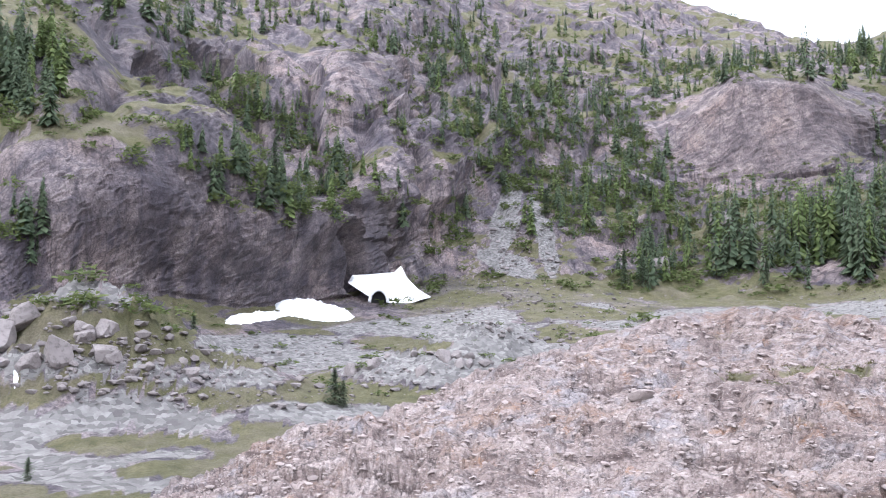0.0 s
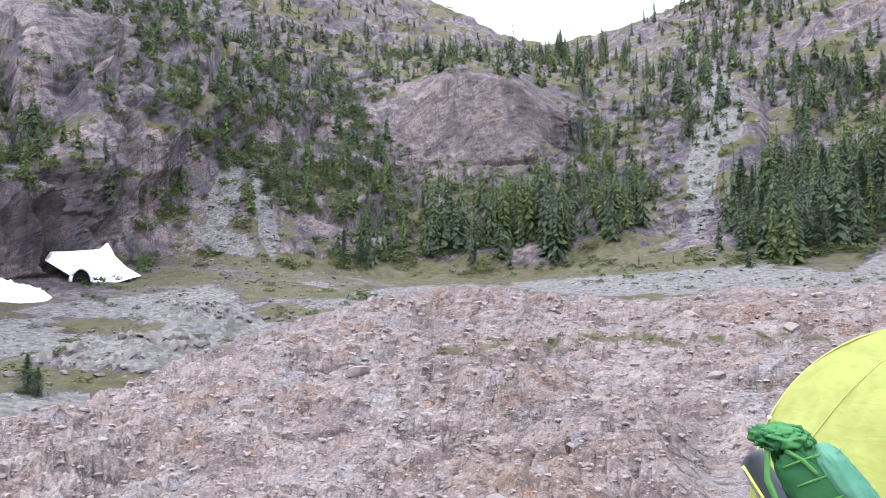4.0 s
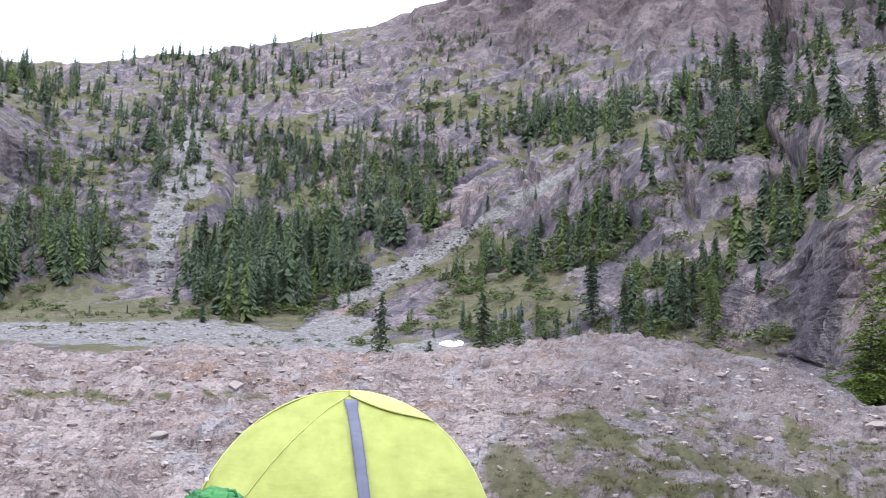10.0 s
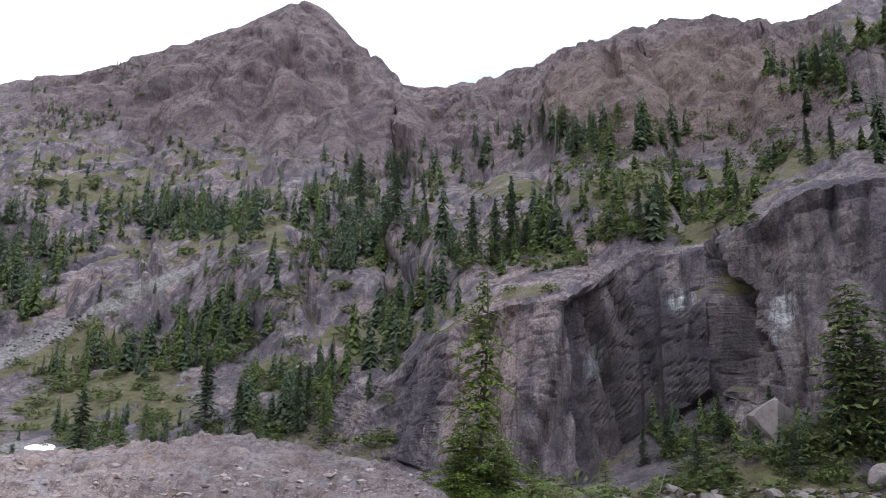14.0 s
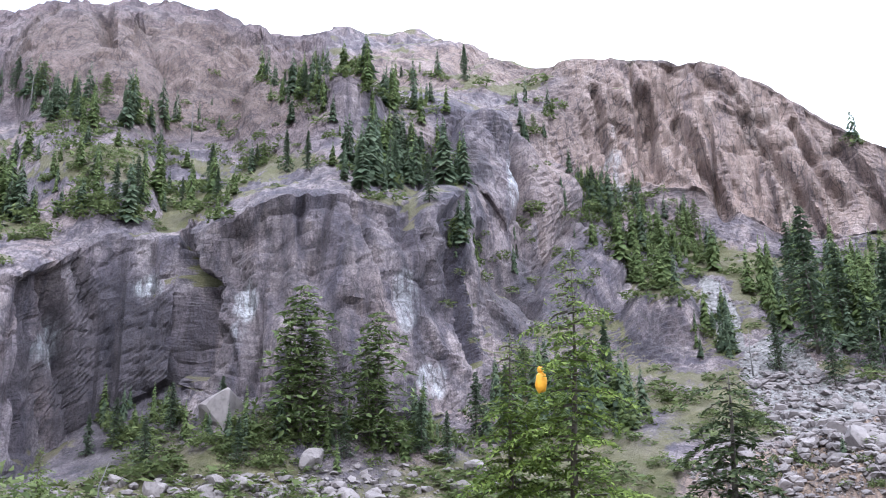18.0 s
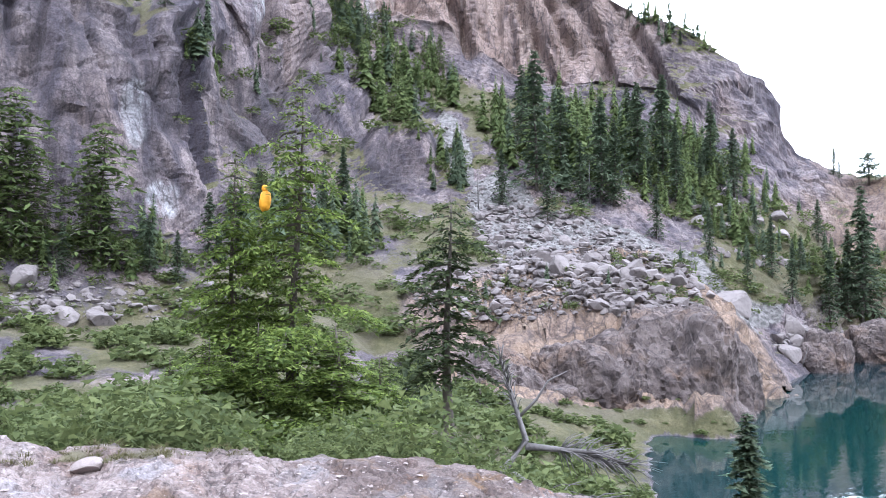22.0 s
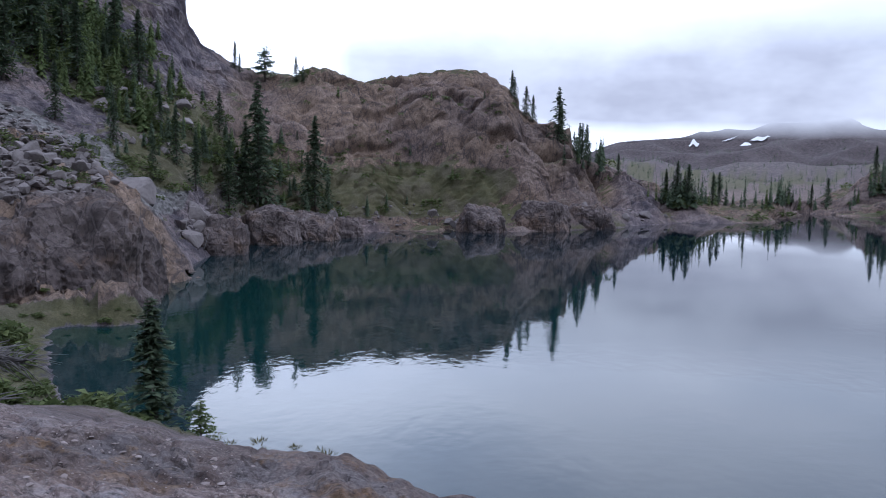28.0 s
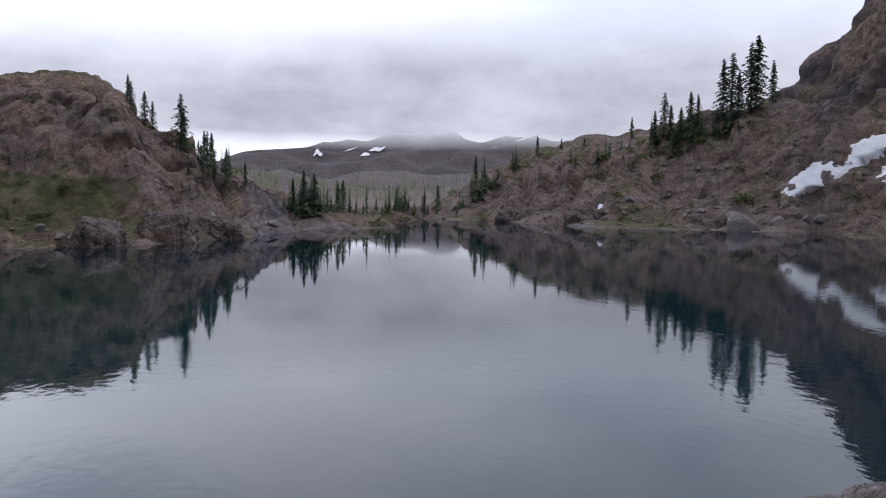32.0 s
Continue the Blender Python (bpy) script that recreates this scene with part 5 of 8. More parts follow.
# ledges of the great wall above the snow
forest(-14, 14, 7, 1.2, 110, 7, -28, 0.4)
forest(-15, 8.4, 4.4, 2.2, 110, 7, -20, 0.4)
forest(-8.5, 9.5, 2.6, 1.4, 60, 5, -20, 0.6)
forest(-28, 14.5, 4, 2.4, 90, 8)
forest(-29.5, 5.5, 3, 3, 60, 5)
forest(-18, 20.5, 10, 2, 110, 8)
forest(-22, 11.5, 4, 1.5, 30, 6, -20, 0.7)
forest(-4, 20, 7, 2, 90, 8)
# below the peak
forest(42.4, 5.8, 5.4, 2.9, 260, 13, 12, 0.2)
forest(39.5, 3.4, 3.4, 1.4, 60, 12, 6, 0.3)
forest(46.5, 4.8, 3, 1.6, 60, 10, 20, 0.4)
forest(50, 9.6, 5.2, 2.4, 170, 11, 26, 0.25)
forest(47, 12.6, 8, 2.8, 300, 11)
forest(61.5, 7.4, 8, 1.4, 180, 7, 14, 0.3, 0.5)
forest(62, 16, 9, 1.5, 210, 12, 2)
forest(75, 15.4, 6, 2.4, 170, 10)
forest(40, 18.8, 7.5, 2.2, 230, 12, 8)
forest(55, 22.2, 4, 1.8, 90, 6, 25, 0.6)
forest(72, 5.0, 6, 2.0, 90, 7, 10, 0.4, 0.5)
forest(77, 9.6, 4, 1.6, 70, 8, 20, 0.4)
forest(68, 20, 8, 1.2, 40, 8, 0, 0.5)
forest(30, 2.4, 14, 0.7, 90, 2.2, 2, 0.85)
forest(60, 2.2, 9, 0.9, 90, 4, 0, 0.6, 0.6)
forest(62, 9.6, 12, 4, 80, 5, 14, 0.75, 0.4)
forest(70, 13.6, 10, 2.2, 70, 6, 14, 0.6, 0.4)
forest(52, 15.4, 10, 3, 150, 7, 14, 0.55)
forest(58, 19.6, 10, 2.4, 110, 6, 10, 0.75)
forest(74, 18.6, 8, 1.2, 60, 8, 4, 0.5)
forest(88, 17.6, 9, 3.4, 110, 4.5, 10, 0.8, 0.5)
forest(96, 21, 9, 2.2, 60, 5, 0, 0.75, 0.4)
forest(104, 22.6, 10, 3.0, 70, 5, 0, 0.75, 0.4)
forest(56, 24.4, 5, 1.0, 60, 5, 24, 0.8)
forest(79, 24.6, 4, 0.8, 30, 5, -4, 0.8)
forest(120, 15, 4, 5, 70, 5, -40, 0.7, 0.4)
forest(128, 14, 6, 4, 130, 6, -25, 0.7, 0.6)
forest(-10, 12, 12, 5, 170, 5, -22, 0.75, 0.4)
forest(-20, 18.4, 10, 3, 90, 5, -20, 0.7)
# buttresses
forest(85, 15.4, 6.5, 2.0, 70, 7, 5, 0.45, 0.5)
forest(96.5, 17.0, 5.5, 1.6, 60, 7, 4, 0.45, 0.5)
forest(110.5, 20.2, 4, 1.0, 40, 7, 0, 0.4, 0.5)
forest(110, 24.6, 7.0, 2.2, 150, 7.5, 0, 0.35, 0.45)
forest(112.5, 19.3, 4, 1.6, 90, 9)
forest(116.3, 14, 1.3, 2.6, 40, 6, 20)
forest(79, 20.4, 4.5, 2, 80, 9, 15)
forest(90, 22.2, 7, 1.2, 90, 8)
forest(122, 22.8, 2.4, 1.6, 30, 7)
forest(126.5, 16.8, 3.4, 2.2, 100, 7, -25, 0.6)
forest(130.6, 13, 3.4, 2.6, 110, 8, -20, 0.5, 0.8)
forest(97, 2.4, 3.4, 1.6, 60, 4, 0, 0.7, 0.6)
forest(108, 1.2, 10, 1.8, 130, 4.2, 0, 0.75, 0.6)
forest(122, 3, 6, 2.4, 100, 7, 0, 0.4, 0.5)
forest(142.5, 9, 7, 2.8, 300, 9, -14, 0.4, 0.85)
forest(133.2, 7.6, 1.3, 2.2, 30, 5)
forest(150, 6.6, 4.6, 3, 190, 6, -28, 0.5, 0.7)
forest(146.5, 17, 4.5, 0.9, 46, 7, -28, 0.2)
forest(154.5, 2.4, 4.5, 2.2, 130, 4.5, -20, 0.6, 0.5)
forest(160, 0, 5, 2, 80, 4, -10, 0.6)
forest(148, 0.2, 6, 1.8, 90, 2.6, -15, 0.85)
forest(168, 1.4, 9, 2.2, 110, 2.4, 0, 0.9)
forest(138, -0.4, 6, 2.2, 60, 2.2, 0, 0.9)
forest(170, 4.8, 9, 1.0, 60, 2.4, 0, 0.9)
forest(165, -2, 5, 1, 50, 3.5, 0, 0.7)
# lake hill, outlet and the far bank
forest(181, 0.6, 2.8, 0.9, 46, 7, -28, 0.2)
forest(188, -1.7, 4, 0.4, 46, 7, -3, 0.1)
forest(194, -1.7, 3, 0.25, 40, 8, 0, 0.1)
forest(199.5, -0.4, 3, 0.7, 40, 9, 35, 0.2)
forest(210, 2.4, 7, 0.9, 70, 7, 15, 0.5)
forest(213.5, 3.2, 3, 0.9, 46, 9, 15, 0.2)
forest(216, -0.2, 9, 1.2, 40, 3, 5, 0.9)

# low shrubs wherever the slopes are green
for _ in range(9000):
    a, e = rng.uniform(-30, 226), rng.uniform(-4, 26)
    i = column(a)
    ok = np.nonzero((EL[:, i] >= e) & (RR[:, i] > 60))[0]
    if not len(ok) or ok[0] >= ring[10]:
        continue
    j = ok[0]
    if veg[j, i] < 0.45 or XYZ[j, i, 2] < LAKE + 0.4 or (164 < a < 183 and rng.rand() < 0.7) or (e < 2.2 and a < 62 and rng.rand() < 0.82):
        continue
    v, f = FAR_SHRUBS[rng.randint(5)]
    k = (0.5 + 1.3 * rng.rand() ** 2) * (0.8 + 0.4 * min(RR[j, i], 300) / 150)
    brush.add(v, f, XYZ[j, i] - np.array([0, 0, 0.15 * k]), (2.0 * k, 2.0 * k, k), 6.28 * rng.rand())
# dark woods of the outlet valley and the far mountain's foot
FARTHEST = [conifer(70 + s, 7, 4, 0.17, 0.6, 0.05) for s in range(4)]
for _ in range(1700):
    a, r = rng.uniform(180, 206), 420 + 1300 * rng.rand() ** 0.8
    p = at_range(a, r)
    v, f, tv, tf = FARTHEST[rng.randint(4)]
    k = 4 + 5 * rng.rand()
    woods.add(v, f, p, (1.3 * k, 1.3 * k, k), 6.28 * rng.rand())


# ---- single trees ----
def part(name, me, parent, label=""):
    """Links a mesh as one part of a thing."""
    ob = new(name, me)
    ob.parent = parent
    return tagged(ob, label)


def tube(points, radii, sides=7):
    """A bent, tapered round bar: vertex and face arrays (quads)."""
    P = [Vector(p) for p in points]
    V, F = [], []
    for i, p in enumerate(P):
        t = (P[min(i + 1, len(P) - 1)] - P[max(i - 1, 0)]).normalized()
        a = t.cross(Vector((0.31, 0.17, 0.93)) if abs(t.z) < 0.9 else Vector((1, 0.1, 0))).normalized()
        b = t.cross(a)
        r = float(radii[i]) if isinstance(radii, (list, tuple)) else float(radii)
        for k in range(sides):
            q = 2 * math.pi * k / sides
            V.append(p + r * (math.cos(q) * a + math.sin(q) * b))
    for i in range(len(P) - 1):
        for k in range(sides):
            m = (k + 1) % sides
            F.append((i * sides + k, i * sides + m, (i + 1) * sides + m, (i + 1) * sides + k))
    n = len(V)
    V += [P[0], P[-1]]
    for k in range(sides):
        m = (k + 1) % sides
        F.append((n, m, k, k))
        e = (len(P) - 1) * sides
        F.append((n + 1, e + k, e + m, e + m))
    return V, F


def tube_mesh(name, points, radii, material, sides=7):
    V, F = tube(points, radii, sides)
    me = bpy.data.meshes.new(name)
    me.from_pydata([tuple(v) for v in V], [], [tuple(dict.fromkeys(f)) for f in F])
    me.polygons.foreach_set("use_smooth", [True] * len(me.polygons))
    me.materials.append(material)
    return me


def spray_tree(seed, limbs, width, power=0.75, droop=0.5, start=0.06, density=1.0, leaf=0.012, thin=0.0, bare=0.0):
    """A conifer of height 1 whose limbs carry flat sprays of needles: crown triangles and limb tubes."""
    rnd = np.random.RandomState(seed)
    C, D, S, L = [], [], [], []
    wood_v, wood_f, nw = [], [], 0
    for k in range(limbs):
        u = start + (0.97 - start) * ((k + rnd.rand()) / limbs) ** 0.9
        ln = width * (1 - u) ** power * (0.5 + 0.75 * rnd.rand()) + 0.006 + 0.014 * (1 - u)
        if rnd.rand() < thin:
            ln *= 0.45
        a = k * 2.4 + rnd.rand() * 0.9
        lift = 0.10 + 0.25 * u + 0.15 * rnd.randn() * 0.5
        n = max(4, int(ln / 0.02 * density))
        s = np.linspace(0.12 + bare * rnd.rand(), 1, n)
        px = np.stack([s * ln * math.cos(a), s * ln * math.sin(a), u + ln * (lift * s - droop * s * s)], -1)
        V, F = tube([(0, 0, u), tuple(px[n // 2]), tuple(px[-1])], [0.004, 0.0025, 0.001], 3)
        wood_v += [tuple(v) for v in V]
        wood_f += [tuple(i + nw for i in f) for f in F]
        nw += len(V)
        for side in (-1, 1):
            b = a + side * (0.9 + 0.35 * rnd.rand())
            for i in range(n):
                tw = ln * 0.42 * (1 - 0.65 * s[i]) * (0.5 + 0.8 * rnd.rand()) + 0.008
                m = max(2, int(tw / 0.014 * density))
                q = np.linspace(0.15, 1, m)
                dirv = np.array([math.cos(b), math.sin(b), 0.12 - 0.25 * rnd.rand()])
                C.append(px[i] + q[:, None] * tw * dirv + np.array([0, 0, -1]) * (0.35 * tw * q * q)[:, None] + rnd.randn(m, 3) * 0.003)
                D.append(np.tile(dirv, (m, 1)) + rnd.randn(m, 3) * 0.45)
                S.append(leaf * min(1.0, 0.4 + 2.4 * (1 - u)) * (0.7 + 0.7 * rnd.rand(m)))
        C.append(px)
        D.append(np.tile([math.cos(a), math.sin(a), -0.1], (n, 1)) + rnd.randn(n, 3) * 0.3)
        S.append(leaf * min(1.0, 0.4 + 2.4 * (1 - u)) * (0.9 + 0.5 * rnd.rand(n)))
    C, D, S = np.concatenate(C), np.concatenate(D), np.concatenate(S)
    D /= np.linalg.norm(D, axis=1, keepdims=True)
    W = np.cross(D, np.array([0, 0, 1.0]) + rnd.randn(len(D), 3) * 0.35)
    W /= np.linalg.norm(W, axis=1, keepdims=True) + 1e-9
    V = np.stack([C - D * S[:, None], C + W * S[:, None] * 0.5, C + D * S[:, None] * 1.4 - np.array([0, 0, 0.3]) * S[:, None], C - W * S[:, None] * 0.5], 1).reshape(-1, 3)
    F = np.arange(len(V)).reshape(-1, 4)
    return V, F, wood_v, wood_f


def tree_proto(name, label, category, group, crown_args, material, trunk_r=0.013, lean=0.01):
    """One tree of height 1 with trunk, limbs and crown, to be copied."""
    V, F, wv, wf = spray_tree(**crown_args)
    base = tagged(new(name), label, category, group)
    pts = [(lean * math.sin(5 * q), lean * math.cos(4 * q), q) for q in np.linspace(-0.05, 0.99, 9)]
    part("trunk", tube_mesh("trunk", pts, [trunk_r * (1.02 - (q + 0.05) * 0.93) for q in np.linspace(-0.05, 0.99, 9)], BARK, 8), base)
    me = bpy.data.meshes.new("branchwork")
    me.from_pydata(wv, [], [tuple(dict.fromkeys(f)) for f in wf])
    me.materials.append(BARK)
    tagged(part("branchwork", me, base), kind="stuff")
    part("crown", mesh_from("crown", V, F, material, False), base)
    return base


USED = {}


def plant(kind, place, height, turn=0.0, label="", fat=1.0):
    """Stands a copy of a tree kind at a place."""
    m = Matrix.Translation(place) @ Matrix.Rotation(turn, 4, "Z") @ Matrix.Diagonal((height * fat, height * fat, height, 1))
    proto = PROTO[kind]
    if kind in USED:
        k = proto.scale
        ob = copy_thing(proto, m @ Matrix.Diagonal((1 / k.x, 1 / k.y, 1 / k.z, 1)))
    else:
        proto.matrix_basis = m
        USED[kind] = ob = proto
    return tagged(ob, label) if label else ob


FIRS = "firs on the basin slopes"
PROTO = {}
for s, (w, lm) in enumerate([(0.17, 84), (0.2, 88), (0.145, 80), (0.22, 76)]):
    PROTO["fir", s] = tree_proto("fir_tree", "slim dark green subalpine fir on the slope", "fir tree", FIRS,
                                 dict(seed=60 + s, limbs=lm, width=w, density=0.55, leaf=0.019, droop=0.5, thin=0.25, power=1.0), FIR, 0.012)
PROTO["pale", 0] = tree_proto("young_conifer", "bright green young conifer among shrubs", "conifer", "young conifers", dict(seed=70, limbs=60, width=0.26, density=0.4, leaf=0.02, droop=0.4), FIR_LIGHT)
PROTO["pale", 1] = tree_proto("young_conifer", "bright green young conifer among shrubs", "conifer", "young conifers", dict(seed=71, limbs=66, width=0.28, density=0.4, leaf=0.02, droop=0.35, power=0.6), FIR_LIGHT)


def fir(az, base, top, r=None, kind="fir", fat=1.0, label=""):
    """A single tree from its bearing, the height angles of its foot and its tip; r: distance where the foot is hidden."""
    p = at_range(az, r) if r else at_angle(az, base)[0]
    if p is None:
        return
    dist = math.hypot(p.x, p.y)
    h = EYE + dist * math.tan(radians(top)) - p.z
    if h > 0.6:
        plant((kind, rng.randint(4 if kind == "fir" else 2)), p - Vector((0, 0, 0.1)), h, 6.28 * rng.rand(), label, fat)


for p, tall, pale in SINGLES[:170]:
    plant(("pale", rng.randint(2)) if pale else ("fir", rng.randint(4)), p - Vector((0, 0, 0.1)), tall, 6.28 * rng.rand(), "", 1.1)
# single firs in the valley behind the tent
fir(49.9, 0, 5.0, 62)
fir(56.8, 0, 5.2, 58, fat=1.2)
fir(58.2, 0, 3.4, 60, "pale")
fir(59.2, 0, 3.0, 58, "pale")
fir(53.2, 0, 1.6, 60, fat=1.4)
fir(64.3, 2.6, 7.9, fat=1.35)
fir(66.2, 1.4, 6.2)
fir(67.3, 1.4, 5.4, kind="pale")
fir(70.3, 2.4, 7.4)
fir(72, 1.8, 6.2, kind="pale")
for az, top in [(-20.3, 2.3), (-19.0, 0.2), (-17.4, 1.2), (-18.4, -0.6)]:
    fir(az, 0, top, 70, fat=1.2, label="small green fir standing in the valley meadow")
for az, top, r in [(-8.2, -2.6, 58), (-7.6, -3.4, 58), (-12.8, -5.4, 60), (-26.8, -7.6, 40), (-24.5, -7.2, 46)]:
    fir(az, 0, top, r, fat=1.6, label="small bushy fir growing on the gravel flat")
# in front of the buttresses
for az, base, top in [(105.8, 2.0, 12.3), (104.9, 2.2, 9.4), (106.8, 2.0, 9.0), (110.9, 1.0, 10.5), (110.2, 1.2, 7.6)]:
    fir(az, base, top, kind="pale", fat=1.25, label="tall light green conifer under the cliff")
for az, base, top in [(111.2, 1.6, 6.0), (113.8, 0.6, 4.6), (117.6, 1.6, 6.2), (97.6, 2.2, 5.6), (100.7, 3, 6.0), (94.4, 1.4, 4.6), (92.8, 0.8, 3.6), (108.6, 0.4, 4.0), (101.8, 0.2, 3.4), (96.2, 0.2, 3.4),
                      (115.6, 0, 3.6), (119.4, 2, 6.6), (126.4, 3.6, 9.4), (124.8, 3.2, 7.6)]:
    fir(az, base, top, fat=1.25)
for az, base, top in [(84.6, 14.5, 20.3), (82.3, 14.2, 19.0), (83.4, 14.4, 18.8), (94.6, 16.4, 20.0), (93.3, 16.2, 19.4), (97.4, 16.8, 18.8), (100.2, 17.2, 19.6), (104.6, 19.4, 22.4), (106, 19.6, 22.4), (112, 18.5, 21.8), (113.3, 17.6, 21), (87, 15.5, 18.0), (79.6, 16.8, 18.6), (77.9, 16.4, 21.2), (73.6, 17, 21.6), (117.2, 25.6, 28.2)]:
    fir(az, base, top)
# wood above the talus
for az, base, top in [(139.3, 6.2, 15.8), (141, 7, 13.2), (143.6, 5.2, 12.6), (144.6, 5, 11.0), (146.2, 6.4, 13.4), (147.6, 6.8, 13.8), (148.6, 5.2, 10.6), (150.8, 6.4, 11.8), (152, 5.4, 10.0), (142.3, 4.8, 9.6), (137, 5.2, 9.2), (140.2, 4.2, 8.4), (138.4, 9.4, 14.8), (145.4, 8, 13)]:
    fir(az, base, top, fat=1.1)
# lake inlet and hill
for az, base, top in [(159.5, -2.6, 6.1), (160.1, -2.8, 4.4), (158.9, -2.2, 3.4), (163.1, -2.6, 3.9), (162.5, -2.6, 1.4), (157.6, -2.6, 2.2), (154.2, 0.2, 4.4), (155.2, -1.2, 2.8), (152.6, -0.8, 2.2), (164.2, -2.4, 0.4), (156.6, 2.4, 5.2), (147.3, 2.8, 6.6), (150.4, 1.4, 4.8)]:
    fir(az, base, top, label="tall dark fir beside the lake inlet")
SKYLINE = [(157.9, 6.5, 8.4), (158.3, 6.3, 7.6), (161.9, 5.8, 7.6), (162.3, 5.8, 7.0), (176.2, 5.2, 7.0), (176.6, 4.4, 6.6), (177.1, 3.8, 6.0), (177.6, 3.5, 5.4), (178.6, 2.2, 6.0), (179.2, 2.0, 5.0), (180.1, 1.2, 3.6), (180.6, 1.2, 3.0), (181.3, 0.8, 3.6), (181.8, 0.4, 3.5), (182.3, 0.2, 2.5), (183.2, 0, 1.6),
           (186.8, -1.6, 0.6), (187.4, -1.6, 1.2), (188.2, -1.6, 1.0), (189.6, -1.7, 0.4), (190.2, -1.7, 0.5), (195.6, -1.7, -0.2), (196.4, -1.6, 0.2), (199.2, 0.2, 2.2), (203.2, 2.2, 3.6), (204.9, 2.6, 3.4), (206.4, 2.8, 3.4), (209.5, 3.2, 4.8), (211.6, 3.4, 6.4), (212.1, 3.3, 5.6), (213.4, 3.8, 6.4), (213.9, 4.2, 6.2),
           (215.4, 4.4, 8.4), (216.0, 4.6, 8.8), (217.1, 5, 9.4), (217.6, 5.2, 9.8), (218.3, 5.4, 8.2), (216.6, 4.6, 7.6), (212.8, 3, 5.4), (210.9, 2.6, 5.2)]
for az, base, top in SKYLINE:
    fir(az, base, top, fat=1.15, label="slim dark fir on the ridge above the lake")
# round-topped old tree on the shoulder
PROTO["flat", 0] = PROTO["flat", 1] = tree_proto("old_pine", "gnarled flat-topped dark conifer on the rocky shoulder", "conifer tree", "", dict(seed=82, limbs=40, width=0.42, density=0.6, leaf=0.03, droop=0.15, start=0.22, power=0.4), FIR, 0.035)
fir(159.9, 5.8, 8.1, kind="flat")
# lake-edge fir at the foot of the knoll
fir(153.2, 0, -8.0, 27, "fir", 1.7, label="single green fir at the near lake shore")
fir(156.3, 0, -14.8, 24, "pale", 1.6)
# near slender hemlock by the knoll's edge
PROTO["hemlock", 0] = tree_proto("mountain_hemlock", "bright green mountain hemlock in front of the cliffs", "hemlock tree", "camp hemlocks", dict(seed=90, limbs=96, width=0.32, density=2.2, leaf=0.0066, droop=0.5, thin=0.5, power=0.85), HEMLOCK_DEEP, 0.016, 0.012)
PROTO["hemlock", 1] = tree_proto("mountain_hemlock", "bright green mountain hemlock in front of the cliffs", "hemlock tree", "camp hemlocks", dict(seed=91, limbs=100, width=0.26, density=2.1, leaf=0.007, droop=0.55, thin=0.3, power=0.85), HEMLOCK, 0.015, 0.016)
PROTO["gaunt", 0] = tree_proto("gaunt_hemlock", "gaunt dark hemlock with tufted limbs and a bare trunk", "hemlock tree", "camp hemlocks", dict(seed=92, limbs=38, width=0.23, density=1.5, leaf=0.012, droop=0.75, start=0.3, thin=0.35, power=0.3), FIR_DARK, 0.021, 0.012)
PROTO["slender", 0] = tree_proto("slender_hemlock", "tall slender yellow-green hemlock by the knoll's edge", "hemlock tree", "camp hemlocks", dict(seed=93, limbs=80, width=0.15, density=1.4, leaf=0.0105, droop=0.8, start=0.05, thin=0.5, power=0.6), HEMLOCK, 0.013, 0.012)


def hemlock(kind, az, r, top, turn, fat=1.0):
    p = at_range(az, r)
    h = EYE + r * math.tan(radians(top)) - p.z
    plant(kind, p - Vector((0, 0, 0.1)), h, turn, "", fat)


hemlock(("hemlock", 0), 124.3, 13.2, 14.3, 0.4)
hemlock(("hemlock", 1), 120.3, 13.6, 9.3, 2.0, 1.1)
hemlock(("hemlock", 0), 122.2, 12.4, -2.5, 3.0, 2.0)
hemlock(("hemlock", 0), 118.6, 12.2, -3.4, 1.0, 2.2)
hemlock(("hemlock", 1), 127.0, 12.6, -2.6, 5.0, 2.6)
hemlock(("hemlock", 0), 116.4, 12.6, -4.6, 2.3, 2.2)
hemlock(("hemlock", 0), 130.0, 13.2, -4.6, 4.3, 1.9)
hemlock(("gaunt", 0), 134.0, 25.0, 6.2, 1.2, 1.2)
hemlock(("slender", 0), 82.4, 25.0, 14.4, 0.7)
hemlock(("hemlock", 0), 84.0, 24.5, 2.6, 4.0, 1.1)
hemlock(("hemlock", 1), 80.6, 25.5, 3.6, 2.2, 1.1)
hemlock(("hemlock", 0), 78.6, 26.5, 1.0, 5.2, 1.6)
hemlock(("hemlock", 0), 83.4, 24.0, 4.2, 1.0, 1.5)
hemlock(("hemlock", 1), 81.0, 24.0, 5.2, 2.0, 1.6)
hemlock(("hemlock", 0), 85.8, 23.0, 1.8, 3.0, 1.6)
hemlock(("hemlock", 0), 90.4, 22.0, 2.0, 2.5, 0.9)
hemlock(("hemlock", 0), 75.6, 29, 1.2, 1.5, 1.7)

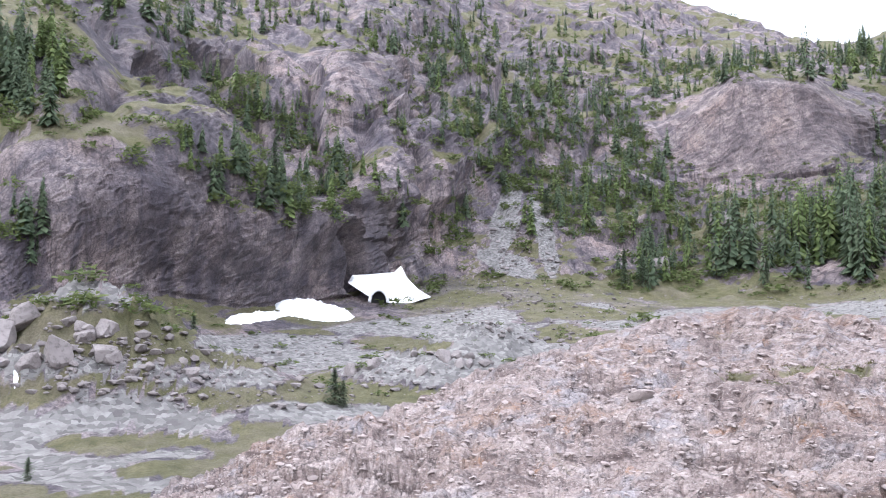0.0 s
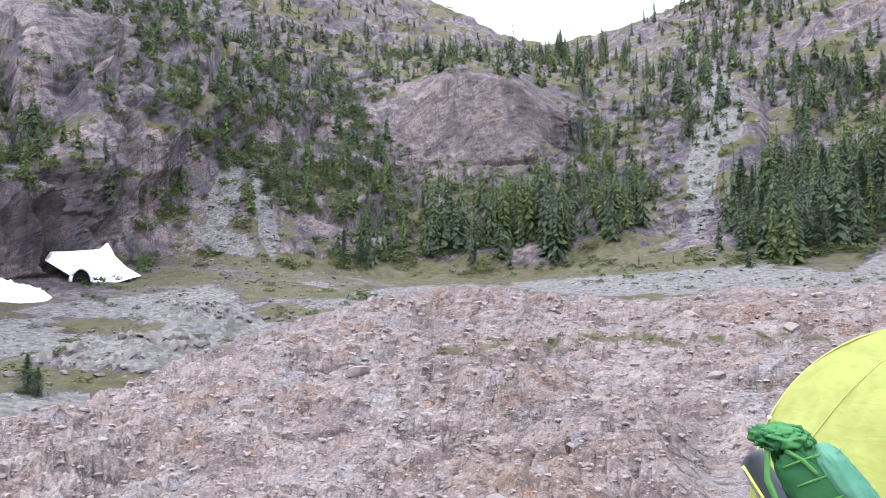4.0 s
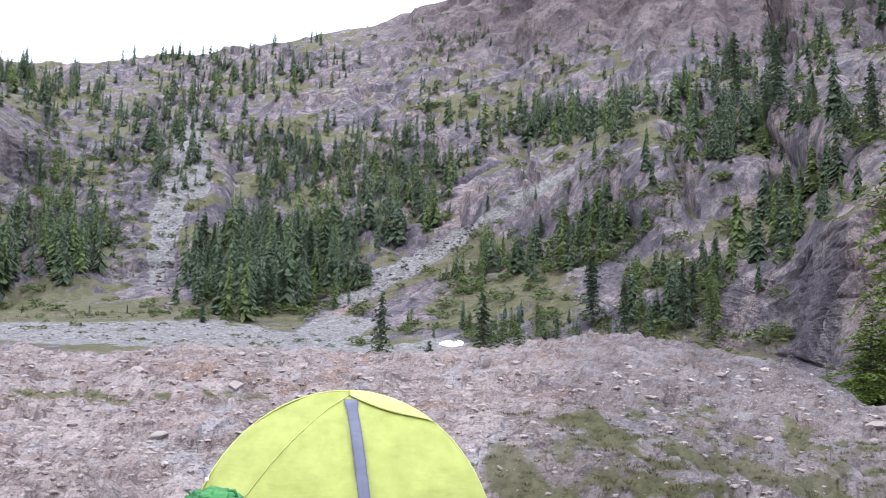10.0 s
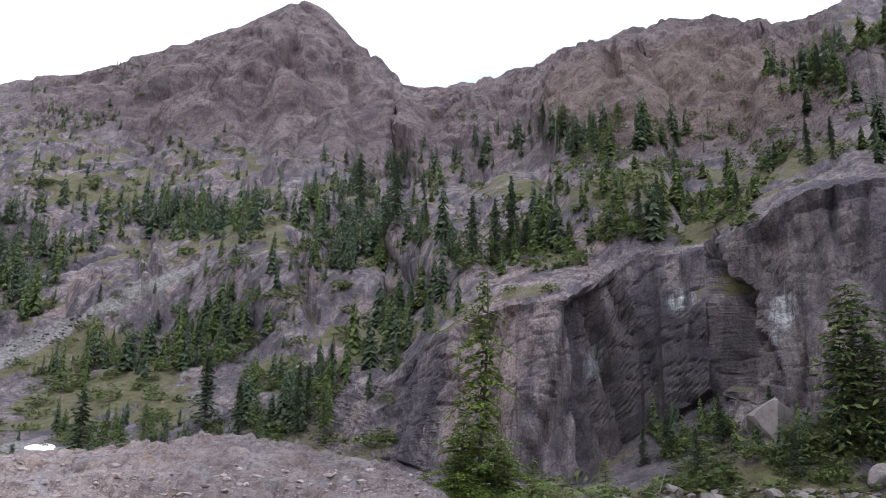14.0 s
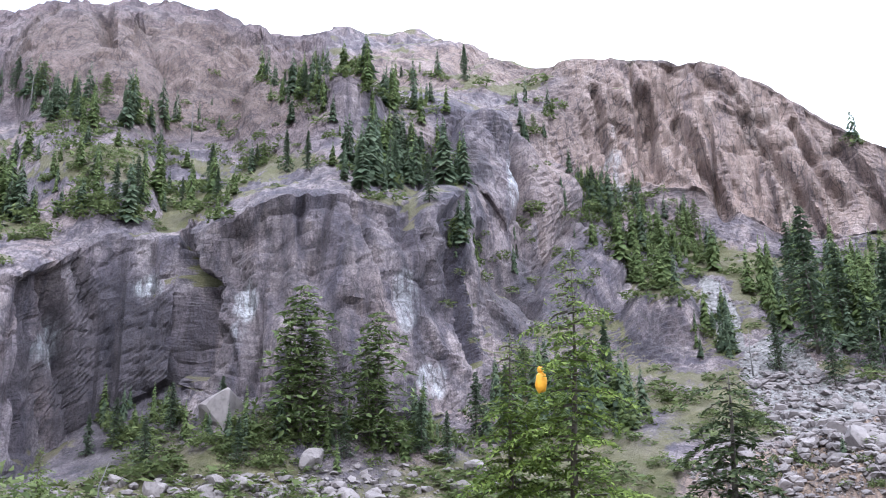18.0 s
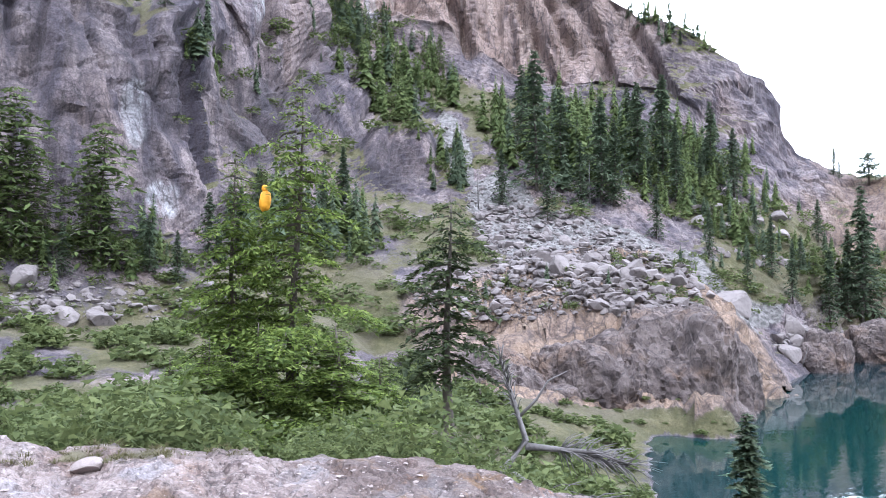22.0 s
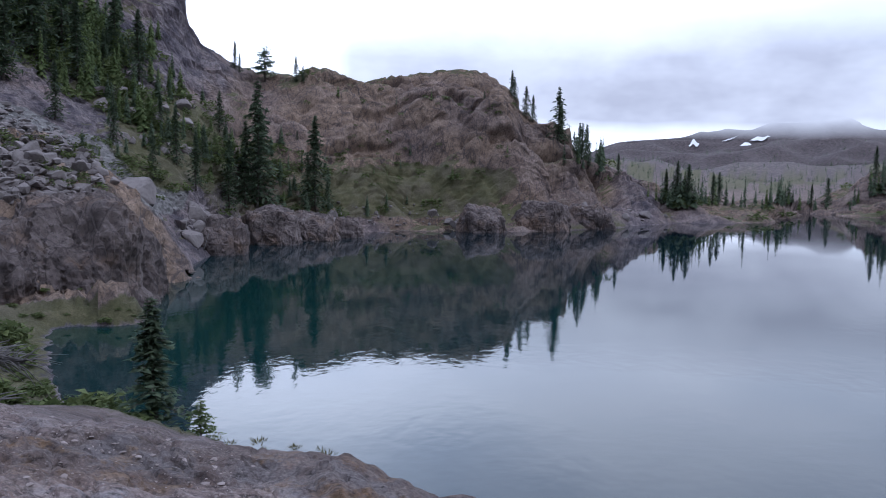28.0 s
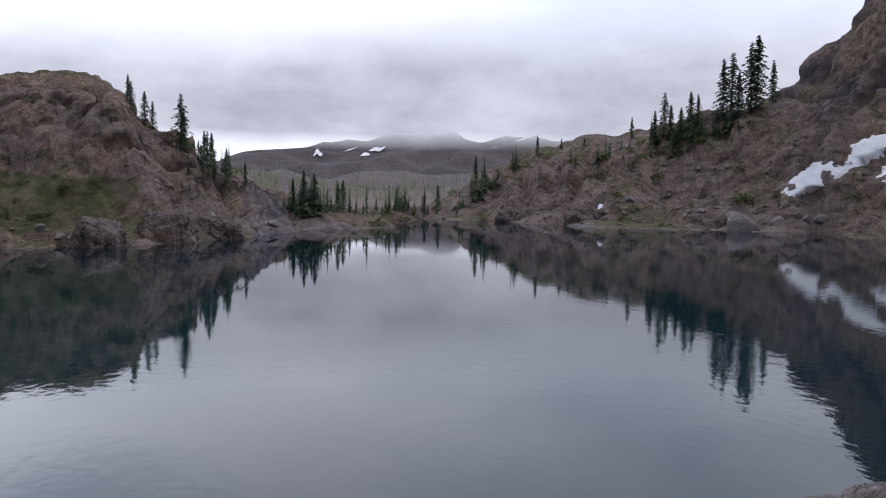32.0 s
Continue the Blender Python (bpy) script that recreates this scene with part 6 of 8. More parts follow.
# ---- boulders ----
def boulder_mesh(name, seed, material, cuts=14, detail=3, squash=0.75):
    """A weathered block about 1 across: a ball cut by random planes and roughened."""
    rnd = np.random.RandomState(seed)
    bm = bmesh.new()
    bmesh.ops.create_icosphere(bm, subdivisions=detail, radius=0.62)
    v = np.array([q.co[:] for q in bm.verts])
    f = np.array([[q.index for q in t.verts] for t in bm.faces])
    bm.free()
    for _ in range(cuts):
        n = rnd.randn(3)
        n /= np.linalg.norm(n)
        over = v @ n - (0.26 + 0.17 * rnd.rand())
        v -= np.outer(np.maximum(over, 0), n) * 0.97
    v *= np.array([1, 0.72 + 0.4 * rnd.rand(), squash * (0.8 + 0.3 * rnd.rand())])
    if detail > 1:
        k = v / (np.linalg.norm(v, axis=1, keepdims=True) + 1e-9)
        v += k * (0.02 * ridged(v * 3.0 + seed) + 0.012 * gnoise(v * 9.0 + seed))[:, None]
    return v, f, (mesh_from(name, v, f, material, False) if material else None)


GREY_BOULDERS = [boulder_mesh("boulder", 200 + s, BOULDER)[2] for s in range(7)]
PINK_ROCKS = [boulder_mesh("rock", 220 + s, PINKROCK, 8, 3, 0.6)[2] for s in range(6)]
CHIPS = [boulder_mesh("chip", 240 + s, None, 6, 1, 0.6)[:2] for s in range(8)]


def set_rock(meshes, name, label, place, size, group, sink=0.22):
    ob = new(name, meshes[rng.randint(len(meshes))])
    ob.matrix_basis = Matrix.Translation(Vector(place) + Vector((0, 0, size * (0.27 - sink)))) @ Euler((rng.uniform(-0.3, 0.3), rng.uniform(-0.3, 0.3), 6.28 * rng.rand())).to_matrix().to_4x4() @ Matrix.Diagonal((size, size, size, 1))
    return tagged(ob, label, "boulder", group)


def rockfall(az, el, da, de, n, smin, smax, tilt=0.0, group="boulders of the rockfall", rmin=24.0):
    c, s = math.cos(radians(tilt)), math.sin(radians(tilt))
    for _ in range(n):
        q = rng.uniform(-1, 1, 2)
        if q @ q > 1:
            continue
        a, e = az + q[0] * da * c - q[1] * de * s, el + q[0] * da * s + q[1] * de * c
        p, nz = at_angle(a, e, rmin)
        if p is not None and p.z > LAKE - 0.3:
            set_rock(GREY_BOULDERS, "boulder", "pale grey angular boulder lying in the rockfall", p, smin + (smax - smin) * rng.rand() ** 2.5, group)


rockfall(147, 0.2, 6, 1.7, 40, 0.8, 2.8, -16)
rockfall(138.5, -0.6, 6.5, 1.9, 30, 0.7, 2.2, 4)
rockfall(142, 0.6, 6, 2.2, 30, 0.8, 2.4, -20)
rockfall(152.8, 3.4, 3.6, 2.2, 44, 1.0, 3.4, -28)
rockfall(157, -3.6, 3, 1.2, 34, 0.8, 3.0, 0)
rockfall(100, -1.5, 9, 1.0, 36, 0.8, 3.0, -3, "boulders under the buttress")
rockfall(112, -1.5, 8, 1.0, 20, 0.8, 2.6, 0, "boulders under the buttress")
rockfall(-25.5, -1.2, 4, 2.2, 26, 1.0, 4.2, -8, "blocks below the great wall", 40)
rockfall(-20, -2.6, 8, 0.8, 26, 0.4, 1.6, 0, "blocks below the great wall", 40)
rockfall(-3, -2.6, 6, 0.7, 18, 0.6, 2.2, 0, "blocks in the meadow", 40)
rockfall(168, -3.2, 7, 0.5, 22, 0.8, 3.0, 0, "shore rocks")
rockfall(183, -2.6, 5, 0.4, 14, 1, 3, -3, "shore rocks")
rockfall(214, -1.9, 8, 0.6, 36, 1.0, 4.2, 0, "shore rocks")
rockfall(215, 1.5, 8, 1.6, 24, 0.8, 3.0, 15, "far bank boulders")
# the marked ones: a squared block behind the knoll, the leaning slab below the buttress, the block on the far shore
for az, r, size, tilt in [(64.2, 62, 3.6, 0.1), (61.6, 64, 3.0, 0.5), (100.6, 76, 5.0, 0.6), (148.2, 92, 4.6, 0.2), (152.2, 96, 4.4, 0.1), (155.4, 99, 3.0, 0.3), (216.4, 216, 9.0, 0.1), (46, 90, 2.2, 0), (38, 78, 1.4, 0), (36.8, 78, 1.1, 0), (13.6, 172, 6.5, 0), (17.5, 190, 7.5, 0), (106.6, 70, 2.8, 0.4)]:
    set_rock(GREY_BOULDERS, "boulder", "large pale grey block resting on the slope", at_range(az, r), size, "large single blocks", 0.12)

def whaleback(az, r, wide, deep, top, seed, label, lean=0.0):
    """An ice-worn rock hump, half sunk in the ground: grooves run down its flanks."""
    bm = bmesh.new()
    bmesh.ops.create_icosphere(bm, subdivisions=6, radius=1.0)
    v = np.array([q.co[:] for q in bm.verts])
    f = np.array([[q.index for q in t.verts] for t in bm.faces])
    bm.free()
    base = LAKE - 1.0
    high = EYE + r * math.tan(radians(top)) - base
    n = v.copy()
    v = np.sign(v) * np.abs(v) ** (0.8 if wide > 5.5 else 0.62)
    v *= 1 + 0.22 * gnoise(n * 1.7 + 3.1 * seed)[:, None]
    v[:, 0] += lean * v[:, 2]
    v *= np.array([wide, deep, high])
    turn = np.arctan2(n[:, 1], n[:, 0])
    flank = np.stack([turn * 4.0, n[:, 2] * 0.9 + 0.5 * turn, 0 * turn + seed], -1)
    f1, f2, rid, off = cells(v * np.array([0.28, 0.28, 0.2]) + seed + 30.0, seed)
    g1, g2, gid, goff = cells(v * np.array([1.1, 1.1, 0.7]) + seed + 30.0, seed + 3)
    relief = 0.8 * bulges(f1, f2, rid, off) + 0.22 * blocks(g1, g2, gid, goff) + 0.4 * joint(gnoise(flank * 1.6), 0.14) * step(4.5, 6, wide) + 0.25 * ridged(v * 0.6 + seed) + 0.1 * ridged(v * 1.7 + seed)
    v += n * relief[:, None] * min(1.0, high / 5.0)
    a = radians(az)
    c, s = math.cos(-a), math.sin(-a)
    w = np.stack([v[:, 0] * c - v[:, 1] * s, v[:, 0] * s + v[:, 1] * c, v[:, 2]], -1) + spot(az, r, base)
    return tagged(new("rock_hump", mesh_from("rock_hump", w, f, WHALEBACK, False)), label, "rock", "rock humps by the lake")


whaleback(148.6, 71, 6.0, 9.5, -2.1, 2, "large violet brown ice-worn rock hump by the lake", -0.1)
whaleback(142.9, 69, 6.5, 9, -3.7, 5, "low brown ice-worn rock hump behind the meadow", 0.15)
whaleback(137.2, 66, 6.5, 8, -4.7, 7, "low brown ice-worn rock hump behind the meadow")
for az, r, wide, deep, top in [(157.4, 103, 2.6, 3, -3.2), (160.4, 118, 4.0, 4, -2.6), (163.2, 124, 3.4, 3, -3.0), (165.4, 130, 2.6, 3, -3.2), (174.6, 146, 4.0, 4, -2.4), (178.6, 154, 5.0, 5, -1.9), (181.8, 164, 5.0, 5, -2.0), (206.5, 232, 6.0, 5, -1.5), (202.0, 250, 7.0, 5, -1.4)]:
    whaleback(az, r, wide, deep, top, int(az) % 11, "rounded dark brown shore rock at the water's edge")

talus = Joined()


def stones(az, el, da, de, n, smin, smax, tilt=0.0, rmin=24.0):
    c, s = math.cos(radians(tilt)), math.sin(radians(tilt))
    for _ in range(n):
        q = rng.uniform(-1, 1, 2)
        if q @ q > 1:
            continue
        p, nz = at_angle(az + q[0] * da * c - q[1] * de * s, el + q[0] * da * s + q[1] * de * c, rmin)
        if p is None or p.z < LAKE - 0.2:
            continue
        v, f = CHIPS[rng.randint(8)]
        k = smin + (smax - smin) * rng.rand() ** 5
        talus.add(v, f, p + Vector((0, 0, 0.1 * k)), (k, k * (0.65 + 0.45 * rng.rand()), k * (0.6 + 0.5 * rng.rand())), 6.28 * rng.rand())


stones(142.5, 1.4, 8, 2.8, 3000, 0.25, 1.7, -20)
stones(139, -0.4, 8, 2.2, 1500, 0.25, 1.4, 4)
stones(137, 5, 2.4, 2.4, 300, 0.3, 1.0, -25)
stones(134, 9, 0.8, 2.5, 100, 0.3, 0.9)
stones(101, -1.6, 11, 1.1, 700, 0.25, 1.3)
stones(113, -1.2, 9, 1.3, 300, 0.25, 1.2)
stones(4, 4.6, 3, 3.6, 500, 0.3, 1.4)
stones(6, 1, 10, 2.2, 800, 0.3, 1.0, -8)
stones(35.5, 7, 1.1, 4.5, 260, 0.4, 1.6)
stones(52, 6.4, 6, 0.8, 420, 0.3, 1.4, 30)
stones(34, 1.4, 16, 0.9, 700, 0.2, 0.8)
stones(-14, -3, 14, 2.6, 900, 0.15, 0.9, 0, 36)
stones(-24, -0.5, 6, 2.4, 130, 0.3, 1.2, 0, 40)
stones(157, -3.8, 3, 1.2, 240, 0.3, 1.4)
stones(169, -2.9, 9, 0.9, 240, 0.2, 0.9)
stones(214, 0.2, 11, 2.2, 600, 0.3, 1.5, 8)
talus.make("talus_stones", BOULDER, "loose grey scree stones on slopes and flats", "scree")

# loose stones on the knoll
for _ in range(110):
    az, r = rng.uniform(-14, 100), 3.6 + 12 * rng.rand() ** 1.6
    if 34 < az < 61 and 3.9 < r < 7.4:
        continue
    set_rock(PINK_ROCKS, "rock", "small pinkish angular rock on the camp knoll", at_range(az, r), 0.07 + 0.2 * rng.rand() ** 2.5, "loose rocks on the knoll", 0.24)
for az, r, s in [(50.6, 5.45, 0.2), (61.2, 5.6, 0.16), (62.2, 5.2, 0.12), (63.4, 5.25, 0.15), (65.4, 4.9, 0.2), (46.6, 4.7, 0.17), (60.4, 5.1, 0.13), (44.6, 4.1, 0.16), (112.6, 6.6, 0.2)]:
    set_rock(PINK_ROCKS, "rock", "weathered pinkish rock beside the camp", at_range(az, r), s, "loose rocks by the tent", 0.2)
gravel = Joined()
for _ in range(26000):
    az, el = rng.uniform(-24, 162), -21.5 + 22 * rng.rand() ** 0.8
    p, nz = at_angle(az, el, 2.2)
    if p is None:
        continue
    r = math.hypot(p.x, p.y)
    if r > (22 if az < 82 else 7.2) or (az > 98 and rng.rand() < 0.4):
        continue
    if veg[np.argmin(np.abs(RR[:ring[1], column(az)] - r)), column(az)] > 0.3 and rng.rand() < 0.85:
        continue
    v, f = CHIPS[rng.randint(8)]
    k = r * (0.0018 + 0.0085 * rng.rand() ** 5)
    gravel.add(v, f, (p.x, p.y, p.z - 0.06 * k), (k * (1 + 0.9 * rng.rand()), k * (0.8 + 0.5 * rng.rand()), k * (0.7 + 0.5 * rng.rand())), 6.28 * rng.rand())
gravel.make("knoll_gravel", PINKROCK, "small pink and grey rock chips on the knoll", "gravel")

# ---- shrubs and heather ----
fine_bush = [bushy(80 + s, 480) for s in range(4)]
for v, f in fine_bush:
    # smaller leaves for bushes close by
    t = v.reshape(-1, 3, 3)
    m = t.mean(1, keepdims=True)
    v[:] = (m + (t - m) * 0.3).reshape(-1, 3)
near_brush, heather = Joined(), Joined()
for _ in range(170):
    az, r = rng.uniform(88, 141), 8.5 + 22 * rng.rand() ** 1.3
    p = at_range(az, r)
    if p.z < LAKE + 0.3:
        continue
    v, f = fine_bush[rng.randint(4)]
    k = 0.35 + 0.65 * rng.rand()
    near_brush.add(v, f, p - Vector((0, 0, 0.12 * k)), (k * 1.5, k * 1.5, k), 6.28 * rng.rand())
for az, r, k in [(110.5, 10, 1.0), (112.5, 10.5, 1.1), (114.5, 10, 1.0), (116.5, 11, 1.2), (126.5, 11.5, 1.0), (128.5, 12, 0.9), (131, 12, 0.8), (134, 12.5, 0.7), (108, 10.5, 0.9), (105, 11, 0.9), (102, 12, 1.0), (150, 26, 0.8), (147, 26, 0.9), (144, 26, 0.9), (155.5, 24, 0.7), (79, 24, 1.3), (86, 23, 1.6), (88, 21, 1.4), (76.5, 25, 1.4), (73.5, 27, 1.2), (91, 20, 1.3)]:
    v, f = fine_bush[rng.randint(4)]
    near_brush.add(v, f, at_range(az, r) - Vector((0, 0, 0.15)), (k * 1.7, k * 1.7, k), 6.28 * rng.rand())
for _ in range(420):
    az, r = rng.uniform(72, 152), 26 + 40 * rng.rand()
    p = at_range(az, r)
    if p.z < LAKE + 0.25 or (az > 132 and r > 52):
        continue
    v, f = MID_SHRUBS[rng.randint(5)]
    k = 0.4 + 0.9 * rng.rand()
    near_brush.add(v, f, p - Vector((0, 0, 0.1)), (k * 1.8, k * 1.8, k), 6.28 * rng.rand())
for _ in range(260):
    az, r = rng.uniform(-28, 62), 60 + 75 * rng.rand()
    p = at_range(az, r)
    v, f = FAR_SHRUBS[rng.randint(5)]
    k = 0.3 + 0.5 * rng.rand()
    near_brush.add(v, f, p - Vector((0, 0, 0.1)), (k * 2.4, k * 2.4, k), 6.28 * rng.rand())
for _ in range(330):
    az, r = rng.uniform(134, 152), 30 + 36 * rng.rand()
    p = at_range(az, r)
    if p.z < LAKE + 0.2 or p.z > LAKE + 2.2:
        continue
    v, f = MID_SHRUBS[rng.randint(5)]
    k = 0.15 + 0.45 * rng.rand() ** 2
    near_brush.add(v, f, p - Vector((0, 0, 0.05)), (k * 2.2, k * 2.2, k), 6.28 * rng.rand())
near_brush.make("shrubs", SHRUB, "leafy green shrubs behind the knoll's edge", "shrubs")
sprig_v = []
for k in range(40):
    a, t = 6.28 * rng.rand(), rng.uniform(0.1, 0.9)
    b = np.array([math.cos(a) * 0.6 * rng.rand(), math.sin(a) * 0.6 * rng.rand(), 0])
    e = b + np.array([math.cos(a) * t, math.sin(a) * t, 1 - 0.6 * t]) * (0.4 + 0.6 * rng.rand())
    w = np.array([-math.sin(a), math.cos(a), 0]) * 0.03
    m = (b + e) / 2
    sprig_v += [b, m - w, e, b, e, m + w]
sprig_v, sprig_f = np.array(sprig_v), np.arange(240).reshape(-1, 3)
for i in np.nonzero((veg > 0.3).ravel() & (near > 0.5).ravel() & (RR.ravel() > 3))[0][::3]:
    if rng.rand() < 0.75:
        p = XYZ.reshape(-1, 3)[i]
        k = 0.028 + 0.045 * rng.rand()
        heather.add(sprig_v, sprig_f, (p[0] + 0.05 * rng.randn(), p[1] + 0.05 * rng.randn(), p[2] - 0.004), (1.6 * k, 1.6 * k, k), 6.28 * rng.rand())
if heather.n:
    heather.make("heather", HEATH, "low olive heather tufts on the knoll", "heather")

# ---- old snow ----
def snow_field(az, el, da, de, tilt=0.0, thick=0.5, label="old white snow patch under the cliffs", rough=0.8, distant=False):
    x, y = AZG - az, EL - el
    c, s = math.cos(radians(tilt)), math.sin(radians(tilt))
    x, y = x * c + y * s, -x * s + y * c
    q = 1.15 - np.sqrt((x / da) ** 2 + (y / de) ** 2) - rough * (0.25 * fine + 0.2 * low)
    q *= (RIDX > ring[11] + 2) * (RIDX < ring[12] + 2) if distant else (1 - near) * (RIDX < ring[9])
    keep = q > 0
    if keep.sum() < 6:
        return None
    rise = thick * np.clip(q * 5, 0, 1) ** 0.6 - 0.12
    P = XYZ.copy()
    for _ in range(24):
        P = (P + np.roll(P, 2, 0) + np.roll(P, -2, 0) + np.roll(P, 2, 1) + np.roll(P, -2, 1)) / 5
    P = P + NRM * rise[..., None]
    cell = keep[:-1] | keep[1:]
    cell = cell | np.roll(cell, -1, 1)
    j, i = np.nonzero(cell)
    idx = np.arange(NR * NA).reshape(NR, NA)
    quads = np.stack([idx[j, i], idx[j, (i + 1) % NA], idx[j + 1, (i + 1) % NA], idx[j + 1, i]], -1)
    ids, inv = np.unique(quads, return_inverse=True)
    P = np.where(keep[..., None], P, XYZ - NRM * 0.3).reshape(-1, 3)
    ob = new("snow_patch", mesh_from("snow_patch", P[ids], inv.reshape(-1, 4), SNOW))
    return tagged(ob, label, "snow", "snow patches")




FOOT_AZ = np.arange(-8.6, 0.1, 0.2)
FOOT_R = np.array([min(math.hypot(q.x, q.y) for q in (at_angle(a, e)[0] for e in (1.6, 2.2, 2.8, 3.6, 4.2))) for a in FOOT_AZ])
FOOT_R = np.convolve(np.pad(FOOT_R, 4, mode="edge"), np.ones(9) / 9, "valid")


def snow_tongue(u, v):
    """The snow wedge banked against the cliff: steep at one end, peaked, then running out in a thin tail."""
    side = 2 * u - 1
    az = -4.55 + 2.8 * side
    low_el = np.interp(side, [-1, -0.5, 0, 0.5, 1], [2.9, 2.0, 1.55, 1.55, 1.95])
    top = np.interp(side, [-1, -0.9, -0.5, 0.1, 0.28, 0.45, 0.7, 1], [3.0, 3.45, 3.5, 3.65, 4.1, 3.2, 2.5, 2.0])
    el = low_el + (top - low_el) * v
    edge = min(1.0, 6 * min(u, 1 - u, 1 - v))
    r = np.interp(az, FOOT_AZ, FOOT_R) - 0.6 + 2.4 * v + 3.0 * (1 - edge) ** 2 + 0.5 * noise.noise(Vector((6 * u, 5 * v, 1.0)))
    return spot(az, r, EYE + r * math.tan(radians(el)))


NU, NV = 60, 24
tongue = [snow_tongue(i / NU, j / NV) for j in range(NV + 1) for i in range(NU + 1)]
tongue_f = [(j * (NU + 1) + i, j * (NU + 1) + i + 1, (j + 1) * (NU + 1) + i + 1, (j + 1) * (NU + 1) + i) for j in range(NV) for i in range(NU)]
tagged(new("snow_patch", mesh_from("snow_patch", tongue, tongue_f, SNOW)), "old white snow wedge with a melt tunnel under the cliff", "snow", "snow patches")
snow_field(-9.6, 0.95, 2.3, 0.5, -8, 0.7, rough=0.3)
snow_field(-13.4, 0.5, 1.9, 0.2, 8, 0.6, rough=0.3)
snow_field(-27.6, -3.3, 1.2, 0.12, 0, 0.3, "small white snow patch among the blocks")
snow_field(222, 1.4, 3.4, 0.6, 28, 0.7, rough=0.5, label="long white snow patch above the lake")
snow_field(225.6, 1.2, 1.2, 0.4, 24, 0.7, rough=0.5, label="long white snow patch above the lake")
snow_field(208.4, -1.2, 0.9, 0.2, 12, 0.5, "small white snow patch on the far shore")
snow_field(207.6, -1.9, 0.55, 0.16, 0, 0.5, "small white snow patch on the far shore")
snow_field(54.8, 1.2, 0.75, 0.17, 0, 0.2, "small white snow patch behind the knoll")
for az, r, w in [(184.6, 1800, 0.9), (186.2, 1830, 0.5), (188.4, 1800, 0.35), (190.6, 1820, 0.5), (191.6, 1780, 0.4), (192.4, 1800, 0.6), (200.5, 1800, 0.4), (202.6, 1840, 0.9)]:
    rows = [at_range(az + w * (q - 0.5) * 2, r + 16 * k * math.sin(math.pi * q) + 9 * noise.noise(Vector((az, q * 3, 0)))) + Vector((0, 0, 4)) for k in (0, 0.5, 1) for q in np.linspace(0, 1, 9)]
    faces = [(j * 9 + i, j * 9 + i + 1, (j + 1) * 9 + i + 1, (j + 1) * 9 + i) for j in range(2) for i in range(8)]
    tagged(new("snow_streak", mesh_from("snow_streak", [tuple(p) for p in rows], faces, SNOW)), "thin snow streak on the distant mountain", "snow", "snow streaks")


# ---- camp ----
FLY = cloth("yellow_tent_fly", (0.28, 0.31, 0.07), (0.36, 0.385, 0.10), 0.55)
FLY_TOP = cloth("pale_tent_cap", (0.42, 0.44, 0.13), (0.50, 0.52, 0.18), 0.55)
GREY_CLOTH = cloth("slate_grey_fabric", (0.10, 0.105, 0.15), (0.15, 0.155, 0.21), 0.7)
DARK_MESH = cloth("dark_inner_tent", (0.035, 0.036, 0.045), (0.06, 0.06, 0.075), 0.8)
LIME = plain("lime_pole_metal", (0.55, 0.56, 0.10), (0.68, 0.68, 0.17), 0.35, 0.3)
BLACK = plain("black_plastic", (0.015, 0.015, 0.018), (0.03, 0.03, 0.034), 0.45)
PACK = cloth("green_pack_fabric", (0.028, 0.13, 0.035), (0.06, 0.23, 0.065), 0.6)
PACK_TEAL = cloth("teal_pack_panel", (0.06, 0.21, 0.135), (0.12, 0.31, 0.20), 0.6)
PACK_DARK = cloth("dark_green_mesh", (0.02, 0.10, 0.035), (0.035, 0.15, 0.05), 0.7)
STRAP = plain("mint_webbing", (0.25, 0.52, 0.36), (0.36, 0.64, 0.46), 0.7)
GREEN_STRAP = plain("green_webbing", (0.07, 0.22, 0.05), (0.11, 0.30, 0.08), 0.7)
ORANGE = plain("orange_plastic", (0.72, 0.26, 0.06), (0.82, 0.33, 0.1), 0.4)
BAGCLOTH = cloth("orange_yellow_drybag", (0.75, 0.33, 0.02), (0.85, 0.42, 0.04), 0.45)
WHITE_PL = plain("milky_plastic", (0.62, 0.66, 0.72), (0.74, 0.77, 0.82), 0.35)
CLEAR_PL = plain("water_filled_plastic", (0.30, 0.35, 0.42), (0.40, 0.45, 0.52), 0.2)
RED = plain("red_plastic", (0.5, 0.04, 0.05), (0.62, 0.07, 0.08), 0.4)


def local_frame(az, r, z=None):
    """A pose on the ground at a bearing and a distance: x to the right, y away from the camp's middle, z up."""
    p = at_range(az, r)
    if z is not None:
        p.z = z
    return Matrix.Translation(p) @ Matrix.Rotation(-radians(az), 4, "Z")


def grid_mesh(name, fn, nu, nv, material, thickness=0.0):
    """A smooth sheet from fn(u, v), with u and v from 0 to 1."""
    V = [tuple(fn(i / nu, j / nv)) for j in range(nv + 1) for i in range(nu + 1)]
    F = [(j * (nu + 1) + i, j * (nu + 1) + i + 1, (j + 1) * (nu + 1) + i + 1, (j + 1) * (nu + 1) + i) for j in range(nv) for i in range(nu)]
    me = mesh_from(name, V, F, material)
    if thickness:
        bm = bmesh.new()
        bm.from_mesh(me)
        bmesh.ops.recalc_face_normals(bm, faces=bm.faces[:])
        bmesh.ops.solidify(bm, geom=bm.faces[:], thickness=thickness)
        bm.to_mesh(me)
        bm.free()
        me.polygons.foreach_set("use_smooth", [True] * len(me.polygons))
    return me


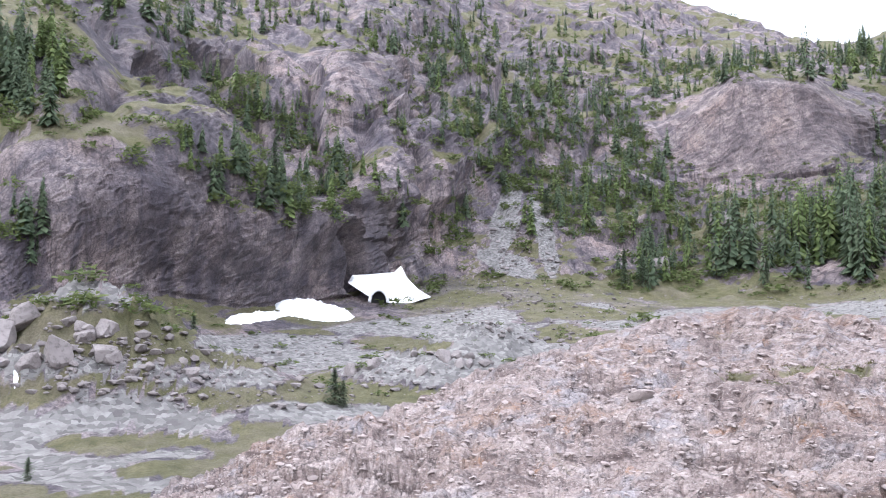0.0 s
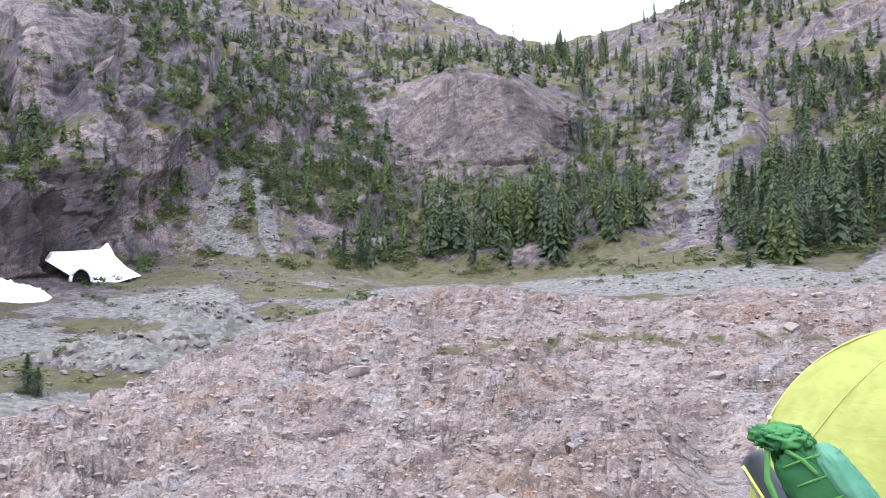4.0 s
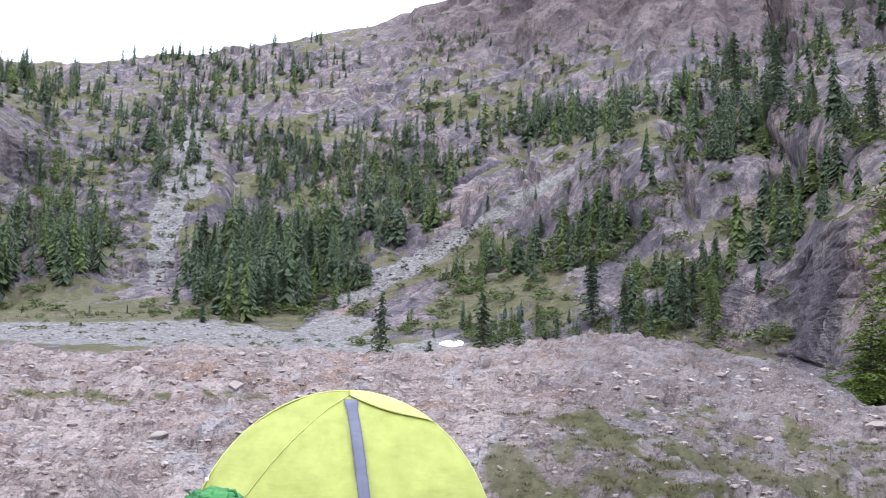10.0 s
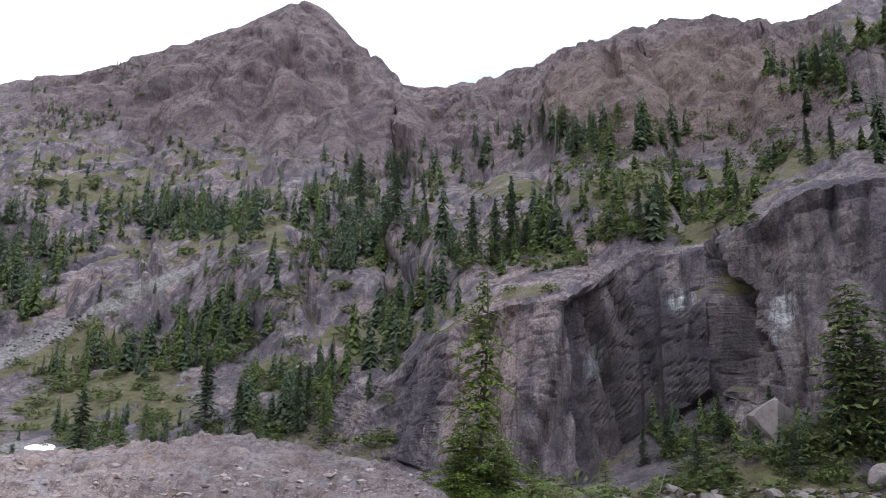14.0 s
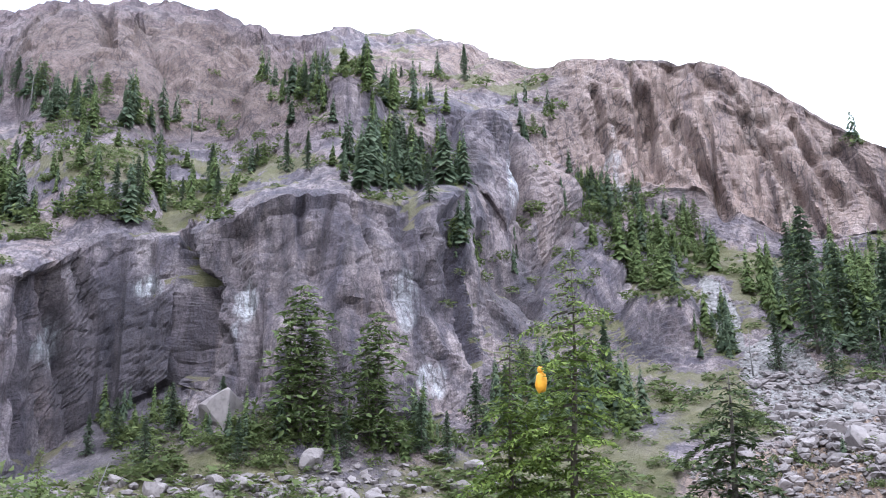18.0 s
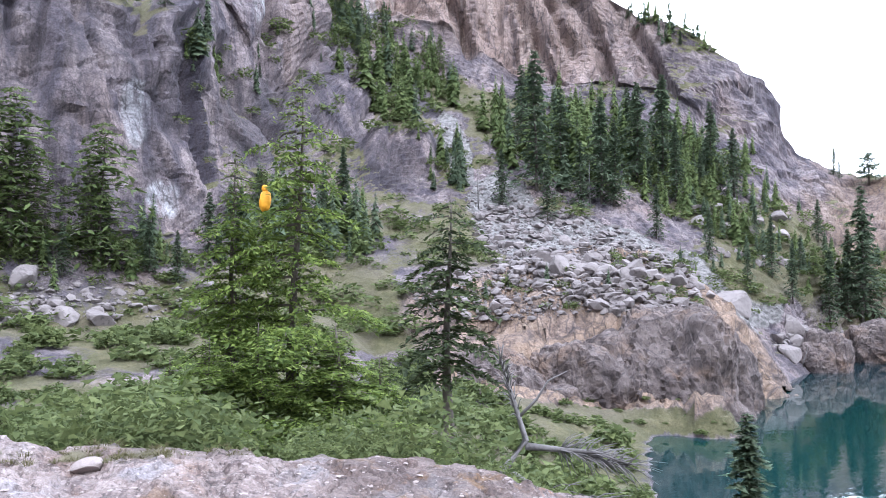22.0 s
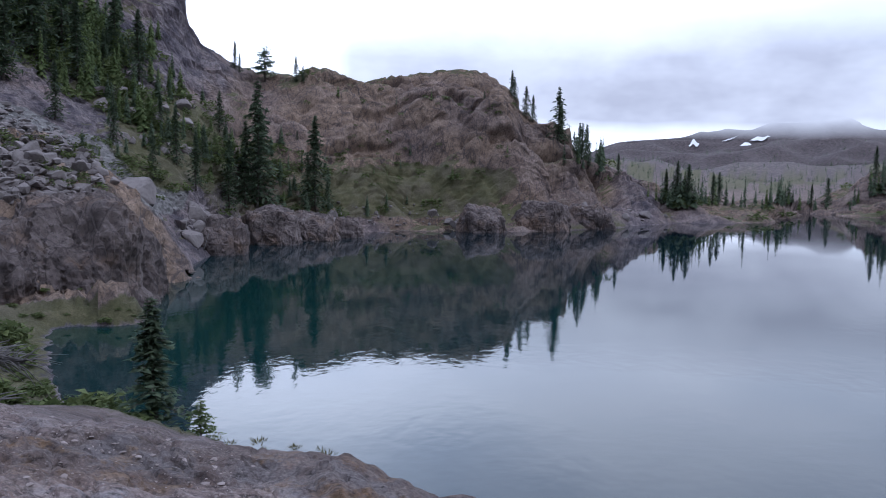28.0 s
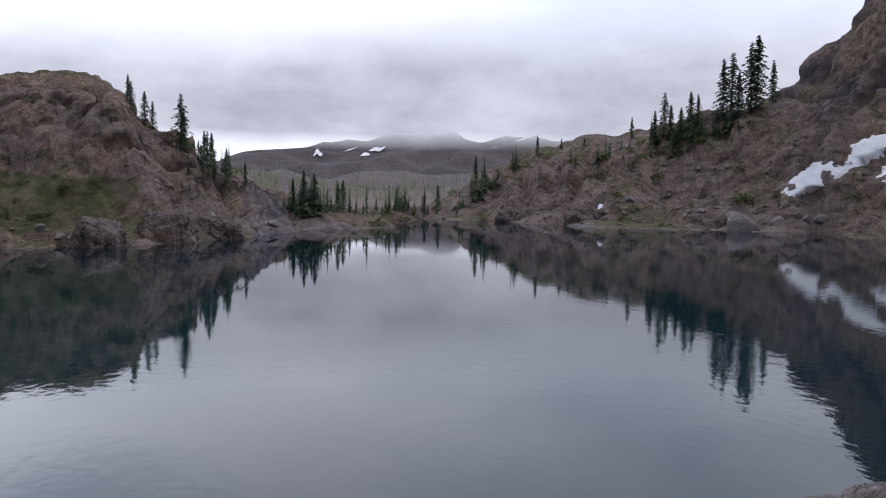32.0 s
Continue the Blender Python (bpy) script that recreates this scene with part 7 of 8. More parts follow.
def build_tent():
    tent = tagged(new("tent"), "yellow-green dome tent with grey zip strip on rock", "tent")
    tent.matrix_basis = local_frame(47.8, 6.3, 0.2)
    L, RT, tip, back, H = Vector((-1.07, -0.28, 0)), Vector((1.10, -0.28, 0)), Vector((0.21, -0.74, -0.02)), Vector((-0.12, 0.85, 0.05)), 1.25

    def arch(u):
        th = math.pi * (1 - u)
        x = 0.015 + 1.085 * math.cos(th)
        z = H * max(0.0, math.sin(th)) ** 0.9
        return Vector((x, 0.1 - 0.38 * abs(math.cos(th)) ** 3, z))

    def wrinkle(u, v, s):
        """Soft slackness, and taut folds that fan out from the peak of the door and from its foot."""
        p = Vector((u * 5 + s, v * 3, s))
        du, dv = (1 - u, v) if s < 4.5 else (u - 1, 1 - v)
        dist = math.hypot(du, dv)
        fan = math.sin(46 * math.atan2(dv, du + 0.02) + 4 * noise.noise(p * 1.1)) * min(1.0, 2.4 * dist) * max(0.0, 1.15 - dist)
        return 0.022 * noise.noise(p) + (0.026 if s < 4.5 else 0.012) * fan * max(0.0, 0.45 + noise.noise(p * 0.8 + Vector((3, 1, 7))))

    def front(u, v, a, b, side):
        top = arch(0.5 * u if side == 0 else 0.5 + 0.5 * u)
        bot = a.lerp(b, u)
        if side == 0:
            bot = bot + Vector((0, 0, 0.035 + 0.05 * math.sin(math.pi * u) ** 2))
        else:
            bot = bot + Vector((0.0, 0.10 * math.sin(math.pi * u), 0.02 + 0.13 * math.sin(math.pi * min(1, u ** 1.4 * 1.05)) ** 1.3))
        p = top.lerp(bot, v)
        out = Vector((0, -1, 0.35)).normalized()
        return p + out * (0.07 * math.sin(math.pi * v) * (0.35 + math.sin(math.pi * (0.5 * u + (0.5 if side else 0)))) + wrinkle(u + side, v, 4.0 + side))

    part("fly_panel", grid_mesh("fly_panel", lambda u, v: front(u, v, L, tip, 0), 48, 36, FLY), tent)
    part("fly_panel", grid_mesh("fly_panel", lambda u, v: front(u, v, tip, RT, 1), 48, 36, FLY), tent)

    def rear(u, v):
        bot = L.lerp(back, u * 2) if u < 0.5 else back.lerp(RT, u * 2 - 1)
        return arch(u).lerp(bot + Vector((0, 0, 0.04)), v) + Vector((0, 1, 0.35)).normalized() * (0.10 * math.sin(math.pi * v) * math.sin(math.pi * u))

    part("rear_fly", grid_mesh("rear_fly", rear, 40, 16, FLY), tent)

    # zip strip down the seam, a narrow band set just proud of the fly
    def strip(u, v):
        w = 0.042 * (1.0 if v > 0.06 else 1.25)
        p = front(1.0, 0.05 + 0.93 * v, L, tip, 0)
        return p + Vector(((u - 0.5) * 2 * w + 0.035 * math.sin(math.pi * v) * 0.4, -0.014 - 0.006 * math.sin(math.pi * u), 0.004))

    part("zip_strip", grid_mesh("zip_strip", strip, 4, 30, GREY_CLOTH, 0.006), tent, "slate grey zip strip")
    # paler brow over the ridge pole
    brow = lambda u, v: arch(0.5 + 0.20 * u) + (front(0.40 * u, 0.10 * math.sin(math.pi * (0.12 + 0.88 * u)), tip, RT, 1) - arch(0.5 + 0.2 * u)) * v * 0.95 + Vector((0, -0.012, 0.012))
    part("brow", grid_mesh("brow", brow, 20, 6, FLY_TOP, 0.004), tent, "pale yellow brow over the ridge")
    pole = [tuple(arch(q) + Vector((0, 0.012, 0.004))) for q in np.linspace(0.0, 1, 41)]
    part("ridge_pole", tube_mesh("ridge_pole", pole, 0.0075, FLY_TOP, 6), tent)
    seam = [tuple(front(1 - 0.55 * q, 0.02 + 0.42 * q, L, tip, 0) + Vector((0, -0.008, 0))) for q in np.linspace(0, 1, 20)]
    part("seam", tube_mesh("seam", seam, 0.004, FLY_TOP, 5), tent)
    hem_r = [tuple(front(q, 1.0, tip, RT, 1)) for q in np.linspace(0, 1, 24)]
    hem_l = [tuple(front(q, 1.0, L, tip, 0)) for q in np.linspace(0, 1, 24)]
    for hem in (hem_l, hem_r):
        part("hem", tube_mesh("hem", hem, 0.009, GREY_CLOTH, 6), tent, "grey hem binding")

    # inner tent, a low dark tub that shows under the raised hem
    def inner(u, v):
        a = 2 * math.pi * u
        x, y = 1.0 * math.cos(a), 0.42 * math.sin(a)
        k = 1 - 0.25 * v * v
        return Vector((0.02 + x * k, 0.12 + y * k - 0.22 * (1 - v), -0.05 + 0.62 * v))

    part("inner_tent", grid_mesh("inner_tent", inner, 40, 8, DARK_MESH), tent, "dark grey inner tent")
    corner = lambda c, sx: (lambda u, v: c + Vector((sx * (-0.02 + 0.22 * u), 0.03 - 0.03 * v, 0.0 + 0.13 * v * (1 - 0.55 * u))))
    part("corner_flap", grid_mesh("corner_flap", corner(L + Vector((0.06, -0.03, 0)), 1), 4, 4, GREY_CLOTH, 0.006), tent, "slate grey corner flap")
    part("corner_flap", grid_mesh("corner_flap", corner(RT + Vector((-0.02, 0.0, -0.03)), -1), 4, 4, GREY_CLOTH, 0.006), tent, "slate grey corner flap")
    for p, q in [(L + Vector((-0.03, -0.02, 0.06)), L + Vector((-0.08, -0.06, -0.04))), (tip + Vector((0, -0.01, 0.02)), tip + Vector((0.05, -0.10, -0.10))), (tip + Vector((0.0, 0, 0.02)), tip + Vector((0.0, -0.12, -0.10))), (RT + Vector((0, 0, 0.03)), RT + Vector((0.14, -0.05, -0.08)))]:
        part("stake_loop", tube_mesh("stake_loop", [tuple(p), tuple(p.lerp(q, 0.5) + Vector((0.01, 0, 0.01))), tuple(q)], [0.012, 0.010, 0.006], LIME, 6), tent, "lime yellow stake loop")
    for p in (front(0.45, 0.46, L, tip, 0), front(0.94, 0.985, L, tip, 0), arch(0.155)):
        bm = bmesh.new()
        bmesh.ops.create_cone(bm, cap_ends=True, segments=12, radius1=0.016, radius2=0.013, depth=0.014)
        bmesh.ops.transform(bm, matrix=Matrix.Translation(p + Vector((0, -0.03, 0.008))) @ Matrix.Rotation(1.3, 4, "X"), verts=bm.verts[:])
        me = bpy.data.meshes.new("toggle")
        bm.to_mesh(me)
        bm.free()
        me.materials.append(WHITE_PL)
        part("toggle", me, tent, "small white toggle")
    return tent


build_tent()


def blob(name, material, c, size, turn=(0, 0, 0), power=2.6, lumps=0.05, seed=0, segs=20):
    """A stuffed, rounded box: a superellipsoid with soft dents."""
    V, F = [], []
    for j in range(segs + 1):
        ph = -math.pi / 2 + math.pi * j / segs
        for i in range(2 * segs):
            th = 2 * math.pi * i / (2 * segs)
            e = 2 / power
            sg = lambda x: math.copysign(abs(x) ** e, x)
            p = Vector((sg(math.cos(ph)) * sg(math.cos(th)), sg(math.cos(ph)) * sg(math.sin(th)), sg(math.sin(ph))))
            p *= 1 + lumps * (noise.noise(p * 2.2 + Vector((seed, 0, 0))) + 0.5 * noise.noise(p * 6 + Vector((0, seed, 0))) - 0.7 * max(0.0, 1 - 9 * abs(noise.noise(p * 2.8 + Vector((seed, seed, 0))))))
            V.append(p)
    n = 2 * segs
    for j in range(segs):
        for i in range(n):
            F.append((j * n + i, j * n + (i + 1) % n, (j + 1) * n + (i + 1) % n, (j + 1) * n + i))
    m = Matrix.Translation(Vector(c)) @ Euler([radians(a) for a in turn]).to_matrix().to_4x4() @ Matrix.Diagonal((*[s / 2 for s in size], 1))
    return mesh_from(name, [tuple(m @ v) for v in V], F, material)


def ribbon(name, pts, width, material, across=(0, 1, 0)):
    """A flat strap along points."""
    a = Vector(across).normalized() * width / 2
    P = [Vector(p) for p in pts]

    def fn(u, v):
        k = u * (len(P) - 1)
        i = min(int(k), len(P) - 2)
        return P[i].lerp(P[i + 1], k - i) + a * (2 * v - 1)

    return grid_mesh(name, fn, 3 * (len(P) - 1), 1, material, 0.004)


def build_chair():
    chair = tagged(new("camp_chair"), "low folding camp chair with lime poles and grey sling", "camp chair")
    chair.matrix_basis = local_frame(41.8, 4.4) @ Matrix.Rotation(radians(-8), 4, "Z")
    hub1, hub2 = Vector((-0.02, -0.14, 0.16)), Vector((0.10, 0.14, 0.20))
    bars = [(hub1, (-0.14, -0.24, 0.0)), (hub1, (0.09, -0.22, -0.01)), (hub2, (0.21, 0.18, 0.0)), (hub2, (-0.04, 0.30, 0.0)),
            (hub1, (-0.30, -0.23, 0.66)), (hub2, (-0.22, 0.25, 0.66)), (hub1, (0.30, -0.22, 0.35)), (hub2, (0.34, 0.24, 0.36))]
    for k, (a, b) in enumerate(bars):
        part("leg" if k < 4 else "pole", tube_mesh("leg" if k < 4 else "pole", [tuple(a), tuple(a.lerp(Vector(b), 0.5)), b], 0.0085, LIME, 8), chair)
    part("crossbar", tube_mesh("crossbar", [tuple(hub1), tuple(hub1.lerp(hub2, 0.5)), tuple(hub2)], 0.010, LIME, 8), chair)
    for h in (hub1, hub2):
        part("hub", blob("hub", BLACK, h, (0.06, 0.06, 0.055), power=4, lumps=0.02, segs=8), chair, "black plastic hub")
    for k, b in enumerate([(-0.14, -0.24, 0.0), (0.09, -0.22, -0.01), (0.21, 0.18, 0.0), (-0.04, 0.30, 0.0)]):
        part("foot", blob("foot", BLACK, b, (0.028, 0.028, 0.03), power=3, lumps=0, segs=6), chair, "black rubber foot")
    prof = [(-0.31, 0.67), (-0.27, 0.56), (-0.20, 0.43), (-0.10, 0.30), (0.02, 0.22), (0.14, 0.205), (0.25, 0.26), (0.33, 0.36)]

    def sling(u, v):
        k = u * (len(prof) - 1)
        i = min(int(k), len(prof) - 2)
        f = k - i
        x, z = prof[i][0] * (1 - f) + prof[i + 1][0] * f, prof[i][1] * (1 - f) + prof[i + 1][1] * f
        return Vector((x - 0.02 * math.sin(math.pi * v), -0.235 + 0.48 * v, z + 0.05 * (2 * v - 1) ** 2 * math.sin(math.pi * u)))

    part("sling", grid_mesh("sling", sling, 28, 12, GREY_CLOTH, 0.006), chair, "slate grey fabric sling")
    return chair


CHAIR = build_chair()

PACK_LIME = cloth("lime_pack_cloth", (0.05, 0.20, 0.03), (0.10, 0.32, 0.055))


def build_pack():
    pack = tagged(new("backpack"), "green and teal hiking backpack leaning in the camp chair", "backpack")
    pack.matrix_basis = CHAIR.matrix_basis.copy()
    tilt = (0, -38, 0)
    part("body", blob("body", PACK_DARK, (0.03, -0.02, 0.52), (0.25, 0.30, 0.58), tilt, 2.8, 0.16, 1, 34), pack)
    part("front_panel", blob("front_panel", PACK_TEAL, (0.135, -0.065, 0.59), (0.13, 0.24, 0.42), tilt, 2.6, 0.07, 5, 30), pack, "teal front panel")
    for q in np.linspace(-0.14, 0.14, 7):
        c, sn = math.cos(radians(38)), math.sin(radians(38))
        part("stitch_rib", tube_mesh("stitch_rib", [(0.182 - sn * q, y, 0.63 + c * q - 0.06 * abs(y + 0.055) ) for y in (-0.115, -0.09, -0.055, -0.02, 0.0)], 0.0035, PACK_TEAL, 5), pack)
    part("side_mesh", blob("side_mesh", PACK_DARK, (-0.01, -0.15, 0.55), (0.20, 0.07, 0.42), tilt, 2.5, 0.12, 7), pack, "dark green mesh side pocket")
    part("lid", blob("lid", PACK, (-0.16, -0.03, 0.775), (0.27, 0.30, 0.11), (0, 4, 6), 2.6, 0.32, 9, 28), pack, "crumpled green lid")
    part("lid_roll", blob("lid_roll", PACK_DARK, (-0.21, -0.08, 0.765), (0.17, 0.22, 0.09), (0, 30, 18), 2.3, 0.35, 13, 24), pack)
    part("lid_fold", blob("lid_fold", PACK, (-0.09, -0.10, 0.75), (0.16, 0.10, 0.07), (10, 40, 30), 2.3, 0.4, 23, 24), pack)
    part("base_pocket", blob("base_pocket", PACK_LIME, (0.20, -0.06, 0.365), (0.22, 0.31, 0.20), (0, -20, 0), 3.0, 0.2, 15, 30), pack)
    part("hip_belt", blob("hip_belt", PACK, (0.22, -0.19, 0.34), (0.22, 0.06, 0.10), (0, -8, 0), 2.5, 0.2, 17), pack)
    part("hip_pocket", blob("hip_pocket", PACK_DARK, (0.10, -0.18, 0.36), (0.13, 0.06, 0.10), (0, -20, 0), 2.6, 0.2, 27), pack, "dark green hip pocket")
    part("haul_loop", tube_mesh("haul_loop", [(-0.11, -0.05, 0.80), (-0.10, -0.05, 0.835), (-0.07, -0.05, 0.835), (-0.05, -0.05, 0.79)], 0.010, PACK_DARK, 6), pack)
    part("compression_strap", ribbon("compression_strap", [(0.01, -0.195, 0.43), (0.10, -0.205, 0.45), (0.19, -0.215, 0.44)], 0.022, STRAP, (0, 0, 1)), pack, "mint green strap")
    part("compression_strap", ribbon("compression_strap", [(0.17, -0.215, 0.45), (0.15, -0.23, 0.38), (0.12, -0.235, 0.33)], 0.022, STRAP, (1, 0, 0.3)), pack, "mint green strap")
    part("compression_strap", ribbon("compression_strap", [(0.01, -0.20, 0.44), (0.005, -0.225, 0.36), (0.0, -0.225, 0.30)], 0.026, STRAP, (1, 0, 0)), pack, "mint green strap")
    part("shoulder_strap", ribbon("shoulder_strap", [(-0.20, -0.16, 0.76), (-0.20, -0.19, 0.60), (-0.14, -0.20, 0.46), (-0.04, -0.19, 0.36)], 0.03, GREEN_STRAP, (1, 0, 0.4)), pack, "bright green strap")
    part("load_strap", ribbon("load_strap", [(-0.12, -0.18, 0.74), (-0.04, -0.19, 0.70), (0.02, -0.19, 0.64)], 0.02, GREEN_STRAP, (0.4, 0, 1)), pack, "bright green strap")
    for x, y in ((0.26, -0.22), (0.30, -0.18)):
        part("loose_strap", ribbon("loose_strap", [(x, y, 0.36), (x + 0.012, y - 0.012, 0.22), (x + 0.005, y - 0.01, 0.10)], 0.016, GREEN_STRAP, (1, 0.3, 0)), pack, "hanging green strap end")
    for z0, x0 in ((0.66, -0.13), (0.58, -0.07), (0.50, 0.0)):
        part("lash_strap", ribbon("lash_strap", [(x0, -0.185, z0), (x0 + 0.07, -0.19, z0 + 0.035), (x0 + 0.16, -0.16, z0 + 0.07)], 0.014, GREEN_STRAP, (0.3, 0, 1)), pack, "bright green lash strap")
    part("buckle", blob("buckle", BLACK, (0.165, -0.225, 0.45), (0.035, 0.014, 0.03), power=4, lumps=0, segs=6), pack, "black buckle")
    return pack


build_pack()


def build_bladder():
    """The water bag with its orange cap."""
    jug = tagged(new("water_bag"), "milky water bag with orange cap, half full", "water bag")
    jug.matrix_basis = local_frame(62.2, 5.8) @ Matrix.Rotation(0.2, 4, "Z") @ Matrix.Scale(0.88, 4)
    part("bag", blob("bag", WHITE_PL, (0, 0, 0.23), (0.135, 0.07, 0.24), (0, 3, 0), 6.0, 0.05, 2, 16), jug)
    part("water", blob("water", CLEAR_PL, (0.0, 0, 0.09), (0.138, 0.09, 0.20), (0, 0, 0), 6.0, 0.04, 4, 16), jug, "clear lower part filled with water")
    for name, r, z, h, m in (("neck", 0.02, 0.345, 0.03, WHITE_PL), ("cap", 0.023, 0.37, 0.03, ORANGE)):
        part(name, tube_mesh(name, [(0.01, 0, z - h / 2), (0.01, 0, z), (0.01, 0, z + h / 2)], r, m, 14), jug, "orange screw cap" if name == "cap" else "")
    return jug


build_bladder()
poles = tagged(new("trekking_pole"), "dark trekking pole with red shaft lying on heather", "trekking pole")
poles.matrix_basis = local_frame(61.4, 6.0)
part("shaft", tube_mesh("shaft", [(-0.22, 0.15, 0.17), (-0.13, 0.1, 0.13)], 0.011, RED, 8), poles, "red shaft section")
part("lower_shaft", tube_mesh("lower_shaft", [(-0.13, 0.1, 0.13), (0.05, 0.02, 0.06), (0.20, -0.06, 0.01)], [0.008, 0.007, 0.005], BLACK, 8), poles, "black lower shaft")
part("grip", tube_mesh("grip", [(-0.32, 0.2, 0.215), (-0.27, 0.175, 0.195), (-0.22, 0.15, 0.17)], [0.017, 0.014, 0.015], BLACK, 10), poles, "black grip")

# food bag hung on a line between the two hemlocks
bag = tagged(new("food_bag"), "orange-yellow dry bag hanging between two hemlocks", "dry bag")
bag.matrix_basis = Matrix.Translation(Vector(spot(122.3, 12.6, EYE + 12.6 * math.tan(radians(5.0))))) @ Matrix.Rotation(radians(-121), 4, "Z")
part("sack", blob("sack", BAGCLOTH, (0, 0, 0), (0.17, 0.14, 0.30), (0, 6, 0), 2.5, 0.12, 3, 16), bag)
part("roll_top", blob("roll_top", BAGCLOTH, (0.0, 0, 0.19), (0.10, 0.05, 0.10), (0, 0, 0), 2.4, 0.15, 8, 8), bag)
part("cord", tube_mesh("cord", [(-0.45, 0, 0.36), (-0.2, 0, 0.27), (0, 0, 0.23), (0.2, 0, 0.27), (0.42, 0, 0.34)], 0.006, BLACK, 5), bag)


# bleached snag and driftwood
def snag(name, label, frame_m, lines):
    ob = tagged(new(name), label, "dead wood")
    ob.matrix_basis = frame_m
    for k, (pts, r0) in enumerate(lines):
        n = len(pts)
        part("trunk" if k == 0 else "branch", tube_mesh("trunk" if k == 0 else "branch", pts, [r0 * (1 - 0.8 * i / (n - 1)) for i in range(n)], SNAGWOOD, 7), ob)
    return ob


def twigs(start, heading, n, ln, seed):
    rnd = np.random.RandomState(seed)
    out = []
    for _ in range(n):
        a = Vector(start) + Vector(heading) * rnd.rand()
        q = Vector(rnd.randn(3)).normalized() * 0.6 + Vector(heading).normalized() * 0.6
        out.append(([tuple(a), tuple(a + q * ln * 0.5 + Vector((0, 0, 0.03))), tuple(a + q * ln)], 0.008))
    return out


m = local_frame(139.6, 10.5)
m = Matrix.Translation((0, 0, 1.0)) @ m @ Matrix.Scale(1.45, 4)
snag("dead_snag", "bleached grey fallen snag with twisted branches", m,
     [([(-0.75, -0.3, -0.45), (-0.42, -0.2, -0.35), (-0.12, -0.1, -0.22), (0.05, 0, 0.0), (-0.04, 0, 0.3), (-0.16, 0.02, 0.68)], 0.055),
      ([(0.05, 0, -0.05), (0.3, 0.05, -0.08), (0.62, 0.05, -0.1), (0.9, 0.1, -0.2)], 0.034), ([(-0.12, -0.1, -0.22), (0.15, -0.2, -0.35), (0.5, -0.3, -0.42)], 0.024),
      ([(0.0, 0, 0.2), (0.14, 0, 0.34), (0.24, 0, 0.5), (0.4, 0.02, 0.58)], 0.016)]
     + twigs((0.3, 0.05, -0.08), (0.6, 0.1, -0.15), 90, 0.32, 3) + twigs((0.0, 0, 0.15), (-0.16, 0, 0.5), 46, 0.17, 5) + twigs((0.1, -0.2, -0.35), (0.5, -0.1, -0.1), 20, 0.3, 6))
for az, r, pts in [(156.2, 99, [(-0.6, 0, -0.4), (0, 0, 1.2), (0.5, 0, 2.9)]), (144.2, 62, [(0, 0, 0), (0.3, 0, 0.7), (-0.1, 0, 1.4)]), (141, 60, [(-0.6, 0, 0.1), (0, 0, 0.25), (0.5, 0, 0.2)]), (90.6, 40, [(0, 0, 0), (0.2, 0, 1.8), (0.5, 0, 3.2)]), (93.6, 62, [(0, 0, 0), (0.1, 0, 2.5), (0.6, 0, 4)])]:
    snag("bleached_log", "pale bleached dead log by the water", local_frame(az, r), [(pts, 0.09)])
for az, base, top in [(159.8, -2.7, 0.6), (160.0, -2.7, -0.2), (41.5, 3.4, 6.6), (24.8, 4, 7.4), (8.5, 14, 16.6), (98, 21, 23.5), (88, 21.5, 23.8), (121.5, 22.5, 24.6), (143, 5, 8), (135.6, 5, 8)]:
    p, nz = at_angle(az, base)
    if p is not None:
        h = math.hypot(p.x, p.y) * (math.tan(radians(top)) - math.tan(radians(base)))
        snag("dead_tree", "bare bleached standing dead trunk", Matrix.Translation(p), [([(0, 0, -0.2), (0.02 * h, 0, 0.5 * h), (0.01 * h, 0, h)], 0.02 * h)] + [([(0.01 * h, 0, q * h), (0.06 * h, 0.03 * h * (-1) ** k, (q + 0.03) * h)], 0.006 * h) for k, q in enumerate((0.4, 0.55, 0.62, 0.74, 0.83))])

# dark mouth of the melt tunnel in the snow: a shallow hollow, its gloom painted
p = Vector(snow_tongue(0.37, 0.1)) + Vector((0, 0, -0.6))
tunnel = tagged(new("snow_tunnel"), "dark melt tunnel opening under the old snow", "snow tunnel")
tunnel.matrix_basis = Matrix.Translation(p) @ Matrix.Rotation(radians(5.2), 4, "Z")
# near-black colour stands in for the shade inside the tunnel
CAVE = plain("painted_tunnel_gloom", (0.012, 0.012, 0.014), (0.03, 0.03, 0.034), 0.6)
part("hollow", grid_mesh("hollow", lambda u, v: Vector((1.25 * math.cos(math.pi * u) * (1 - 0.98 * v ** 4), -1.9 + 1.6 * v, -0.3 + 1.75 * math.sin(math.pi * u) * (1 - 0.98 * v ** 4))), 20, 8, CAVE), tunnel)
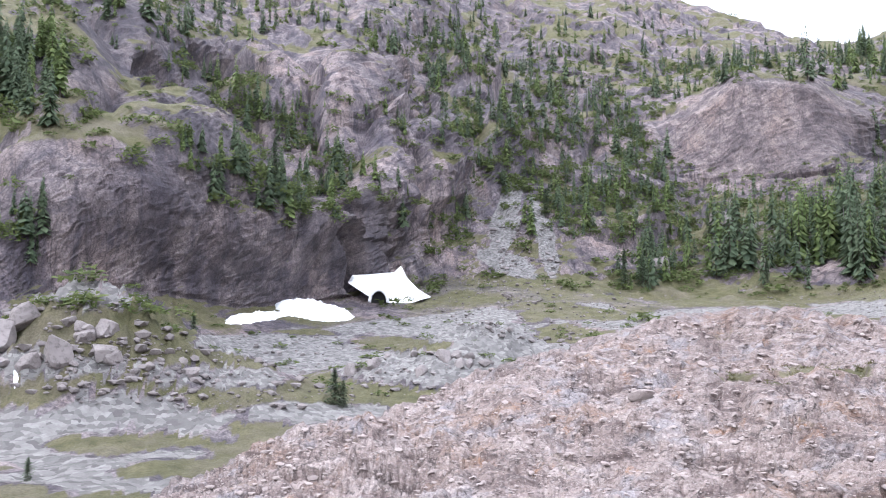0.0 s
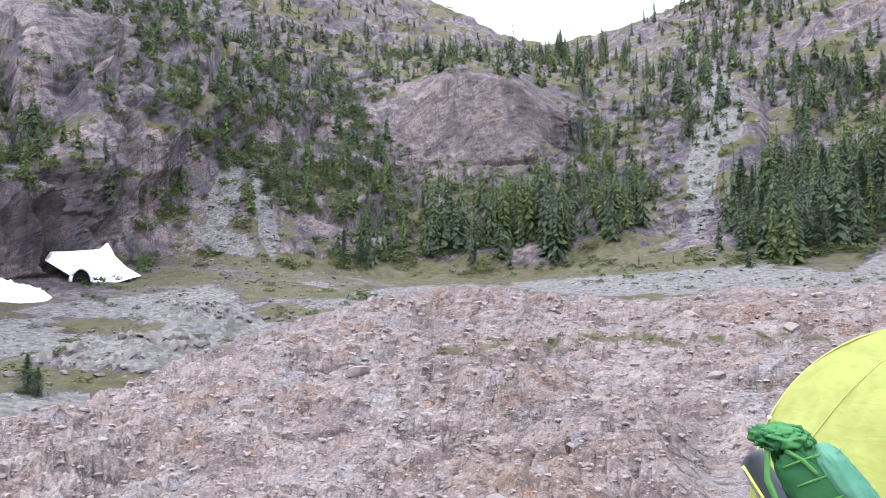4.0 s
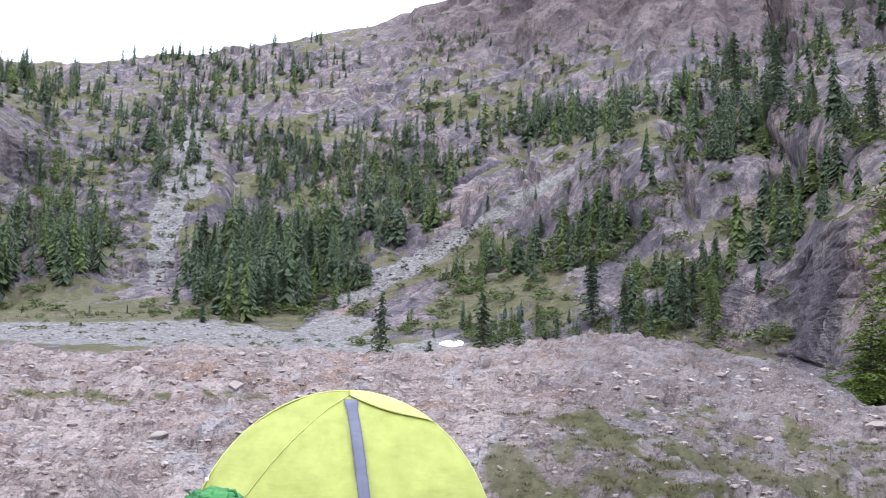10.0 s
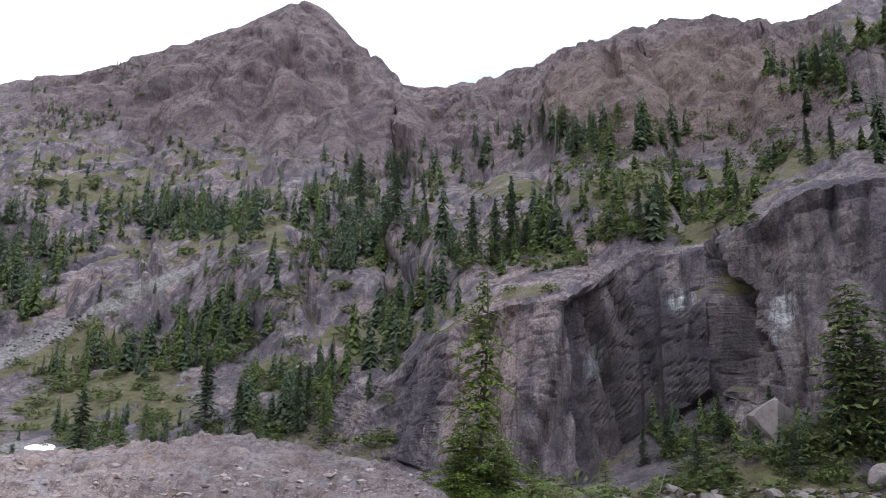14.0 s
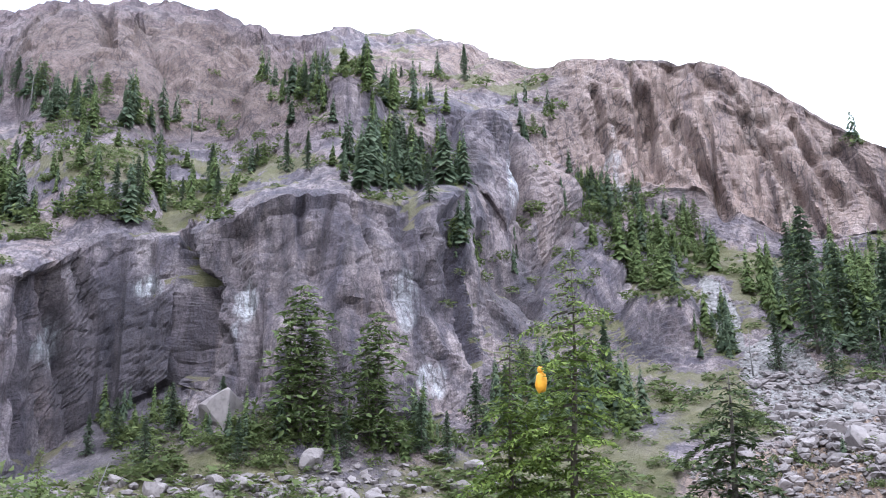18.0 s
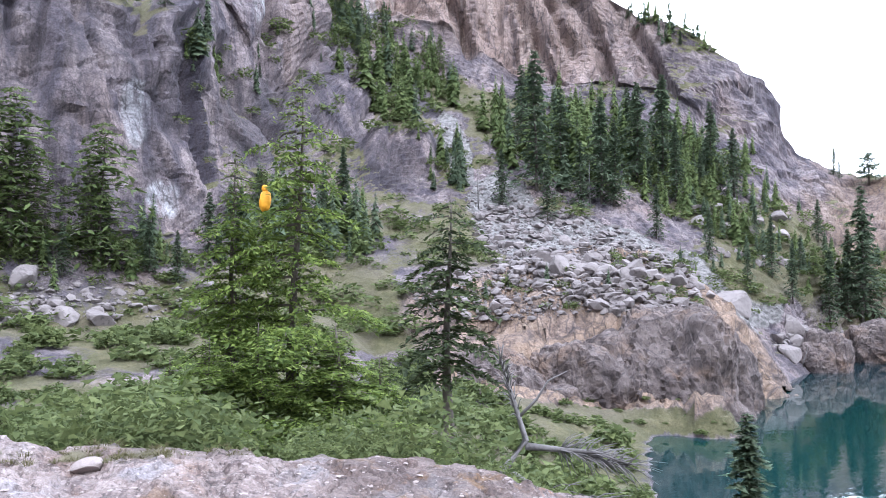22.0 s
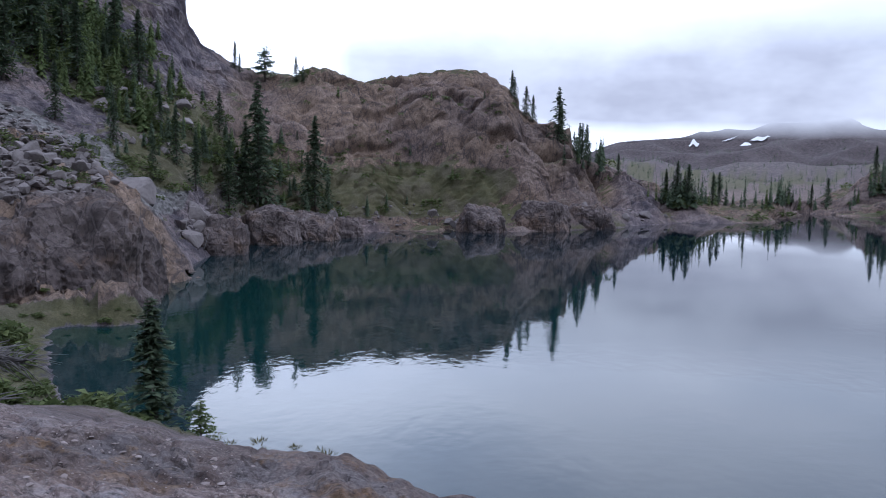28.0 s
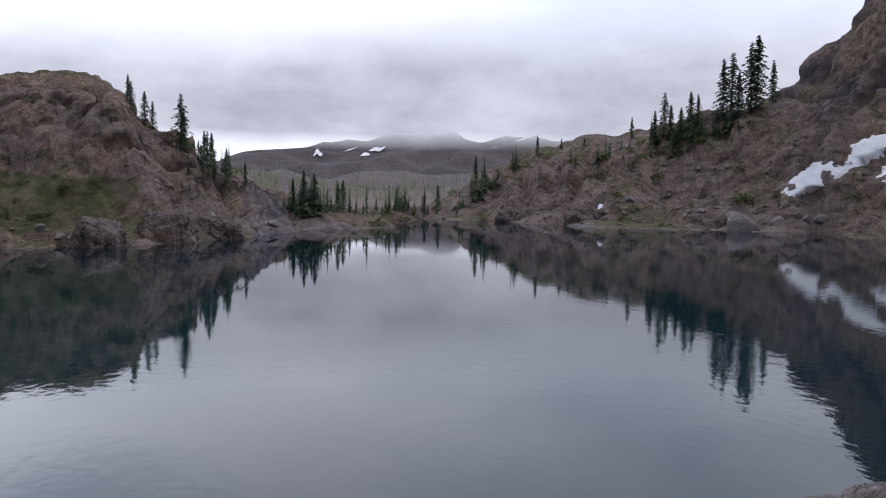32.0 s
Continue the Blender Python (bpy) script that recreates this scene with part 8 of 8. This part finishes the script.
part("snow_lip", tube_mesh("snow_lip", [(1.42 * math.cos(q), -1.85, -0.3 + 1.95 * math.sin(q)) for q in np.linspace(0, math.pi, 18)], 0.26, SNOW, 8), tunnel, "rounded white snow lip")

# low cloud over the far mountains
def cloud_material():
    k = Mat("low_cloud", 1.0)
    co = k.n.new("ShaderNodeSeparateXYZ")
    k.l.new(k.co, co.inputs[0])
    lift = k.math("MULTIPLY", k.math("SUBTRACT", k.noise(0.005, 5, 0.55), 0.5), 30.0)
    zz = k.math("ADD", co.outputs[2], lift)
    fade = k.ramp(k.math("DIVIDE", zz, 226.0), (0.2, 0.0), (0.29, 1.0), (0.6, 0.9), (0.95, 0.0))
    veil, _, _ = k.attribute("veil")
    fade = k.math("MULTIPLY", fade, veil)
    emit, clear, mix = k.n.new("ShaderNodeEmission"), k.n.new("ShaderNodeBsdfTransparent"), k.n.new("ShaderNodeMixShader")
    k.l.new(k.ramp(k.noise(0.006, 4, src=k.scaled((1.0, 1.0, 2.0))), (0.35, (0.62, 0.61, 0.68)), (0.65, (0.92, 0.91, 0.97))), emit.inputs[0])
    emit.inputs[1].default_value = 1.3
    k.l.new(fade, mix.inputs[0])
    k.l.new(clear.outputs[0], mix.inputs[1])
    k.l.new(emit.outputs[0], mix.inputs[2])
    k.l.new(mix.outputs[0], k.n["Material Output"].inputs["Surface"])
    return k.m


me = grid_mesh("backdrop", lambda u, v: Vector(spot(158 + 76 * u, 1000, 12 + 226 * v)), 40, 6, cloud_material())
att = me.color_attributes.new("veil", "FLOAT_COLOR", "POINT")
edge = np.repeat(np.minimum(1, 3.2 * np.sin(np.pi * np.tile(np.linspace(0, 1, 41), 7)))[:, None], 4, 1) ** 2
att.data.foreach_set("color", edge.astype(np.float32).ravel())
cloud = tagged(new("backdrop", me), "low grey cloud bank over distant mountains", "cloud", kind="structure")
cloud.visible_shadow = False

woods.make("fir_forest", FIR, "dark green fir forest on the mountain slopes", "forest")
young_woods.make("young_fir_forest", FIR_LIGHT, "lighter green young conifers on the slopes", "forest")
brush.make("slope_shrubs", SHRUB, "low green shrubs on ledges and slopes", "shrubs")
trunks.make("forest_trunks", BARK, "thin brown trunks of the slope conifers", "trunks")
